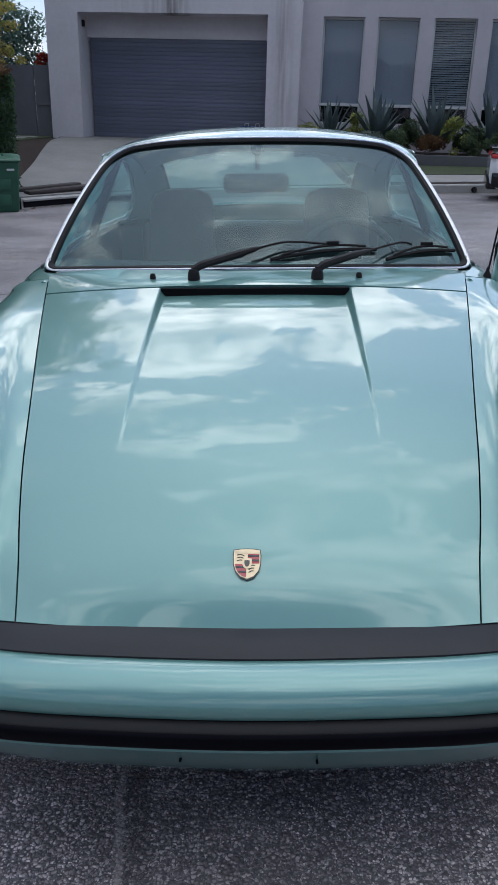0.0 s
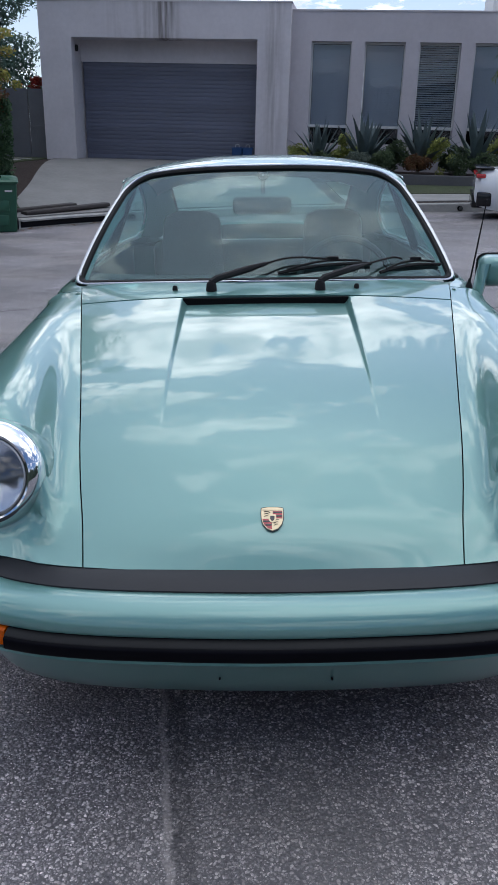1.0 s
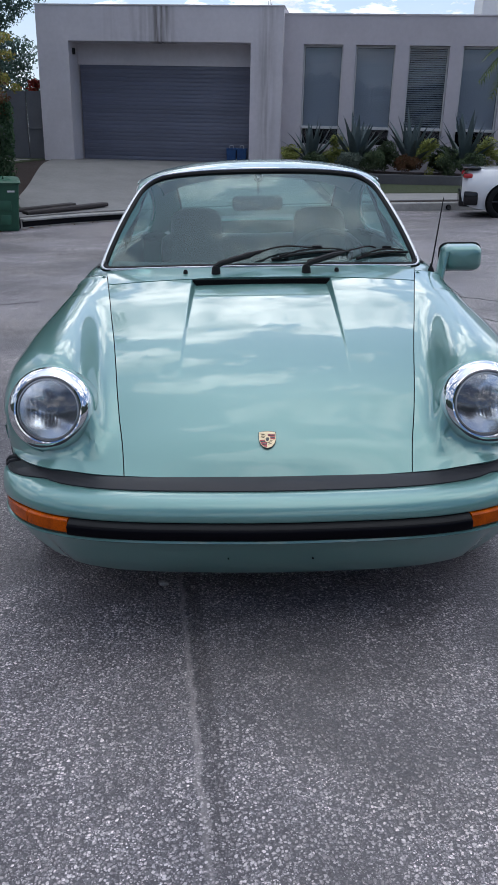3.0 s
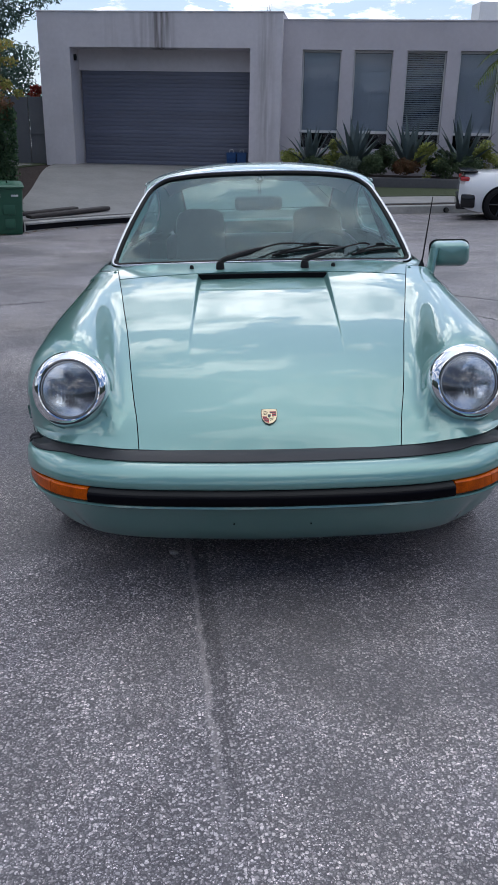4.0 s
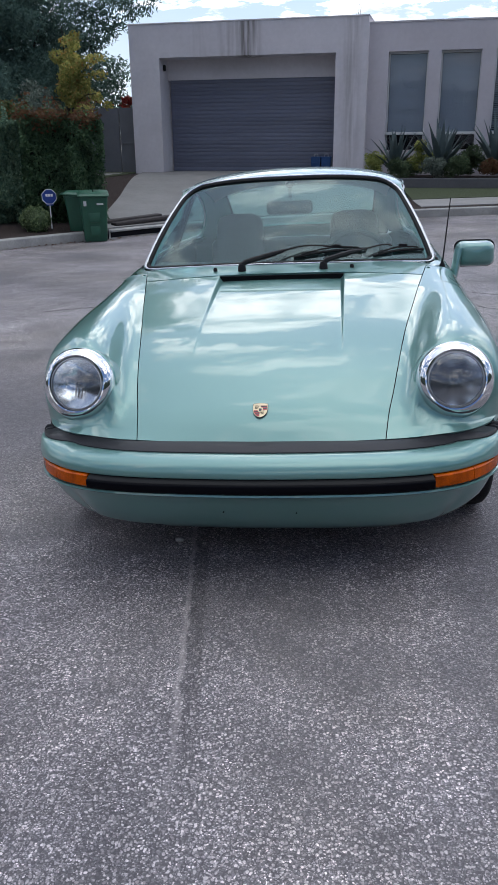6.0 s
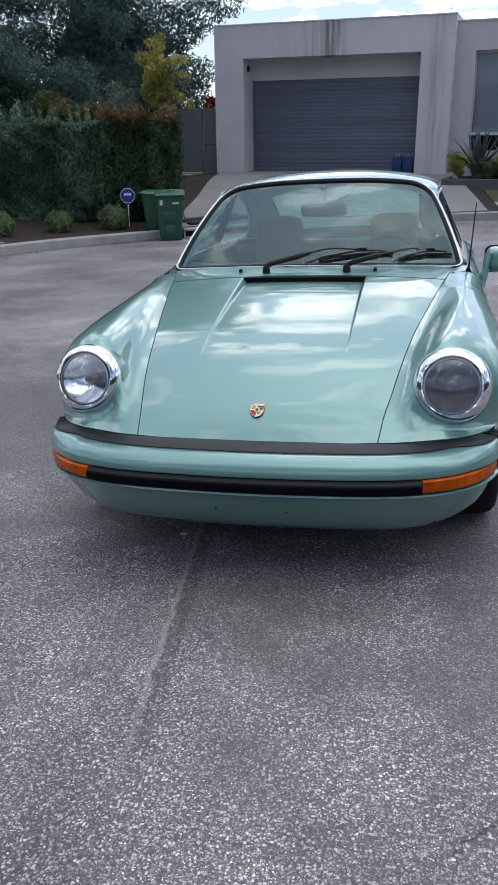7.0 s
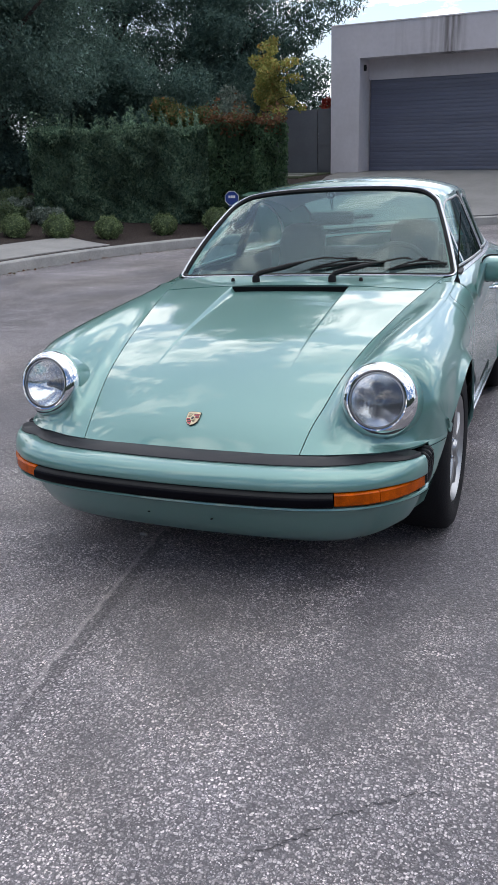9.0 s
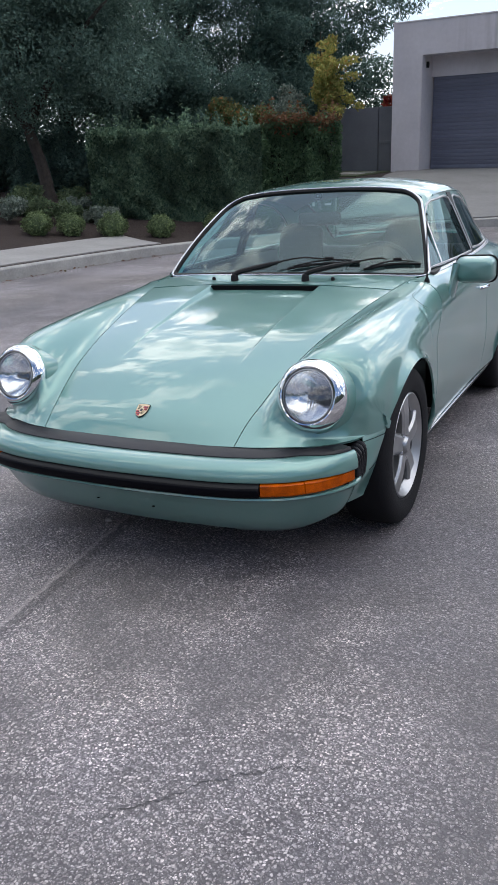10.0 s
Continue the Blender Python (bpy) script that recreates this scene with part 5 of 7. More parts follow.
def stained(base, name, streaks):
    """The stucco with dark rain streaks below the parapet at given places along the front."""
    m = base.copy()
    m.name = name
    nt = m.node_tree
    b = nt.nodes["Principled BSDF"]
    src = b.inputs["Base Color"].links[0].from_socket
    co = nt.nodes.new("ShaderNodeTexCoord")
    sep = nt.nodes.new("ShaderNodeSeparateXYZ")
    nt.links.new(co.outputs["Object"], sep.inputs[0])
    mp = nt.nodes.new("ShaderNodeMapping")
    mp.inputs["Scale"].default_value = (7.0, 1.0, 0.5)
    nt.links.new(co.outputs["Object"], mp.inputs["Vector"])
    n = nt.nodes.new("ShaderNodeTexNoise")
    n.inputs["Scale"].default_value = 1.0
    n.inputs["Detail"].default_value = 4.0
    nt.links.new(mp.outputs["Vector"], n.inputs["Vector"])
    total = None
    for u0, w, k in streaks:
        d = nt.nodes.new("ShaderNodeMath")
        d.operation = "SUBTRACT"
        d.inputs[1].default_value = u0
        nt.links.new(sep.outputs["X"], d.inputs[0])
        a = nt.nodes.new("ShaderNodeMath")
        a.operation = "ABSOLUTE"
        nt.links.new(d.outputs[0], a.inputs[0])
        r = nt.nodes.new("ShaderNodeMapRange")
        r.interpolation_type = "SMOOTHSTEP"
        r.inputs["From Min"].default_value = 0.0
        r.inputs["From Max"].default_value = w
        r.inputs["To Min"].default_value = k
        r.inputs["To Max"].default_value = 0.0
        nt.links.new(a.outputs[0], r.inputs["Value"])
        if total is None:
            total = r.outputs[0]
        else:
            s_ = nt.nodes.new("ShaderNodeMath")
            s_.operation = "ADD"
            nt.links.new(total, s_.inputs[0])
            nt.links.new(r.outputs[0], s_.inputs[1])
            total = s_.outputs[0]
    f = nt.nodes.new("ShaderNodeMapRange")
    f.inputs["From Min"].default_value = 0.35
    f.inputs["From Max"].default_value = 0.62
    nt.links.new(n.outputs["Fac"], f.inputs["Value"])
    mm = nt.nodes.new("ShaderNodeMath")
    mm.operation = "MULTIPLY"
    mm.use_clamp = True
    nt.links.new(total, mm.inputs[0])
    nt.links.new(f.outputs[0], mm.inputs[1])
    mx = nt.nodes.new("ShaderNodeMixRGB")
    mx.inputs["Color2"].default_value = (0.12, 0.105, 0.095, 1)
    nt.links.new(mm.outputs[0], mx.inputs["Fac"])
    nt.links.new(src, mx.inputs["Color1"])
    nt.links.new(mx.outputs["Color"], b.inputs["Base Color"])
    return m


STAINED = stained(STUCCO, "stained_stucco", ((2.95, 0.55, 1.0), (2.3, 0.5, 0.3), (6.2, 0.45, 0.4), (1.4, 0.5, 0.18)))
DOORPAINT = mat("garage_door_paint", (0.130, 0.140, 0.190), 0.5, 0.0, 0.14, 1.1, obj_random=0.09, stretch=(0.5, 1, 2.5))
SOIL = mat("brown_mulch", (0.024, 0.014, 0.011), 0.95, 0.0, 0.4, 14.0, bump=0.9, bump_scale=40.0, detail=8.0, bump_dist=0.03)
GRASS = mat("lawn", (0.043, 0.056, 0.024), 0.9, 0.0, 0.4, 20.0, bump=0.8, bump_scale=60.0, bump_dist=0.02)
BLIND = mat("blind_slats", (0.42, 0.455, 0.475), 0.55, 0.0, 0.06, 6.0)
WINFRAME = mat("window_frame_paint", (0.55, 0.55, 0.55), 0.5, 0.0, 0.06, 6.0)
BIN = mat("green_plastic", (0.018, 0.085, 0.05), 0.45, 0.0, 0.15, 6.0, bump=0.1)
# near-black that stands in for the shade in rooms and drains
DARK = mat("void_shade_black", (0.01, 0.01, 0.012), 0.9, 0.0, 0.1, 5.0, spec=0.1)

HOUSE = Matrix.Translation((-4.54, 25.74, 0)) @ Matrix.Rotation(radians(-9.65), 4, "Z")

# ground: one sheet of asphalt to the horizon
def spread(n, near, far):
    out = []
    for i in range(-n, n + 1):
        s = abs(i) / n
        out.append((1 if i >= 0 else -1) * (near * s + (far - near) * s**5))
    return out


rows = [[(x, y, road_z(x, y)) for x in spread(60, 40, 600)] for y in spread(60, 40, 600)]
thing("ground", grid(rows), ASPHALT, "coarse worn grey asphalt of a residential cul-de-sac", "road", kind="structure")

KL = spline([(-13, -6, 0), (-10.2, 0, 0), (-8.6, 4, 0), (-7.7, 7.5, 0), (-7.35, 10, 0), (-7.0, 11.6, 0), (-6.3, 13.1, 0), (-5.3, 14.4, 0), (-4.2, 15.4, 0), (-3.2, 16.5, 0), (-1.5, 17.6, 0), (1, 18.4, 0), (4, 18.7, 0), (7, 18.5, 0), (11, 17.4, 0), (16, 15, 0), (26, 8, 0)], 140)


def kerb_frame(i):
    a, b = KL[max(0, i - 1)], KL[min(len(KL) - 1, i + 1)]
    d = (b - a).normalized()
    return KL[i], Vector((-d.y, d.x, 0))


rows = []
for i in range(len(KL)):
    p, n = kerb_frame(i)
    z = road_z(p.x, p.y)
    rows.append([Vector((p.x, p.y, z - 0.05)) + n * d + Vector((0, 0, h)) for d, h in ((-0.30, 0.055), (-0.01, 0.05), (0.0, 0.225), (0.02, 0.245), (0.16, 0.25), (0.16, 0.0))])
thing("kerb", grid(rows), KERB, "weathered concrete kerb round the cul-de-sac", "kerb", kind="structure")


rows = []
for i in range(len(KL)):
    p, n = kerb_frame(i)
    z0 = road_z(p.x, p.y) + 0.195
    row = []
    for d in (0.15, 0.5, 1.0, 1.6, 2.4, 3.4, 4.6, 6.0, 7.5, 10, 16, 30):
        q = p + n * d
        k = max(0.0, min(1.0, (d - 0.3) / 7.0))
        row.append(Vector((q.x, q.y, lerp(z0, 0.12, k * k * (3 - 2 * k)))))
    rows.append(row)
thing("verge", grid(rows), SOIL, "dark mulch planting beds behind the kerb", "ground", kind="structure")


def ground_at(x, y):
    """Height of the verge at a place: by its distance from the kerb line."""
    q = Vector((x, y, 0))
    i = min(range(len(KL)), key=lambda j: (KL[j] - q).length)
    p, n = kerb_frame(i)
    d = (q - p).dot(n)
    if d < 0.1:
        return road_z(x, y)
    k = max(0.0, min(1.0, (d - 0.3) / 7.0))
    return lerp(road_z(p.x, p.y) + 0.195, 0.12, k * k * (3 - 2 * k))


# driveway
i_foot0 = min(range(140), key=lambda j: (KL[j] - Vector((-4.3, 15.3, 0))).length)
i_foot1 = min(range(140), key=lambda j: (KL[j] - Vector((2.9, 18.65, 0))).length)
rows = []
for i in range(15):
    k = i / 14
    row = []
    for j in range(13):
        t = j / 12
        top = HOUSE @ Vector((lerp(-1.0, 6.75, t), 0.95, 0))
        fi = lerp(i_foot0, i_foot1, t)
        fp, fn = kerb_frame(int(fi))
        foot = KL[int(fi)].lerp(KL[int(fi) + 1], fi - int(fi)) + fn * 0.13
        q = foot.lerp(top, k)
        row.append(Vector((q.x, q.y, max(lerp(road_z(foot.x, foot.y) + 0.215, 0.165, min(1.0, k * 1.12) ** 0.9), ground_at(q.x, q.y) + 0.035))))
    rows.append(row)
thing("driveway", thicken(grid(rows), 0.08, core=(0, 20, -50)), DRIVE, "pale concrete driveway sloping up to a garage", "driveway", kind="structure")

# ---- house, in its own frame: u along the front, v inwards, z up ----
house = empty("house", HOUSE, "modern flat-roofed grey stucco house with double garage", "house")


def hpart(name, bm, m, label="", smooth=False, parent=None):
    return part(name, bm, m, parent or house, label, smooth)


hpart("garage_pier", box(-1.0, 0, -0.6, 0.0, 9, 4.62), STUCCO)
hpart("garage_pier", box(5.72, 0, -0.6, 6.70, 9, 4.62), STAINED)
hpart("garage_lintel", box(0.0, 0, 3.65, 5.72, 9, 4.62), STAINED, "grey stucco lintel with dark rain stains")
hpart("door_header", box(0.0, 0.86, 3.03, 5.72, 1.1, 3.65), STUCCO)
hpart("garage_parapet", box(-1.02, -0.02, 4.62, 6.72, 9, 4.66, 0.008), STUCCO)
door = hpart("garage_door", box(0.06, 0.92, 0.1, 5.66, 0.95, 3.03), DOORPAINT, "wide grey-blue sectional garage door")
for i in range(24):
    z = 0.17 + i * 0.1192
    part("door_slat", box(0.06, 0.897, z, 5.66, 0.925, z + 0.1165, 0.008), DOORPAINT, door)
# past u = 18 the wing is unseen, added to darken the car's reflections
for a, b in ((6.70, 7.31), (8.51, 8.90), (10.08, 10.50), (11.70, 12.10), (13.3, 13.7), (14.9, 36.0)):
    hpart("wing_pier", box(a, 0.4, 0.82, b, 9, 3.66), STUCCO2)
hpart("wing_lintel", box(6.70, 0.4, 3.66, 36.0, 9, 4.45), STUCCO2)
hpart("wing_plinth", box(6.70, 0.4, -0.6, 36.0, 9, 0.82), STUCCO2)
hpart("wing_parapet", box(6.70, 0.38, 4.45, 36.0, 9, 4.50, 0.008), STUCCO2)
for u in (7.31, 8.90, 10.50, 12.10, 13.7):
    w = new("tall_window")
    w.parent = house
    w["label"] = "tall window with half-closed venetian blinds"
    part("sill", box(u + 0.003, 0.46, 1.27, u + 1.19, 0.62, 1.35, 0.008), WINFRAME, w, smooth=False)
    part("window_frame", box(u + 0.003, 0.60, 3.60, u + 1.197, 0.66, 3.657), WINFRAME, w, smooth=False)
    for a in (u + 0.003, u + 1.157):
        part("window_frame", box(a, 0.60, 0.82, a + 0.04, 0.66, 3.60), WINFRAME, w, smooth=False)
    g = part("pane", box(u + 0.043, 0.63, 1.35, u + 1.157, 0.636, 3.60), HOUSE_GLASS, w, smooth=False)
    g.visible_shadow = False
    g = part("lower_pane", box(u + 0.043, 0.63, 0.82, u + 1.157, 0.636, 1.27), HOUSE_GLASS, w, smooth=False)
    bm = bmesh.new()
    # near-black board: the unlit room behind the blinds, painted
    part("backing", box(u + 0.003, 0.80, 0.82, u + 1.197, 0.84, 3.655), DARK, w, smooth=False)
    slope = 38 if 10 < u < 11 else 68
    for i in range(36):
        z = 1.37 + i * 0.0625
        part("blind_slat", moved(box(-0.55, -0.034, -0.0015, 0.55, 0.034, 0.0015), Matrix.Translation((u + 0.60, 0.70, z)) @ Matrix.Rotation(radians(slope), 4, "X")), BLIND, w, smooth=False)


# ======================= planting =======================
def leaf_mat(name, c1, c2, c3=None, rough=0.55):
    m = bpy.data.materials.new(name)
    m.use_nodes = True
    nt = m.node_tree
    b = nt.nodes["Principled BSDF"]
    g = nt.nodes.new("ShaderNodeNewGeometry")
    r = nt.nodes.new("ShaderNodeValToRGB")
    e = r.color_ramp.elements
    e[0].color, e[1].color = (*c1, 1), (*c2, 1)
    if c3:
        k = e.new(0.86)
        k.color = (*c2, 1)
        e[2].color = (*c3, 1)
    nt.links.new(g.outputs["Random Per Island"], r.inputs["Fac"])
    co = nt.nodes.new("ShaderNodeTexCoord")
    n = nt.nodes.new("ShaderNodeTexNoise")
    n.inputs["Scale"].default_value = 1.7
    n.inputs["Detail"].default_value = 4.0
    nt.links.new(co.outputs["Object"], n.inputs["Vector"])
    mr = nt.nodes.new("ShaderNodeMapRange")
    mr.inputs["From Min"].default_value = 0.25
    mr.inputs["From Max"].default_value = 0.75
    mr.inputs["To Min"].default_value = 0.45
    mr.inputs["To Max"].default_value = 1.55
    nt.links.new(n.outputs["Fac"], mr.inputs["Value"])
    h = nt.nodes.new("ShaderNodeHueSaturation")
    nt.links.new(mr.outputs[0], h.inputs["Value"])
    nt.links.new(r.outputs["Color"], h.inputs["Color"])
    nt.links.new(h.outputs["Color"], b.inputs["Base Color"])
    b.inputs["Roughness"].default_value = rough
    b.inputs["Specular IOR Level"].default_value = 0.16
    tl = nt.nodes.new("ShaderNodeBsdfTranslucent")
    nt.links.new(h.outputs["Color"], tl.inputs["Color"])
    ms = nt.nodes.new("ShaderNodeMixShader")
    ms.inputs["Fac"].default_value = 0.4
    nt.links.new(b.outputs[0], ms.inputs[1])
    nt.links.new(tl.outputs[0], ms.inputs[2])
    nt.links.new(ms.outputs[0], nt.nodes["Material Output"].inputs["Surface"])
    return m


def leaves(name, points, normals, size, material, seed, spread=0.9, slim=0.5, rise=0.0):
    """One mesh of small folded leaves at the points, turned loosely along the normals."""
    rng = np.random.default_rng(seed)
    n = len(points)
    d = normals + rng.normal(0, spread, (n, 3))
    d /= np.linalg.norm(d, axis=1)[:, None]
    t = rng.normal(0, 1, (n, 3)) + np.array((0.0, 0.0, rise))
    t -= d * (t * d).sum(1)[:, None]
    t /= np.linalg.norm(t, axis=1)[:, None]
    s = np.cross(d, t)
    L = (size * rng.uniform(0.6, 1.3, n))[:, None]
    W = L * slim * 0.5
    v = np.empty((n, 4, 3))
    v[:, 0] = points - t * L * 0.5
    v[:, 1] = points + s * W + d * W * 0.35
    v[:, 2] = points + t * L * 0.5
    v[:, 3] = points - s * W + d * W * 0.35
    me = bpy.data.meshes.new(name)
    idx = np.arange(n * 4).reshape(n, 4)
    faces = np.concatenate([idx[:, [0, 1, 2]], idx[:, [0, 2, 3]]])
    me.from_pydata(v.reshape(-1, 3).tolist(), [], faces.tolist())
    me.materials.append(material)
    return me


def in_clumps(clumps, n, seed, shell=0.45):
    """Points inside ellipsoid clumps (centre, radii), nearer to their skins, with outward normals."""
    rng = np.random.default_rng(seed)
    vol = np.array([c[1][0] * c[1][1] * c[1][2] for c in clumps]) ** 0.75
    pick = rng.choice(len(clumps), n, p=vol / vol.sum())
    u = rng.normal(0, 1, (n, 3))
    u /= np.linalg.norm(u, axis=1)[:, None]
    r = 1 - shell * rng.random(n) ** 1.4
    r *= 1 + 0.16 * np.sin(u[:, 0] * 7 + pick) * np.sin(u[:, 1] * 6 + pick * 2) + rng.normal(0, 0.05, n)
    c = np.array([k[0] for k in clumps])[pick]
    R = np.array([k[1] for k in clumps])[pick]
    return c + u * R * r[:, None], u


def clumps_in(centre, radii, count, size, seed, flat=0.8, lo=0.45):
    """A crown's clumps: scattered in an ellipsoid, towards its skin."""
    rng = np.random.default_rng(seed)
    out = []
    for _ in range(count):
        u = rng.normal(0, 1, 3)
        u /= np.linalg.norm(u)
        r = rng.uniform(lo, 1.0)
        s = size * rng.uniform(0.6, 1.25)
        out.append((np.array(centre) + u * np.array(radii) * r, (s, s, s * flat)))
    return out


OAK = leaf_mat("oak_leaves", (0.072, 0.125, 0.104), (0.150, 0.228, 0.186))
PINE = leaf_mat("pine_needles", (0.060, 0.110, 0.096), (0.125, 0.200, 0.166))
HEDGE = leaf_mat("hedge_leaves", (0.046, 0.096, 0.066), (0.185, 0.27, 0.175))
RUSSET = leaf_mat("russet_leaves", (0.10, 0.05, 0.028), (0.17, 0.09, 0.05), (0.07, 0.09, 0.03))
BROADLEAF = leaf_mat("broad_leaves", (0.034, 0.074, 0.040), (0.110, 0.180, 0.095), (0.085, 0.150, 0.070))
YELLOW = leaf_mat("yellowing_leaves", (0.196, 0.241, 0.069), (0.437, 0.391, 0.127), (0.391, 0.196, 0.069))
AUTUMN = leaf_mat("turning_leaves", (0.057, 0.115, 0.046), (0.172, 0.149, 0.063), (0.299, 0.127, 0.052))
LIME = leaf_mat("lime_leaves", (0.19, 0.23, 0.06), (0.46, 0.48, 0.16))
GREY_LEAF = leaf_mat("grey_green_leaves", (0.103, 0.138, 0.115), (0.253, 0.299, 0.253))
SHRUB = leaf_mat("shrub_leaves", (0.052, 0.085, 0.048), (0.155, 0.205, 0.110))
AGAVE = mat("agave_leaf", (0.075, 0.105, 0.108), 0.5, 0.0, 0.25, 6.0)
BARK = mat("dark_bark", (0.055, 0.045, 0.038), 0.95, 0.0, 0.35, 9.0, bump=0.9, bump_scale=25.0, bump_dist=0.02)


def tree(name, base, forks, clumps, n, size, leaf, label, seed, trunk_r=0.16, category="tree", slim=0.5):
    """Tapered trunk and limbs, with a crown of many small leaves."""
    t = empty(name, Matrix.Translation(base), label, category)
    b = Vector(base)
    bm = bmesh.new()
    for line, r0, r1 in forks:
        pts = spline([Vector(p) - b for p in line], 14)
        tube(pts, [lerp(r0, r1, (i / 13) ** 0.8) for i in range(14)], 9, bm=bm)
    part("trunk", bm, BARK, t, "dark bark")
    pts, nor = in_clumps(clumps, n, seed)
    me = leaves("crown", pts - np.array(base), nor, size, leaf, seed + 1, slim=slim)
    ob = new("crown", me)
    ob.parent = t
    ob["kind"] = "stuff"
    return t


def limbs(base, fork, tips, r):
    out = [([base, tuple(lerp(base[i], fork[i], 0.5) + (0.1 if i == 0 else 0) for i in range(3)), fork], r, r * 0.7)]
    for k, tip in enumerate(tips):
        mid = tuple(lerp(fork[i], tip[i], 0.5) + (0.25 if i == 2 else 0.0) for i in range(3))
        out.append(([fork, mid, tip], r * 0.62, r * 0.14))
    return out


# evergreen oak by the bend
cl = clumps_in((-12.6, 16.6, 4.6), (4.3, 3.0, 2.9), 60, 1.1, 11, lo=0.25)
tree("oak_tree", (-12.3, 16.0, -0.3), limbs((-12.3, 16.0, -0.3), (-13.0, 16.3, 1.9), [(-15.2, 16.2, 4.4), (-14.0, 17.6, 5.6), (-12.4, 15.6, 5.8), (-11.0, 17.0, 4.6), (-9.8, 16.2, 4.9), (-13.4, 15.2, 3.6)], 0.2), cl, 120000, 0.088, OAK, "dark evergreen oak with a leaning trunk behind low shrubs", 21)
cl = clumps_in((-15.5, 21.5, 5.0), (4.6, 3.4, 4.2), 64, 1.3, 12, lo=0.25)
tree("oak_tree", (-15.5, 21.5, 0.0), limbs((-15.5, 21.5, 0.0), (-15.4, 21.5, 2.6), [(-18, 21.5, 6.2), (-13.4, 22, 6.0), (-15.6, 20.5, 8.0), (-14.2, 21.0, 7.6)], 0.26), cl, 90000, 0.12, OAK, "dark evergreen oak behind a clipped hedge", 22)
# tall dark pines
for base, rad, h, seed, cnt, n in (((-11.2, 28.5, 0.1), (5.2, 4.2, 11.0), 13.0, 13, 140, 84000), ((-15.5, 30.0, 0.1), (5.0, 4.0, 6.5), 8.4, 14, 70, 42000), ((-20.5, 26.0, 0.1), (5.0, 4.0, 5.4), 6.8, 15, 60, 36000), ((-23.5, 18.5, 0.0), (4.6, 4.2, 4.6), 5.6, 16, 46, 30000), ((-26.0, 11.0, 0.0), (4.0, 5.0, 4.0), 4.6, 26, 40, 24000)):
    cl = clumps_in((base[0], base[1], h), rad, cnt, 1.3, seed, 0.65, lo=0.2)
    if seed == 13:
        # boughs reaching over the garage roof
        cl += [(np.array(c), (0.9, 0.9, 0.6)) for c in ((-4.6, 28, 6.5), (-5.6, 28, 5.7), (-3.8, 28, 7.2), (-6.4, 28, 5.2), (-5.0, 28, 7.6), (-6.2, 28, 6.6), (-7.2, 28, 5.6), (-3.0, 28, 8.0), (-4.6, 28, 8.8), (-7.2, 28, 4.7), (-8.0, 28, 5.2), (-5.4, 28, 6.4))]
    tree("pine_tree", base, limbs(base, (base[0] + 0.2, base[1], h * 0.62), [(base[0] - rad[0] * 0.7, base[1], h), (base[0] + rad[0] * 0.7, base[1] - 0.5, h + 0.3), (base[0], base[1] - 1, h + rad[2] * 0.7), (base[0] - 1.5, base[1] + 1, h + rad[2] * 0.5)], 0.24), cl, n * 2, 0.205, PINE, "tall dark pine behind the garden", seed + 20, slim=0.24)
cl = clumps_in((-9.4, 26.6, 4.3), (2.2, 1.8, 3.6), 40, 0.95, 27, lo=0.2)
tree("cypress_tree", (-9.4, 26.6, 0.1), limbs((-9.4, 26.6, 0.1), (-9.4, 26.6, 2.2), [(-10.6, 26.6, 5.0), (-8.4, 26.5, 5.2), (-9.4, 26.4, 7.4)], 0.16), cl, 60000, 0.15, PINE, "dark bushy evergreen behind the hedge", 57, slim=0.3)
cl = clumps_in((-7.7, 28.6, 2.9), (2.3, 1.6, 2.2), 26, 0.75, 17)
tree("bay_tree", (-8.0, 28.6, 0.1), limbs((-8.0, 28.6, 0.1), (-8.0, 28.6, 1.2), [(-9.2, 28.6, 2.6), (-7.0, 28.5, 2.9), (-8.1, 28.2, 3.6)], 0.1), cl, 12000, 0.14, OAK, "dark bushy tree behind a garden wall", 37)
cl = clumps_in((-10.6, 20.6, 2.2), (4.4, 1.5, 1.9), 46, 0.85, 18, lo=0.2)
tree("tall_shrub", (-11.2, 20.2, 0.0), limbs((-11.2, 20.2, 0.0), (-11.2, 20.2, 0.9), [(-13.6, 20.2, 2.0), (-9.0, 20.2, 2.0), (-11.3, 20.0, 2.9)], 0.09), cl, 80000, 0.105, PINE, "dark evergreen shrub mass behind the hedge", 38, category="shrub")
cl = clumps_in((-17.0, 19.0, 0.9), (5.0, 1.4, 1.5), 46, 0.8, 28, lo=0.2)
tree("tall_shrub", (-17.0, 18.8, -0.2), limbs((-17.0, 18.8, -0.2), (-17.0, 18.8, 0.5), [(-20, 18.8, 1.4), (-14.0, 18.8, 1.5), (-17.0, 18.6, 2.0)], 0.08), cl, 50000, 0.11, OAK, "dark evergreen shrub mass behind the oak", 58, category="shrub")
cl = clumps_in((-13.4, 18.2, 0.7), (2.4, 0.9, 1.3), 30, 0.7, 29, lo=0.2)
tree("tall_shrub", (-13.4, 18.0, -0.2), limbs((-13.4, 18.0, -0.2), (-13.4, 18.0, 0.4), [(-14.8, 18.0, 1.2), (-12.2, 18.0, 1.3), (-13.4, 18.1, 1.7)], 0.07), cl, 40000, 0.10, PINE, "dark evergreen shrub mass beside the hedge", 59, category="shrub")
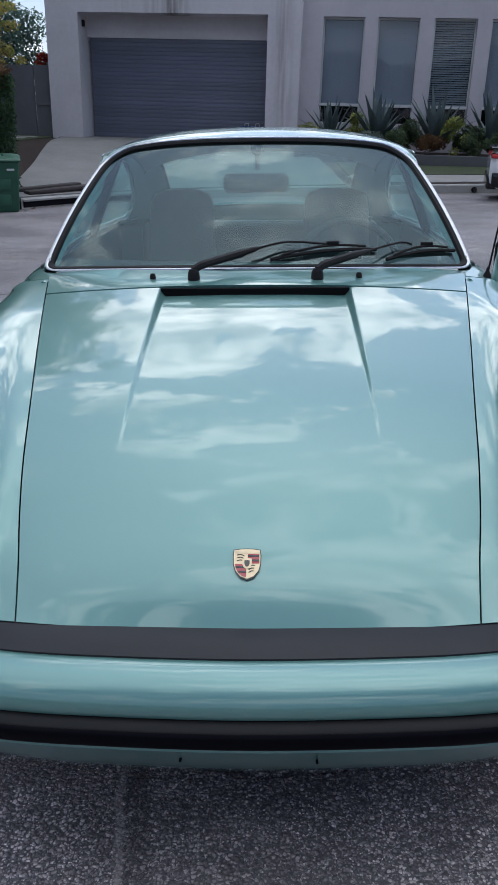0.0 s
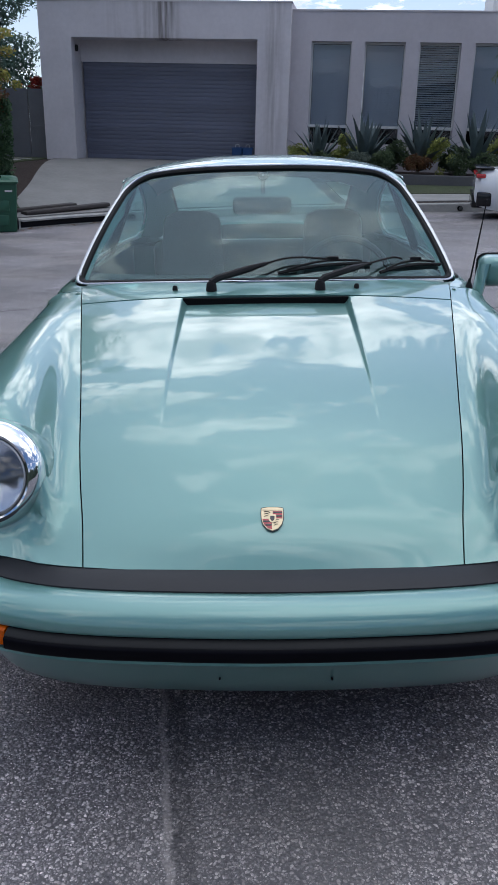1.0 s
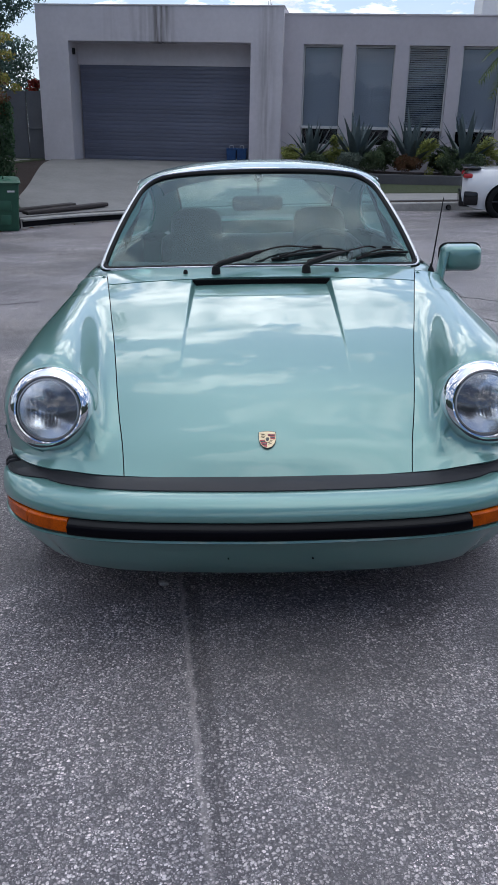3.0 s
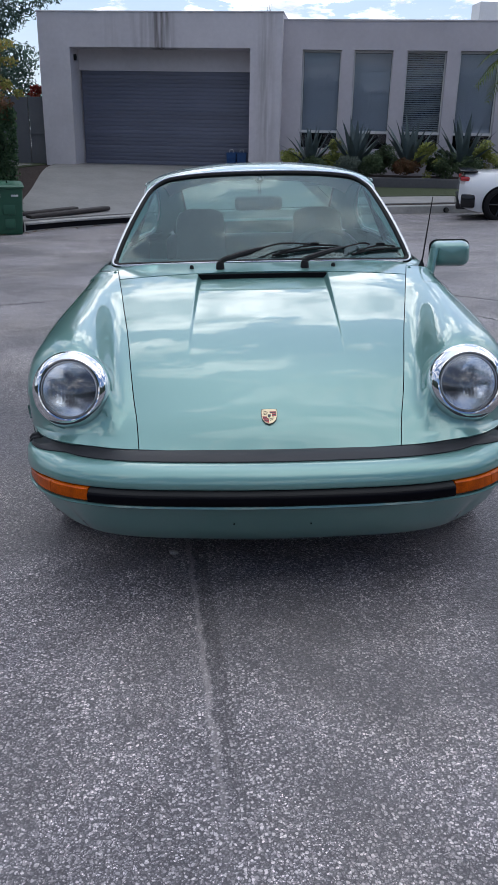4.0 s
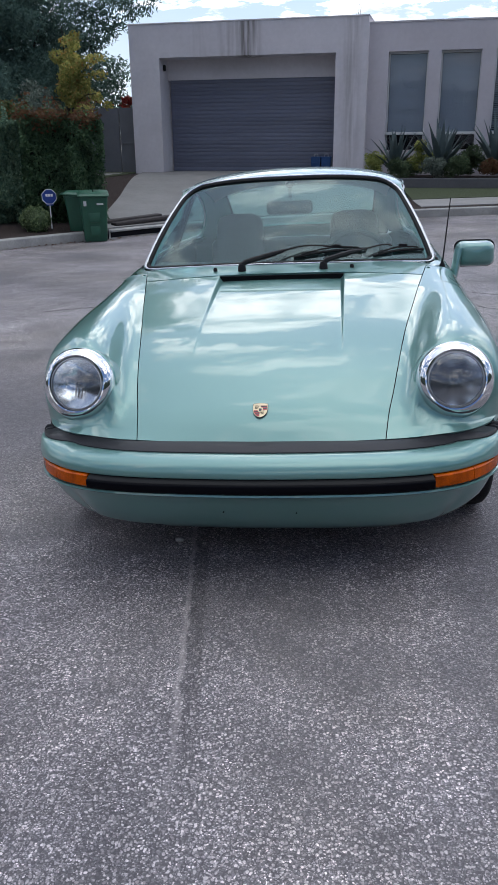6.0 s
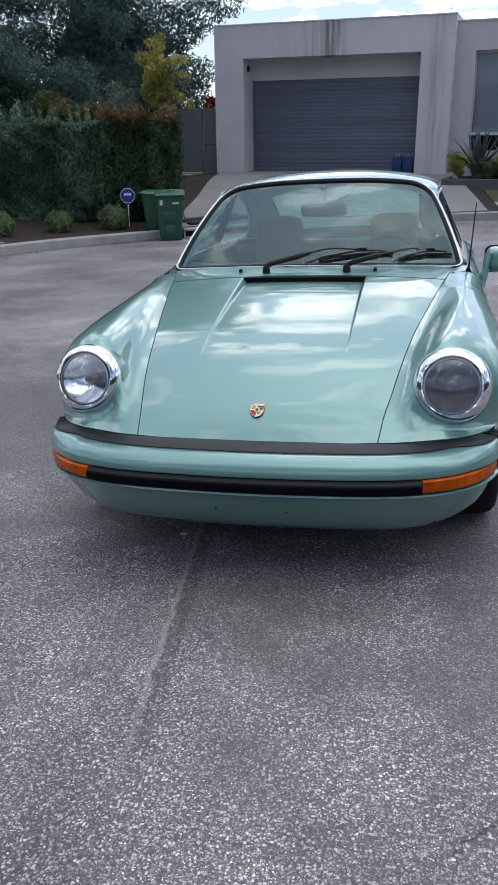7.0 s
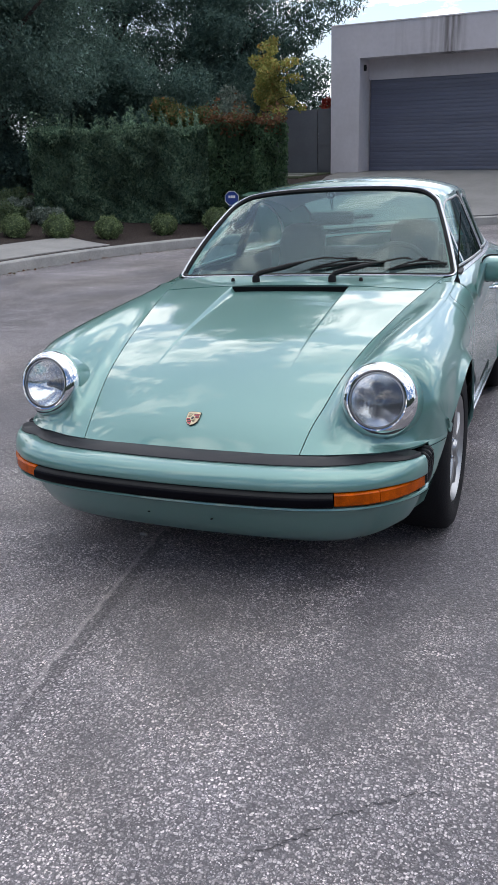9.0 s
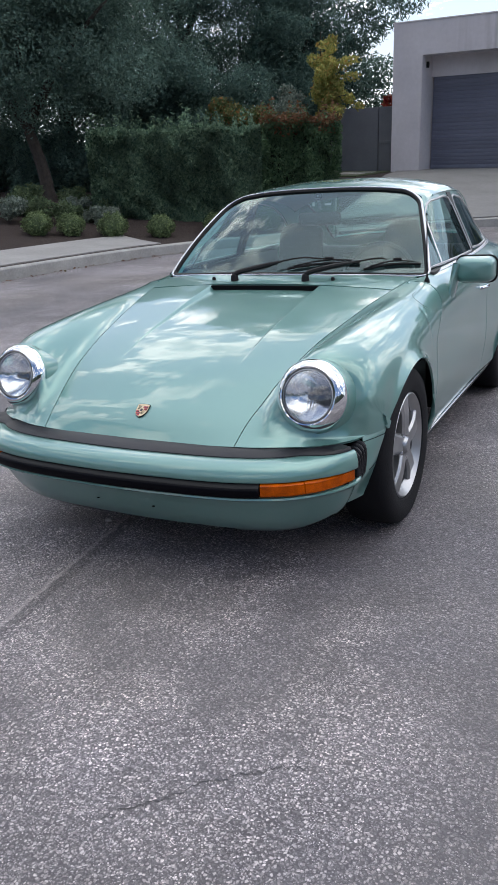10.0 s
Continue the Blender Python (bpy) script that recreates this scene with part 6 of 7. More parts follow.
# young yellowing tree
cl = clumps_in((-6.05, 20.6, 2.95), (0.52, 0.5, 1.25), 58, 0.2, 19, lo=0.1) + clumps_in((-5.6, 20.5, 2.25), (0.62, 0.4, 0.42), 12, 0.2, 20) + clumps_in((-6.1, 20.5, 1.95), (0.55, 0.4, 0.4), 10, 0.22, 25) + [(np.array((-5.35, 20.4, 3.25)), (0.28, 0.2, 0.12)), (np.array((-5.3, 20.4, 2.85)), (0.25, 0.2, 0.12))]
tree("young_tree", (-6.2, 20.6, 0.1), limbs((-6.2, 20.6, 0.1), (-6.2, 20.6, 1.7), [(-6.5, 20.6, 2.9), (-5.6, 20.5, 3.1), (-6.2, 20.5, 4.0), (-5.4, 20.4, 2.4)], 0.05), cl, 9500, 0.095, YELLOW, "young slender tree with yellow and orange leaves", 39)
cl = clumps_in((-8.1, 19.2, 2.0), (1.0, 0.5, 0.45), 12, 0.32, 23)
tree("orange_shrub", (-8.1, 19.2, 0.0), limbs((-8.1, 19.2, 0.0), (-8.1, 19.2, 1.0), [(-8.7, 19.2, 2.0), (-7.5, 19.2, 2.1)], 0.04), cl, 3400, 0.11, AUTUMN, "shrub with orange-brown autumn leaves", 40, category="shrub")
cl = clumps_in((-7.0, 19.9, 2.2), (0.7, 0.5, 0.6), 10, 0.3, 24)
tree("grey_shrub", (-7.0, 19.9, 0.0), limbs((-7.0, 19.9, 0.0), (-7.0, 19.9, 1.0), [(-7.4, 19.9, 2.3), (-6.6, 19.9, 2.5)], 0.04), cl, 3000, 0.10, GREY_LEAF, "airy grey-green shrub behind the hedge", 41, category="shrub")


def hedge_run(name, p0, p1, depth, z0, z1, n, size, leaf, seed, label, wobble=0.17, top=None):
    """A clipped hedge: a core painted near-black as its inner shade, and a skin of leaves."""
    p0, p1 = Vector((*p0, 0)), Vector((*p1, 0))
    d = (p1 - p0).normalized()
    s = Vector((-d.y, d.x, 0))
    L = (p1 - p0).length
    ob = empty(name, Matrix.Translation(p0), label, "hedge")
    # plain filler box; the hedge's inner shade is put into its colour
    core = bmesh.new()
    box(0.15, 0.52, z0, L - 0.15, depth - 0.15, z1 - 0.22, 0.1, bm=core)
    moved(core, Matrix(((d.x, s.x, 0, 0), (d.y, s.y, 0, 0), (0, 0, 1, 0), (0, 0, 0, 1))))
    part("filler_core", core, mat("hedge_inner_shade", (0.012, 0.015, 0.009), 0.95, 0.0, 0.4, 8.0, bump=0.8, bump_scale=30.0, bump_dist=0.03), ob, "near-black filler box for the shade inside the hedge")
    rng = np.random.default_rng(seed)

    def skin(n, which):
        a, b, c = rng.random(n) * L, rng.random(n) * depth, z0 + rng.random(n) * (z1 - z0)
        nor = np.zeros((n, 3))
        f = rng.random(n)
        face = np.where(f < 0.60, 0, np.where(f < 0.86, 1, np.where(f < 0.93, 2, 3))) if which is None else np.full(n, which)
        b = np.where(face == 0, rng.random(n) ** 2 * 0.22, b)
        c = np.where(face == 1, z1 - rng.random(n) ** 2 * 0.2, c)
        a = np.where(face == 2, rng.random(n) ** 2 * 0.2, np.where(face == 3, L - rng.random(n) ** 2 * 0.2, a))
        w = wobble * (np.sin(a * 2.1) * np.sin(c * 2.7 + 1) + np.sin(a * 5.3 + 2) * 0.5 + np.sin(a * 9.0 + c * 6.0 + np.sin(c * 5.0) * 1.5) * 0.3)
        # the face leans out towards the top; loose shoots stand over it
        b = b + (0.34 * np.clip((z1 - c) / (z1 - z0), 0, 1) ** 1.3 - w) * (face == 0)
        shoot = rng.random(n) ** 9 * 0.34 * np.clip(np.sin(a * 23.0 + np.sin(a * 7.0) * 2) + 0.5, 0, 1.5)
        c = c + (0.05 * np.sin(a * 3.1) + 0.05 * np.sin(a * 8.3 + b * 5) + shoot) * (face == 1) + rng.normal(0, 0.03, n)
        nor[:, 1] = np.where(face == 0, -1, 0)
        nor[:, 2] = np.where(face == 1, 1, 0.2)
        nor[:, 0] = np.where(face == 2, -1, np.where(face == 3, 1, 0))
        pts = np.stack([a * d.x + b * s.x, a * d.y + b * s.y, c], 1)
        nn = np.stack([nor[:, 0] * d.x + nor[:, 1] * s.x, nor[:, 0] * d.y + nor[:, 1] * s.y, nor[:, 2]], 1)
        return pts, nn
    pts, nn = skin(n, None)
    u, h = pts @ np.array((d.x, d.y, 0.0)), pts[:, 2]
    thin = np.sin(u * 3.7 + np.sin(h * 4.0)) * np.sin(h * 5.1 + u * 1.3) + 0.6 * np.sin(u * 9.1 + h * 2.0)
    keep = rng.random(n) < np.clip(1.2 + 0.4 * thin, 0.62, 1.0)
    pts, nn = pts[keep], nn[keep]
    o2 = new("foliage", leaves("foliage", pts, nn, size, leaf, seed + 1, slim=0.42, rise=1.1))
    o2.parent = ob
    o2["kind"] = "stuff"
    if top:
        pts, nn = skin(int(n * 0.34), 1)
        pts = pts - np.array((0, 0, 1)) * (rng.random(len(pts)) ** 2 * 0.22)[:, None] + np.array((0, 0, 0.08))
        o3 = new("top_growth", leaves("top_growth", pts + np.array((0, 0, 0.05)), nn, size, top, seed + 2))
        o3.parent = ob
        o3["kind"] = "stuff"
        o3["label"] = "russet top growth"
    return ob


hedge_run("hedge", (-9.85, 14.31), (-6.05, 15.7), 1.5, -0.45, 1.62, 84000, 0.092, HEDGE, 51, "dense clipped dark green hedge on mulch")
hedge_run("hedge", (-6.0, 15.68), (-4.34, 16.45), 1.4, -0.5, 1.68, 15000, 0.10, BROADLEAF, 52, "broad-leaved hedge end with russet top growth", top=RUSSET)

# clipped balls along the kerb
def ball(x, y, r, seed, label):
    z = ground_at(x, y)
    ob = empty("box_ball", Matrix.Translation((x, y, z)), label, "shrub", "clipped balls along the kerb")
    core = bmesh.new()
    bmesh.ops.create_icosphere(core, subdivisions=3, radius=r * 0.84)
    moved(core, Matrix.Translation((0, 0, r * 0.72)) @ Matrix.Diagonal((1, 1, 0.86, 1)))
    part("filler_core", core, SHRUB, ob)
    pts, nor = in_clumps([(np.array((0, 0, r * 0.72)), (r, r, r * 0.86))], 2600, seed, 0.16)
    o2 = new("foliage", leaves("foliage", pts, nor, 0.045, BALL_LEAF, seed))
    o2.parent = ob
    o2["kind"] = "stuff"


BALL_LEAF = leaf_mat("ball_leaves", (0.060, 0.098, 0.042), (0.25, 0.32, 0.16))
for k, (x, y, r) in enumerate(((-9.75, 12.0, 0.30), (-9.2, 12.45, 0.29), (-8.45, 12.95, 0.31), (-7.52, 13.42, 0.29), (-6.66, 14.42, 0.28), (-5.68, 15.2, 0.33))):
    ball(x, y, r, 60 + k, "small clipped green ball shrub on dark mulch")
for k, (x, y, r, lf) in enumerate(((-11.3, 13.6, 0.5, SHRUB), (-11.9, 14.4, 0.55, SHRUB), (-10.3, 14.2, 0.40, GREY_LEAF), (-9.6, 13.9, 0.34, GREY_LEAF), (-12.6, 13.2, 0.55, SHRUB), (-10.9, 15.0, 0.5, SHRUB), (-9.9, 13.3, 0.42, SHRUB), (-10.6, 13.2, 0.48, SHRUB), (-9.2, 13.9, 0.36, GREY_LEAF), (-11.0, 12.7, 0.5, GREY_LEAF), (-10.0, 14.7, 0.45, SHRUB), (-11.8, 12.6, 0.5, SHRUB))):
    z = ground_at(x, y)
    pts, nor = in_clumps(clumps_in((0, 0, r * 0.6), (r * 0.8, r * 0.7, r * 0.45), 9, r * 0.42, 80 + k), 1800, 90 + k)
    ob = new("low_shrub", leaves("low_shrub", pts, nor, 0.075, lf, 95 + k))
    ob.matrix_world = Matrix.Translation((x, y, z))
    tagged(ob, "loose low grey-green shrub in the bed" if lf is GREY_LEAF else "loose low dark green shrub in the bed", "shrub")

# planter in front of the wing
PLANTER = mat("dark_planter_wall", (0.085, 0.085, 0.092), 0.8, 0.0, 0.2, 2.0, bump=0.3)
# planter and bed also run on unseen past u = 18, added with the wing
rows = thing("planter_wall", moved(box(7.0, -2.12, -0.75, 36.0, -1.95, 0.10, 0.01), HOUSE), PLANTER, "low dark grey retaining wall of a planting bed", "wall", kind="structure", smooth=False)
thing("planter_wall", moved(box(6.83, -2.12, -0.75, 7.0, 0.38, 0.10, 0.01), HOUSE), PLANTER, "low dark grey retaining wall of a planting bed", "wall", kind="structure", smooth=False)
thing("planting_bed", moved(box(7.0, -1.95, -0.7, 36.0, 0.4, 0.05), HOUSE), SOIL, "mulched planting bed before the windows", "ground", kind="structure", smooth=False)


def agave(u, v, h, seed):
    rng = random.Random(seed)
    m = HOUSE @ Matrix.Translation((u, v, 0.04))
    ob = empty("agave", m, "large blue-green agave with stiff pointed leaves", "plant", "agaves in the bed")
    for k in range(26):
        a = 2.399 * k + rng.uniform(-0.2, 0.2)
        lean = lerp(0.12, 1.1, (k / 25)) * rng.uniform(0.85, 1.1)
        L = h * rng.uniform(0.85, 1.1) * lerp(1.0, 0.8, k / 25)
        rows = []
        for i in range(8):
            t = i / 7
            r = L * t
            th = lean * (0.75 + 0.35 * t)
            c = Vector((math.sin(th) * r * math.cos(a), math.sin(th) * r * math.sin(a), 0.12 + math.cos(th) * r))
            w = h * 0.062 * (math.sin(math.pi * min(1, 0.22 + 0.78 * t)) if t < 1 else 0) + 0.002
            s = Vector((-math.sin(a), math.cos(a), 0))
            up = Vector((-math.cos(a), -math.sin(a), 0.3))
            rows.append([c - s * w, c - s * w * 0.5 - up * w * 0.25, c - up * w * 0.38, c + s * w * 0.5 - up * w * 0.25, c + s * w])
        part("leaf", grid(rows), AGAVE, ob)


for k, (u, v, h) in enumerate(((7.75, -0.9, 1.45), (9.1, -0.95, 1.65), (10.75, -0.95, 1.7), (12.3, -1.0, 1.75), (14.0, -1.0, 1.6))):
    agave(u, v, h, 200 + k)


def bed_shrub(u, v, r, h, leaf, label, seed, size=0.07, n=2200, name="bed_shrub"):
    m = HOUSE @ Matrix.Translation((u, v, 0.04))
    cl = clumps_in((0, 0, h * 0.55), (r * 0.75, r * 0.6, h * 0.42), 12, r * 0.36, seed)
    pts, nor = in_clumps(cl, n, seed)
    ob = new(name, leaves(name, pts, nor, size, leaf, seed + 1))
    ob.matrix_world = m
    tagged(ob, label, "shrub")


for k, (u, v, r, h, lf, lb) in enumerate((
        (7.15, -1.3, 0.42, 0.85, LIME, "lime-yellow shrub in a planting bed"), (8.55, -1.0, 0.50, 1.05, LIME, "lime-yellow shrub in a planting bed"),
        (9.95, -1.1, 0.55, 0.95, SHRUB, "rounded green shrub in a planting bed"), (11.25, -1.4, 0.55, 1.05, LIME, "lime-yellow shrub in a planting bed"), (12.9, -1.3, 0.55, 1.0, LIME, "lime-yellow shrub in a planting bed"),
        (7.9, -1.55, 0.45, 0.6, SHRUB, "low green shrub in a planting bed"), (8.9, -1.6, 0.5, 0.62, GREY_LEAF, "low grey-green shrub in a planting bed"), (9.5, -1.6, 0.5, 0.7, SHRUB, "low green shrub in a planting bed"),
        (10.5, -1.65, 0.5, 0.55, RUSSET, "low russet shrub in a planting bed"), (11.8, -1.6, 0.5, 0.7, SHRUB, "low green shrub in a planting bed"), (12.5, -1.65, 0.5, 0.65, SHRUB, "low green shrub in a planting bed"), (13.6, -1.6, 0.5, 0.65, SHRUB, "low green shrub in a planting bed"),
        (10.0, -0.3, 0.5, 0.8, SHRUB, "low green shrub in a planting bed"), (8.3, -0.3, 0.5, 0.7, SHRUB, "low green shrub in a planting bed"), (11.6, -0.3, 0.5, 0.8, SHRUB, "low green shrub in a planting bed"))):
    bed_shrub(u, v, r, h, lf, lb, 300 + k * 3)

# ======================= strips along the kerb =======================
def strip(name, i0, i1, d0, d1, lift, material, label, category):
    rows = []
    for i in range(i0, i1):
        p, n = kerb_frame(i)
        row = []
        for j in range(5):
            d = lerp(d0, d1, j / 4)
            q = p + n * d
            row.append(Vector((q.x, q.y, ground_at(q.x, q.y) + lift)))
        rows.append(row)
    return thing(name, thicken(grid(rows), 0.05, core=(0, 15, -60)), material, label, category, kind="structure")


i_left = min(range(140), key=lambda j: (KL[j] - Vector((-6.5, 12.75, 0))).length)
i_r0 = min(range(140), key=lambda j: (KL[j] - Vector((3.3, 18.7, 0))).length)
strip("pavement", 4, i_left, 0.30, 1.75, 0.02, CONCRETE, "pale concrete pavement", "pavement")
strip("pavement", i_r0, 136, 0.55, 1.85, 0.02, CONCRETE, "pale concrete pavement", "pavement")
strip("grass_strip", i_r0, 136, 1.87, 3.6, 0.03, GRASS, "narrow strip of lawn below the planter", "grass")

# garden wall beside the garage, with a gate leaf
FENCE = mat("grey_fence_paint", (0.13, 0.135, 0.15), 0.75, 0.0, 0.12, 2.0, bump=0.2)
fence = empty("garden_wall", HOUSE @ Matrix.Translation((-1.0, 0.35, 0)), "tall plain grey garden wall beside the garage", "wall")
for k in range(4):
    part("wall_panel", box(-0.62 - 1.25 * k - 1.24 * (1 if k else 0) * 0, 0, -0.3, -0.02 - 1.25 * k if k == 0 else -0.64 - 1.25 * (k - 1), 0.1, 2.2, 0.006), FENCE, fence, smooth=False) if k == 0 else part("wall_panel", box(-0.64 - 1.6 * k, -0.01, -0.3, -0.66 - 1.6 * (k - 1), 0.1, 2.2, 0.006), FENCE, fence, smooth=False)
part("gate_rail", box(-0.62, -0.03, 1.05, -0.02, 0.0, 1.12, 0.004), FENCE, fence, smooth=False)
thing("garden_wall", moved(box(-20, 0, -0.5, -9.5, 0.2, 0.8, 0.01), Matrix.Translation((-1.5, 19.2, 0))), FENCE, "low grey garden wall behind the oak", "wall", smooth=False)

# ======================= loose things =======================
def wheelie_bin(m, label):
    ob = empty("wheelie_bin", m, label, "bin", "bins at the kerb")
    rows = []
    for z, w, d in ((0.02, 0.225, 0.24), (0.06, 0.24, 0.26), (0.5, 0.265, 0.30), (0.92, 0.295, 0.345), (0.93, 0.31, 0.36), (0.965, 0.31, 0.36)):
        rows.append([(a * w, b * d, z) for a, b in rounded(-1, 1, -1, 1, (0.14, 0.14, 0.14, 0.14), 4)])
    bm = grid(rows, closed=True)
    bm.faces.new([bm.verts.new(q) for q in rows[0]])
    part("body", bm, BIN, ob)
    rows = []
    for z, w, d in ((0.962, 0.325, 0.375), (0.985, 0.327, 0.378), (1.02, 0.29, 0.34), (1.035, 0.18, 0.22), (1.038, 0.01, 0.01)):
        rows.append([(a * w, b * d, z + 0.02 * b) for a, b in rounded(-1, 1, -1, 1, (0.12, 0.12, 0.12, 0.12), 4)])
    part("lid", grid(rows, closed=True), BIN, ob)
    part("recess_panel", box(-0.12, -0.318, 0.42, 0.12, -0.285, 0.62, 0.01), BIN, ob)
    part("recess_panel", box(-0.10, -0.295, 0.14, 0.10, -0.262, 0.34, 0.01), BIN, ob)
    part("grab_bar", tube([(-0.24, 0.36, 0.99), (-0.24, 0.42, 1.0), (0.24, 0.42, 1.0), (0.24, 0.36, 0.99)], 0.014, 6), BIN, ob)
    for s in (-1, 1):
        part("bin_wheel", moved(lathe([(0.02, -0.03), (0.10, -0.03), (0.115, -0.015), (0.115, 0.015), (0.10, 0.03), (0.02, 0.03)], 20, "x"), Matrix.Translation((s * 0.25, 0.24, 0.115))), TYRE, ob)
    for x0, z0, x1, z1 in ((0.06, 0.78, 0.2, 0.815), (-0.21, 0.76, -0.15, 0.86)):
        part("print_mark", box(x0, -0.342, z0, x1, -0.325, z1), WINFRAME, ob, "pale printed mark")
    return ob


def on_road(x, y, rz):
    return Matrix.Translation((x, y, road_z(x, y) + 0.004)) @ Matrix.Rotation(radians(rz), 4, "Z")


wheelie_bin(on_road(-4.33, 15.05, 14), "dark green plastic wheelie bin standing at the kerb")
wheelie_bin(on_road(-4.72, 15.55, 100), "dark green plastic wheelie bin turned sideways at the kerb")

# boards lying at the driveway's edge
BOARD = mat("weathered_dark_timber", (0.038, 0.032, 0.032), 0.85, 0.0, 0.3, 6.0, bump=0.5, bump_scale=30.0, stretch=(0.15, 1, 1))
i_d0 = min(range(140), key=lambda j: (KL[j] - Vector((-4.2, 15.4, 0))).length)
i_d1 = min(range(140), key=lambda j: (KL[j] - Vector((-1.9, 17.4, 0))).length)
inlet = empty("storm_drain", Matrix.Identity(4), "long dark storm drain inlet under the kerb lip", "drain", kind="structure")
rows, lip = [], []
for i in range(i_d0, i_d1 + 1):
    p, n = kerb_frame(i)
    z = road_z(p.x, p.y)
    rows.append([p + n * d + Vector((0, 0, z + h)) for d, h in ((-0.008, 0.012), (-0.010, 0.155), (0.004, 0.16))])
    lip.append([p + n * d + Vector((0, 0, z + h)) for d, h in ((0.02, 0.15), (-0.05, 0.15), (-0.055, 0.165), (-0.05, 0.188), (-0.03, 0.20), (0.17, 0.205))])
# nothing is cut out: a black sheet on the kerb face is the inlet's shade
part("inlet_shade_sheet", grid(rows), DARK, inlet, "black sheet for the shade in the opening")
part("inlet_lip", grid(lip), KERB, inlet, "pale concrete lip")
for i, d, L in ((i_d0 + 2, 0.30, 2.3), (i_d0 + 2, 0.62, 1.6)):
    p, n = kerb_frame(i)
    q = p + n * d
    thing("timber_board", box(-0.5, -0.11, 0, L - 0.5, 0.11, 0.085, 0.03), BOARD, "weathered dark timber beam lying at the driveway edge", "timber", Matrix.Translation((q.x, q.y, road_z(p.x, p.y) + 0.222 + 0.08 * d)) @ Matrix.Rotation(math.atan2(-n.x, n.y) , 4, "Z") @ Matrix.Rotation(radians(-1.5), 4, "Y"), "beams by the driveway")
# fallen leaves in the gutter
rng = np.random.default_rng(77)
pts = []
for _ in range(420):
    i = int(rng.integers(i_d0 - 45, i_d1))
    p, n = kerb_frame(i)
    q = p + n * float(-abs(rng.normal(0.02, 0.13)) - 0.01) + (KL[i + 1] - KL[i]) * float(rng.random())
    pts.append((q.x, q.y, road_z(q.x, q.y) + 0.012 + 0.04 * max(0.0, 0.3 + (q - p).dot(n)) * 0.5))
litter = new("fallen_leaves", leaves("fallen_leaves", np.array(pts), np.tile((0.0, 0.0, 1.0), (len(pts), 1)), 0.055, RUSSET, 78, 0.4, 0.7))
tagged(litter, "dry brown leaves lying along the kerb", "leaves", kind="stuff")
# lawn corner beside the garage, with stepping slabs
thing("lawn_corner", moved(box(-3.2, -2.6, 0.05, -1.03, 0.33, 0.15, 0.01), HOUSE), GRASS, "small lawn corner beside the garage", "grass", kind="structure", smooth=False)
for k in range(2):
    thing("stepping_slab", moved(box(-2.4, -0.9 - 0.9 * k, 0.14, -1.3, -0.5 - 0.9 * k, 0.165, 0.008), HOUSE), CONCRETE, "pale concrete stepping slab in the grass", "slab", group="stepping slabs", smooth=False)

# alarm-company stake sign, plain blue octagon
BLUE = mat("blue_enamel", (0.01, 0.045, 0.25), 0.4, 0.0, 0.08, 10.0)
WHITE = mat("white_paint", (0.78, 0.78, 0.78), 0.5, 0.0, 0.04, 10.0)
sg = empty("yard_sign", Matrix.Translation((-5.46, 15.62, ground_at(-5.46, 15.62) - 0.03)) @ Matrix.Rotation(radians(12), 4, "Z"), "small blue octagonal yard sign on a stake", "sign")
part("stake", box(-0.012, -0.006, -0.05, 0.012, 0.006, 0.60), WHITE, sg, smooth=False)
bm = bmesh.new()
o8 = [(0.165 * math.cos(radians(22.5 + 45 * k)), 0.165 * math.sin(radians(22.5 + 45 * k))) for k in range(8)]
prism(o8, -0.006, 0.006, bm=bm)
part("sign_plate", moved(bm, Matrix.Translation((0, -0.012, 0.715)) @ Matrix.Rotation(radians(90), 4, "X")), BLUE, sg, smooth=False)
bm = bmesh.new()
for k in range(8):
    a, b = o8[k], o8[(k + 1) % 8]
    tube([(a[0], -0.02, 0.715 + a[1]), (b[0], -0.02, 0.715 + b[1])], 0.006, 5, bm=bm)
part("sign_border", bm, WHITE, sg)
for x0, x1 in ((-0.075, -0.03), (-0.02, 0.025), (0.035, 0.08)):
    part("plain_bar", box(x0, -0.024, 0.72, x1, -0.016, 0.775), WHITE, sg, smooth=False)
part("lower_plate", box(-0.08, -0.02, 0.53, 0.08, -0.008, 0.575), BLUE, sg, smooth=False)

# blue plastic crates beside the garage door
CRATE = mat("blue_plastic", (0.010, 0.055, 0.17), 0.4, 0.0, 0.2, 6.0, bump=0.1)
CRATE_LID = mat("pale_plastic", (0.42, 0.43, 0.45), 0.5, 0.0, 0.1, 6.0)
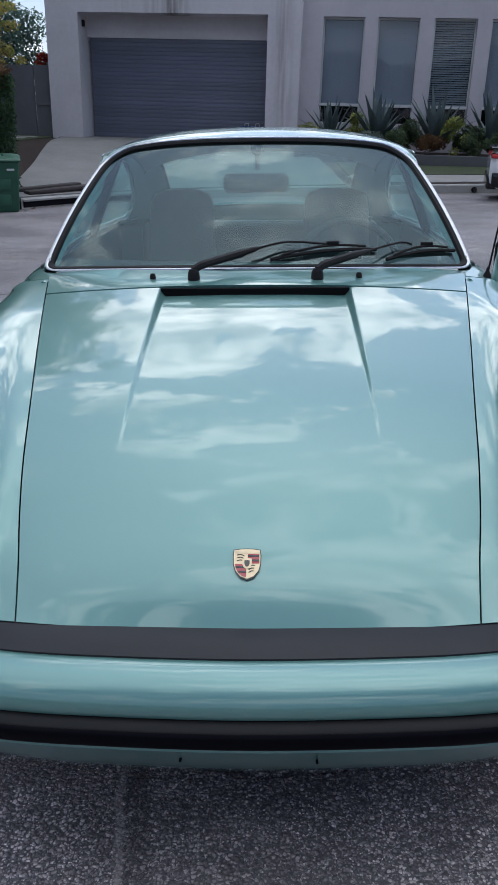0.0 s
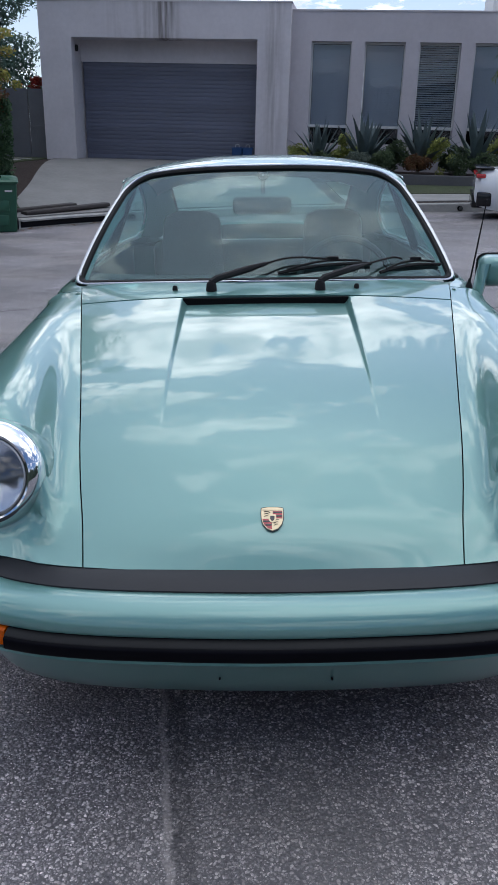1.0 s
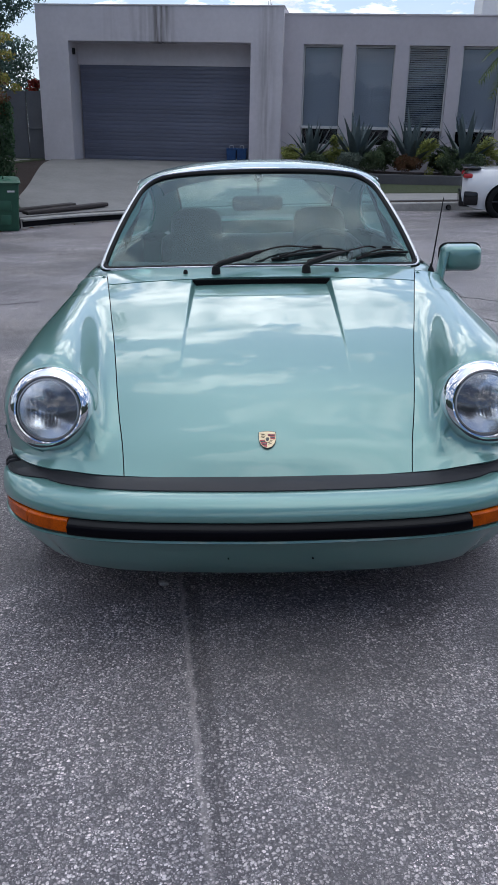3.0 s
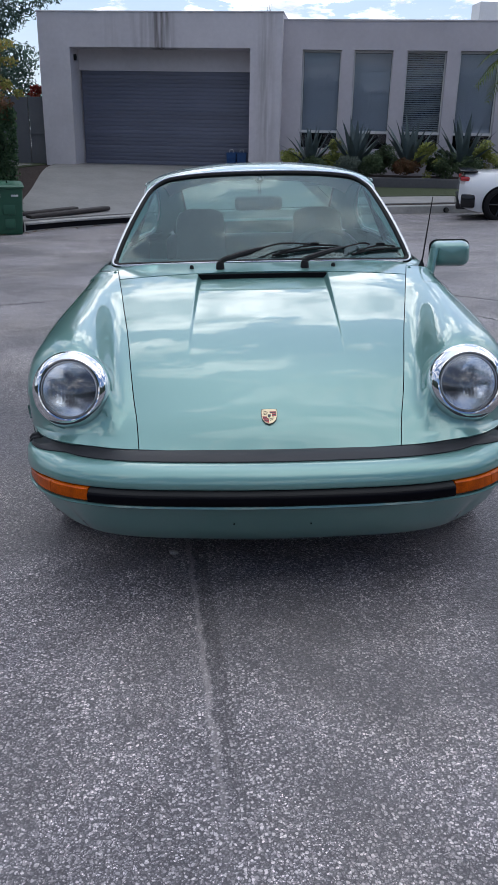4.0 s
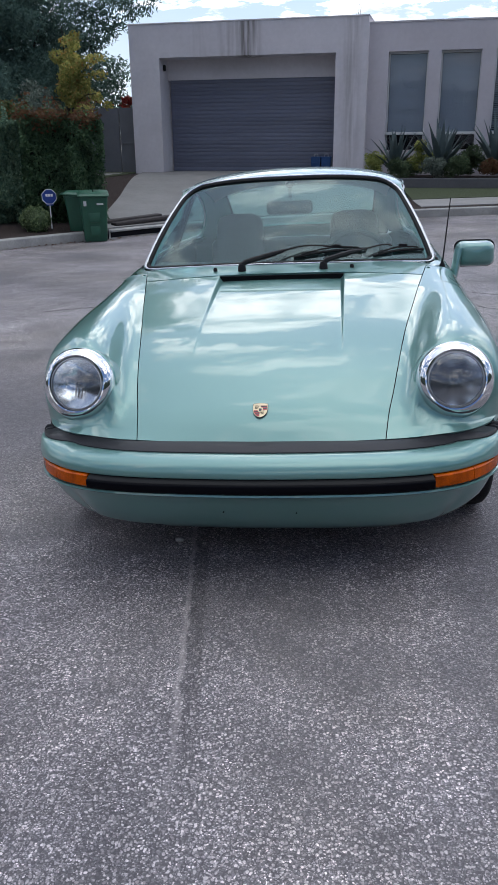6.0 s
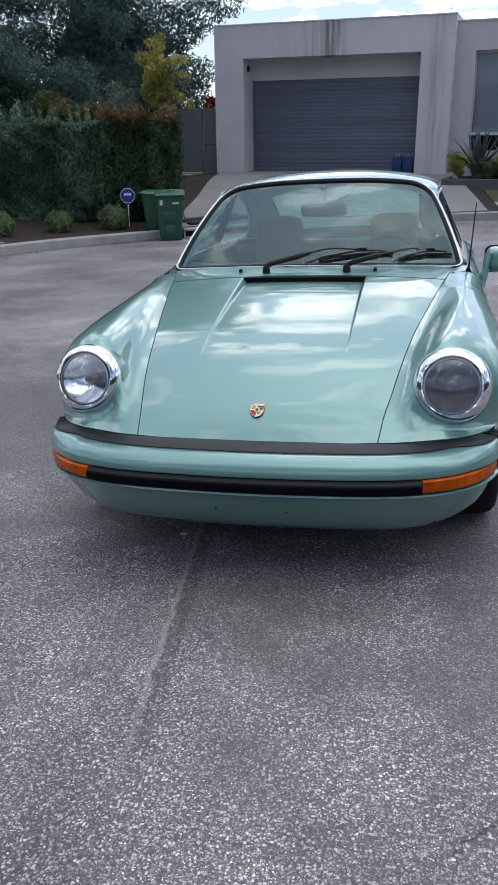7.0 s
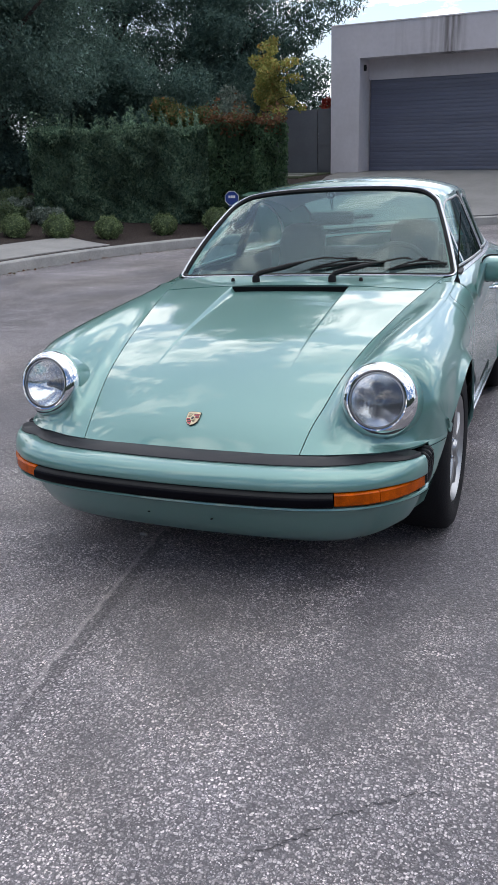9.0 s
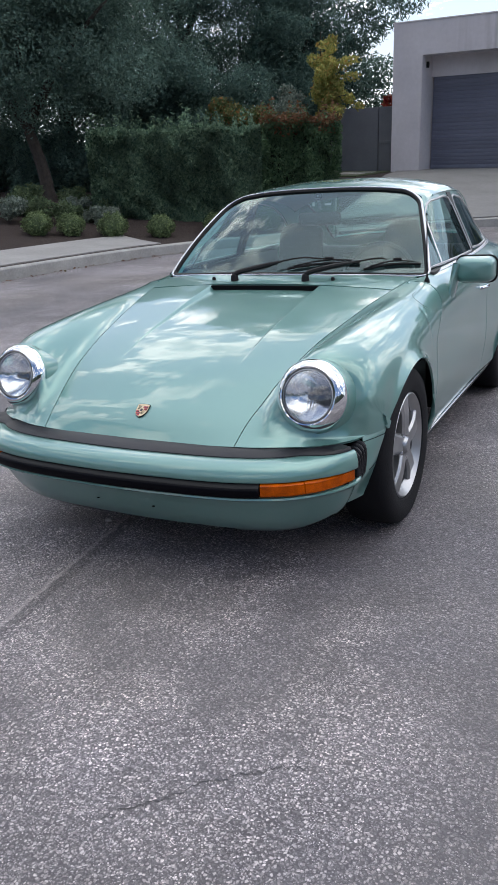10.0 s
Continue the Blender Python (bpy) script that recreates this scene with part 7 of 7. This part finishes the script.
for u, v in ((5.12, 0.45), (5.46, 0.42)):
    p = empty("storage_crate", HOUSE @ Matrix.Translation((u, v, 0.165)), "blue plastic crate with a pale handle standing by the garage door", "crate", "crates by the garage")
    rows = []
    for z, w, d in ((0.0, 0.135, 0.17), (0.02, 0.142, 0.178), (0.42, 0.158, 0.195), (0.425, 0.168, 0.205), (0.46, 0.168, 0.205), (0.462, 0.150, 0.188), (0.05, 0.135, 0.17)):
        rows.append([(a * w, b * d, z) for a, b in rounded(-1, 1, -1, 1, (0.12, 0.12, 0.12, 0.12), 4)])
    bm = grid(rows, closed=True)
    bm.faces.new([bm.verts.new(q) for q in rows[0]])
    bm.faces.new([bm.verts.new(q) for q in rows[-1]])
    part("crate_body", bm, CRATE, p)
    for z in (0.14, 0.28):
        part("crate_rib", box(-0.146 - z * 0.035, -0.19 - z * 0.04, z, 0.146 + z * 0.035, -0.17, z + 0.018, 0.004), CRATE, p)
    part("crate_handle", tube(spline([(-0.06, -0.10, 0.45), (-0.05, -0.12, 0.53), (0.05, -0.12, 0.54), (0.06, -0.10, 0.45)], 14), 0.012, 6), CRATE_LID, p, "pale folding handle")
lampm = HOUSE @ Matrix.Translation((0.03, 0.4, 3.38))
wl_ = empty("wall_lamp", lampm, "small black wall lamp in the garage recess", "lamp")
part("lamp_body", lathe([(0.005, -0.09), (0.05, -0.09), (0.06, 0.0), (0.05, 0.09), (0.005, 0.1)], 18, "z"), SEAL, wl_)
part("lamp_bracket", box(-0.03, -0.02, -0.02, 0.0, 0.02, 0.02), SEAL, wl_)

# kerb drain outlet
thing("drain_outlet", moved(lathe([(0.045, -0.03), (0.055, -0.012), (0.062, -0.012), (0.062, 0.05), (0.045, 0.05), (0.004, 0.05)], 20), on_road(5.9, 18.61, 0) @ Matrix.Translation((0, 0, 0.075))), DARK, "round drain outlet in the kerb", "drain", kind="structure")

# seams and cracks in the road
TAR = mat("road_seam", (0.15, 0.148, 0.15), 0.85, 0.0, 0.35, 95.0, bump=0.8, bump_scale=160.0, color2=(0.44, 0.43, 0.425))
SEAMDARK = mat("seam_edge", (0.14, 0.138, 0.142), 0.85, 0.0, 0.3, 25.0, spec=0.3)
CRACK = mat("road_crack", (0.062, 0.060, 0.062), 0.9, 0.0, 0.3, 25.0, spec=0.2)


def road_line(name, pts, w, material, label, seed, jitter=0.01):
    rng = random.Random(seed)
    line = spline([(x, y, 0) for x, y in pts], 60)
    rows = []
    for i, p in enumerate(line):
        q = line[min(i + 1, 59)] - line[max(i - 1, 0)]
        s = Vector((-q.y, q.x, 0)).normalized()
        c = p + s * rng.uniform(-jitter, jitter)
        ww = w * rng.uniform(0.5, 1.3)
        rows.append([Vector((a.x, a.y, road_z(a.x, a.y) + h)) for a, h in ((c - s * ww, 0.0006), (c, 0.003), (c + s * ww, 0.0006))])
    thing(name, grid(rows), material, label, "road mark", kind="structure")


road_line("road_crack", [(0.57, -1.24), (0.68, -1.14), (0.75, -1.06), (0.87, -0.97), (0.95, -0.93)], 0.0005, SEAMDARK, "fine crack in the asphalt", 3, 0.012)
road_line("road_crack", [(-2.6, 5.7), (-2.36, 5.83), (-2.11, 5.92), (-1.9, 6.0)], 0.012, CRACK, "fine crack in the asphalt", 4, 0.015)
road_line("road_crack", [(1.6, 6.4), (2.25, 5.84), (2.63, 5.39), (3.6, 4.6), (5.5, 4.0)], 0.014, CRACK, "long crack in the asphalt", 5, 0.02)
road_line("road_crack", [(1.6, 5.6), (1.96, 5.0), (2.3, 4.35), (3.0, 3.4), (4.0, 2.8)], 0.012, CRACK, "long crack in the asphalt", 6, 0.02)
# a grey pebble, and a pebble shape standing in for a dark leaf
for x, y, r, stone, told in ((-0.335, 0.185, 0.014, TAR, "small grey pebble on the asphalt"), (-0.86, -0.62, 0.012, CRACK, "small dark leaf on the asphalt, shaped like a pebble")):
    bm = bmesh.new()
    bmesh.ops.create_icosphere(bm, subdivisions=2, radius=r)
    for v in bm.verts:
        v.co *= 1 + 0.25 * noise.noise(v.co * 60)
    thing("pebble", moved(bm, Matrix.Diagonal((1.3, 1, 0.5, 1))), stone, told, "stone", Matrix.Translation((x, y, road_z(x, y) + r * 0.4)))

# ---- white sports car at the far kerb ----
WPAINT = mat("white_car_paint", (0.72, 0.73, 0.75), 0.3, 0.0, 0.02, 4.0, coat=1.0)
REDLENS = mat("red_lens", (0.45, 0.012, 0.015), 0.2, 0.0, 0.15, 20.0, coat=0.8)
BLACKGLOSS = mat("gloss_black", (0.008, 0.008, 0.01), 0.15, 0.0, 0.1, 10.0)
wc_x, wc_y = 5.72, 17.2
wc = empty("white_car", Matrix.Translation((wc_x, wc_y, road_z(wc_x + 1, wc_y))) @ Matrix.Rotation(radians(-15), 4, "Z") @ Matrix.Diagonal((1.09, 1.09, 1.09, 1)), "white low sports car parked at the kerb", "car")
top_f = table([(0, 0.74), (0.06, 0.90), (0.3, 0.955), (0.9, 1.0), (1.5, 1.18), (2.1, 1.25), (2.7, 1.18), (3.3, 0.93), (4.1, 0.78), (4.45, 0.6), (4.5, 0.5)])
low_f = table([(0, 0.36), (0.12, 0.24), (0.5, 0.17), (4.0, 0.17), (4.5, 0.28)])
wid_f = table([(0, 0.74), (0.1, 0.86), (0.5, 0.945), (0.9, 0.96), (1.6, 0.93), (3.0, 0.93), (4.0, 0.88), (4.5, 0.66)])
rows = []
for i in range(46):
    x = 4.5 * i / 45
    t, l, w = top_f(x), low_f(x), wid_f(x)
    sh = min(t, 0.86)
    sec = [(-w * 0.93, l), (-w, lerp(l, sh, 0.4)), (-w * 0.99, lerp(l, sh, 0.75)), (-w * 0.9, sh), (-w * (0.70 if t > 1.02 else 0.82), lerp(sh, t, 0.8)), (-w * 0.4, t), (0, t + 0.005), (w * 0.4, t), (w * (0.70 if t > 1.02 else 0.82), lerp(sh, t, 0.8)), (w * 0.9, sh), (w * 0.99, lerp(l, sh, 0.75)), (w, lerp(l, sh, 0.4)), (w * 0.93, l)]
    rows.append([Vector((x, p.x, p.z)) for p in spline([(a, 0, b) for a, b in sec], 40)])
bm = grid(rows)
for r in (rows[0], rows[-1]):
    bm.faces.new([bm.verts.new(q) for q in r])
part("body", bm, WPAINT, wc)
part("diffuser", box(-0.03, -0.72, 0.20, 0.5, 0.72, 0.47, 0.03), BLACKGLOSS, wc, "gloss black diffuser")
part("rear_corner_vent", box(0.05, -0.93, 0.25, 0.34, -0.80, 0.52, 0.03), BLACKGLOSS, wc)
part("spoiler", box(-0.02, -0.84, 0.945, 0.34, 0.84, 0.975, 0.012), BLACKGLOSS, wc, "black tail spoiler")
for s in (-1, 1):
    part("tail_light", moved(box(-0.03, -0.2, 0.74, 0.16, 0.2, 0.83, 0.03), Matrix.Translation((0.03, s * 0.66, 0.03))), REDLENS, wc, "red tail light")
for x in (0.86, 3.45):
    for s in (-1, 1):
        w = new("wheel")
        w.parent = wc
        w.matrix_basis = Matrix.Translation((x, s * 0.84, 0.335)) @ (Matrix.Rotation(math.pi, 4, "Z") if s < 0 else Matrix.Identity(4))
        # no arch is cut: a near-black disc on the flank gives its shade
        part("arch_shade_disc", lathe([(0.005, 0.128), (0.375, 0.13), (0.375, 0.0)], 32), GAP, w)
        part("tyre", lathe([(0.24, 0.148), (0.26, 0.155), (0.30, 0.153), (0.33, 0.14), (0.335, 0.10), (0.335, -0.1)], 40), TYRE, w)
        part("rim", lathe([(0.245, 0.15), (0.235, 0.15), (0.225, 0.135)], 40), BLACKGLOSS, w)
        for k in range(5):
            a = 2 * math.pi * k / 5
            part("spoke", tube([(0.02 * math.cos(a), 0.14, 0.02 * math.sin(a)), (0.235 * math.cos(a), 0.145, 0.235 * math.sin(a))], 0.02, 6), BLACKGLOSS, w)

# far white chimney block and twigs above the roofs
thing("chimney_block", moved(box(-0.8, -0.6, 3.0, 2.2, 0.6, 6.6, 0.02), Matrix.Translation((12.3, 36.5, 0))), WHITE, "white rendered block rising behind the flat roof", "building", smooth=False)

TWIG = mat("pale_twigs", (0.20, 0.16, 0.12), 0.9, 0.0, 0.2, 8.0)
rng = random.Random(5)
bt = empty("bare_tree", Matrix.Translation((2.4, 37.0, 0.0)), "bare twiggy treetop behind the flat roof", "tree")
bm = bmesh.new()
tube(spline([(0, 0, 0), (0.1, 0, 2.5), (0, 0, 4.6)], 8), [lerp(0.09, 0.03, i / 7) for i in range(8)], 6, bm=bm)
part("trunk", bm, TWIG, bt)
bm = bmesh.new()
for k in range(34):
    a, z0 = rng.uniform(0, 6.28), rng.uniform(3.2, 4.6)
    r, h = rng.uniform(0.3, 1.3), rng.uniform(0.8, 2.2)
    tube(spline([(0, 0, z0), (r * 0.4 * math.cos(a), r * 0.4 * math.sin(a), z0 + h * 0.55), (r * math.cos(a), r * math.sin(a), z0 + h)], 6), [0.022, 0.018, 0.014, 0.010, 0.008, 0.005], 4, bm=bm)
part("twigs", bm, TWIG, bt, "bare thin twigs")["kind"] = "stuff"

# a plain unseen tree line, added to block low sky and darken reflections, closes the street on the sides away from the
# house
TREELINE = mat("added_tree_line", (0.035, 0.05, 0.036), 0.95, 0.0, 0.45, 0.35, bump=0.8, bump_scale=2.0, bump_dist=0.5, detail=9.0)
rows = []
for j in range(721):
    i = j / 3
    a = radians(lerp(72, 285, i / 240))
    r = 33 + 3 * noise.noise(Vector((i * 0.05, 4.0, 0)))
    h = 8.2 + 2.6 * noise.noise(Vector((i * 0.07, 5.0, 0))) + 1.6 * noise.noise(Vector((i * 0.31, 9.0, 0))) + 1.2 * noise.noise(Vector((i * 0.9, 2.0, 0))) + 0.9 * noise.noise(Vector((i * 2.3, 7.0, 0)))
    h *= math.sin(math.pi * min(1.0, 0.08 + min(i, 240 - i) / 40) / 2)
    h *= 1 - 0.55 * math.exp(-(((math.degrees(a) - 185) / 26) ** 2))
    row = []
    for k in range(9):
        t = k / 8
        rr = r + 3.0 * t * t + 0.8 * noise.noise(Vector((i * 0.4, t * 4, 3)))
        x, y = rr * math.sin(a), rr * math.cos(a)
        row.append((x, y, lerp(road_z(x, y) - 0.5, road_z(x, y) + h, t)))
    rows.append(row)
thing("backdrop", grid(rows), TREELINE, "added unseen dark tree line that closes the street and blocks low light", "trees", kind="structure")

# palm fronds hanging in over the far kerb
PALM = leaf_mat("palm_leaves", (0.05, 0.09, 0.02), (0.16, 0.19, 0.05))
palm = empty("palm", Matrix.Translation((7.65, 18.9, ground_at(7.65, 19.0))), "small palm with arching green fronds by the pavement", "palm")
PZ = 3.15 - ground_at(7.65, 19.0)
part("trunk", tube(spline([(0, 0, -0.1), (0.06, 0, 1.0), (0.0, 0, PZ)], 14), [lerp(0.13, 0.09, i / 13) for i in range(14)], 10), BARK, palm, "fibrous brown trunk")
rng = random.Random(31)
for k in range(15):
    a = 2 * math.pi * k / 15 + rng.uniform(-0.15, 0.15)
    L, up = rng.uniform(1.05, 1.35), rng.uniform(0.25, 0.95)
    mid = [Vector((math.cos(a) * L * t, math.sin(a) * L * t, PZ + L * (up * t - 1.05 * t * t))) for t in [i / 12 for i in range(13)]]
    bm = tube(mid, [lerp(0.014, 0.004, i / 12) for i in range(13)], 5)
    sd = Vector((-math.sin(a), math.cos(a), 0))
    for i in range(2, 13):
        for j in (0.0, 0.5):
            q = mid[i].lerp(mid[max(0, i - 1)], j)
            fw = (mid[i] - mid[i - 1]).normalized()
            ll = 0.36 * math.sin(math.pi * min(0.93, 0.12 + 0.8 * (i - j) / 12)) + 0.06
            for s in (-1, 1):
                tip = q + sd * s * ll * 0.8 + fw * ll * 0.55 - Vector((0, 0, ll * rng.uniform(0.2, 0.45)))
                w = fw * 0.016
                v = [bm.verts.new(p) for p in (q - w, q.lerp(tip, 0.5) - w * 0.9 + Vector((0, 0, 0.02)), tip, q.lerp(tip, 0.5) + w * 0.9 + Vector((0, 0, 0.02)), q + w)]
                bm.faces.new(v)
    part("frond", bm, PALM, palm)
RED_LEAF = leaf_mat("red_bracts", (0.20, 0.03, 0.03), (0.45, 0.07, 0.05), (0.10, 0.12, 0.04))
cl = clumps_in((-5.95, 27.1, 2.42), (0.25, 0.25, 0.2), 7, 0.15, 33)
tree("flowering_shrub", (-6.0, 27.2, 0.1), limbs((-6.0, 27.2, 0.1), (-6.0, 27.2, 1.4), [(-6.2, 27.2, 2.3), (-5.8, 27.2, 2.4)], 0.04), cl, 420, 0.09, RED_LEAF, "red-flowering shrub above the garden wall", 63, category="shrub")
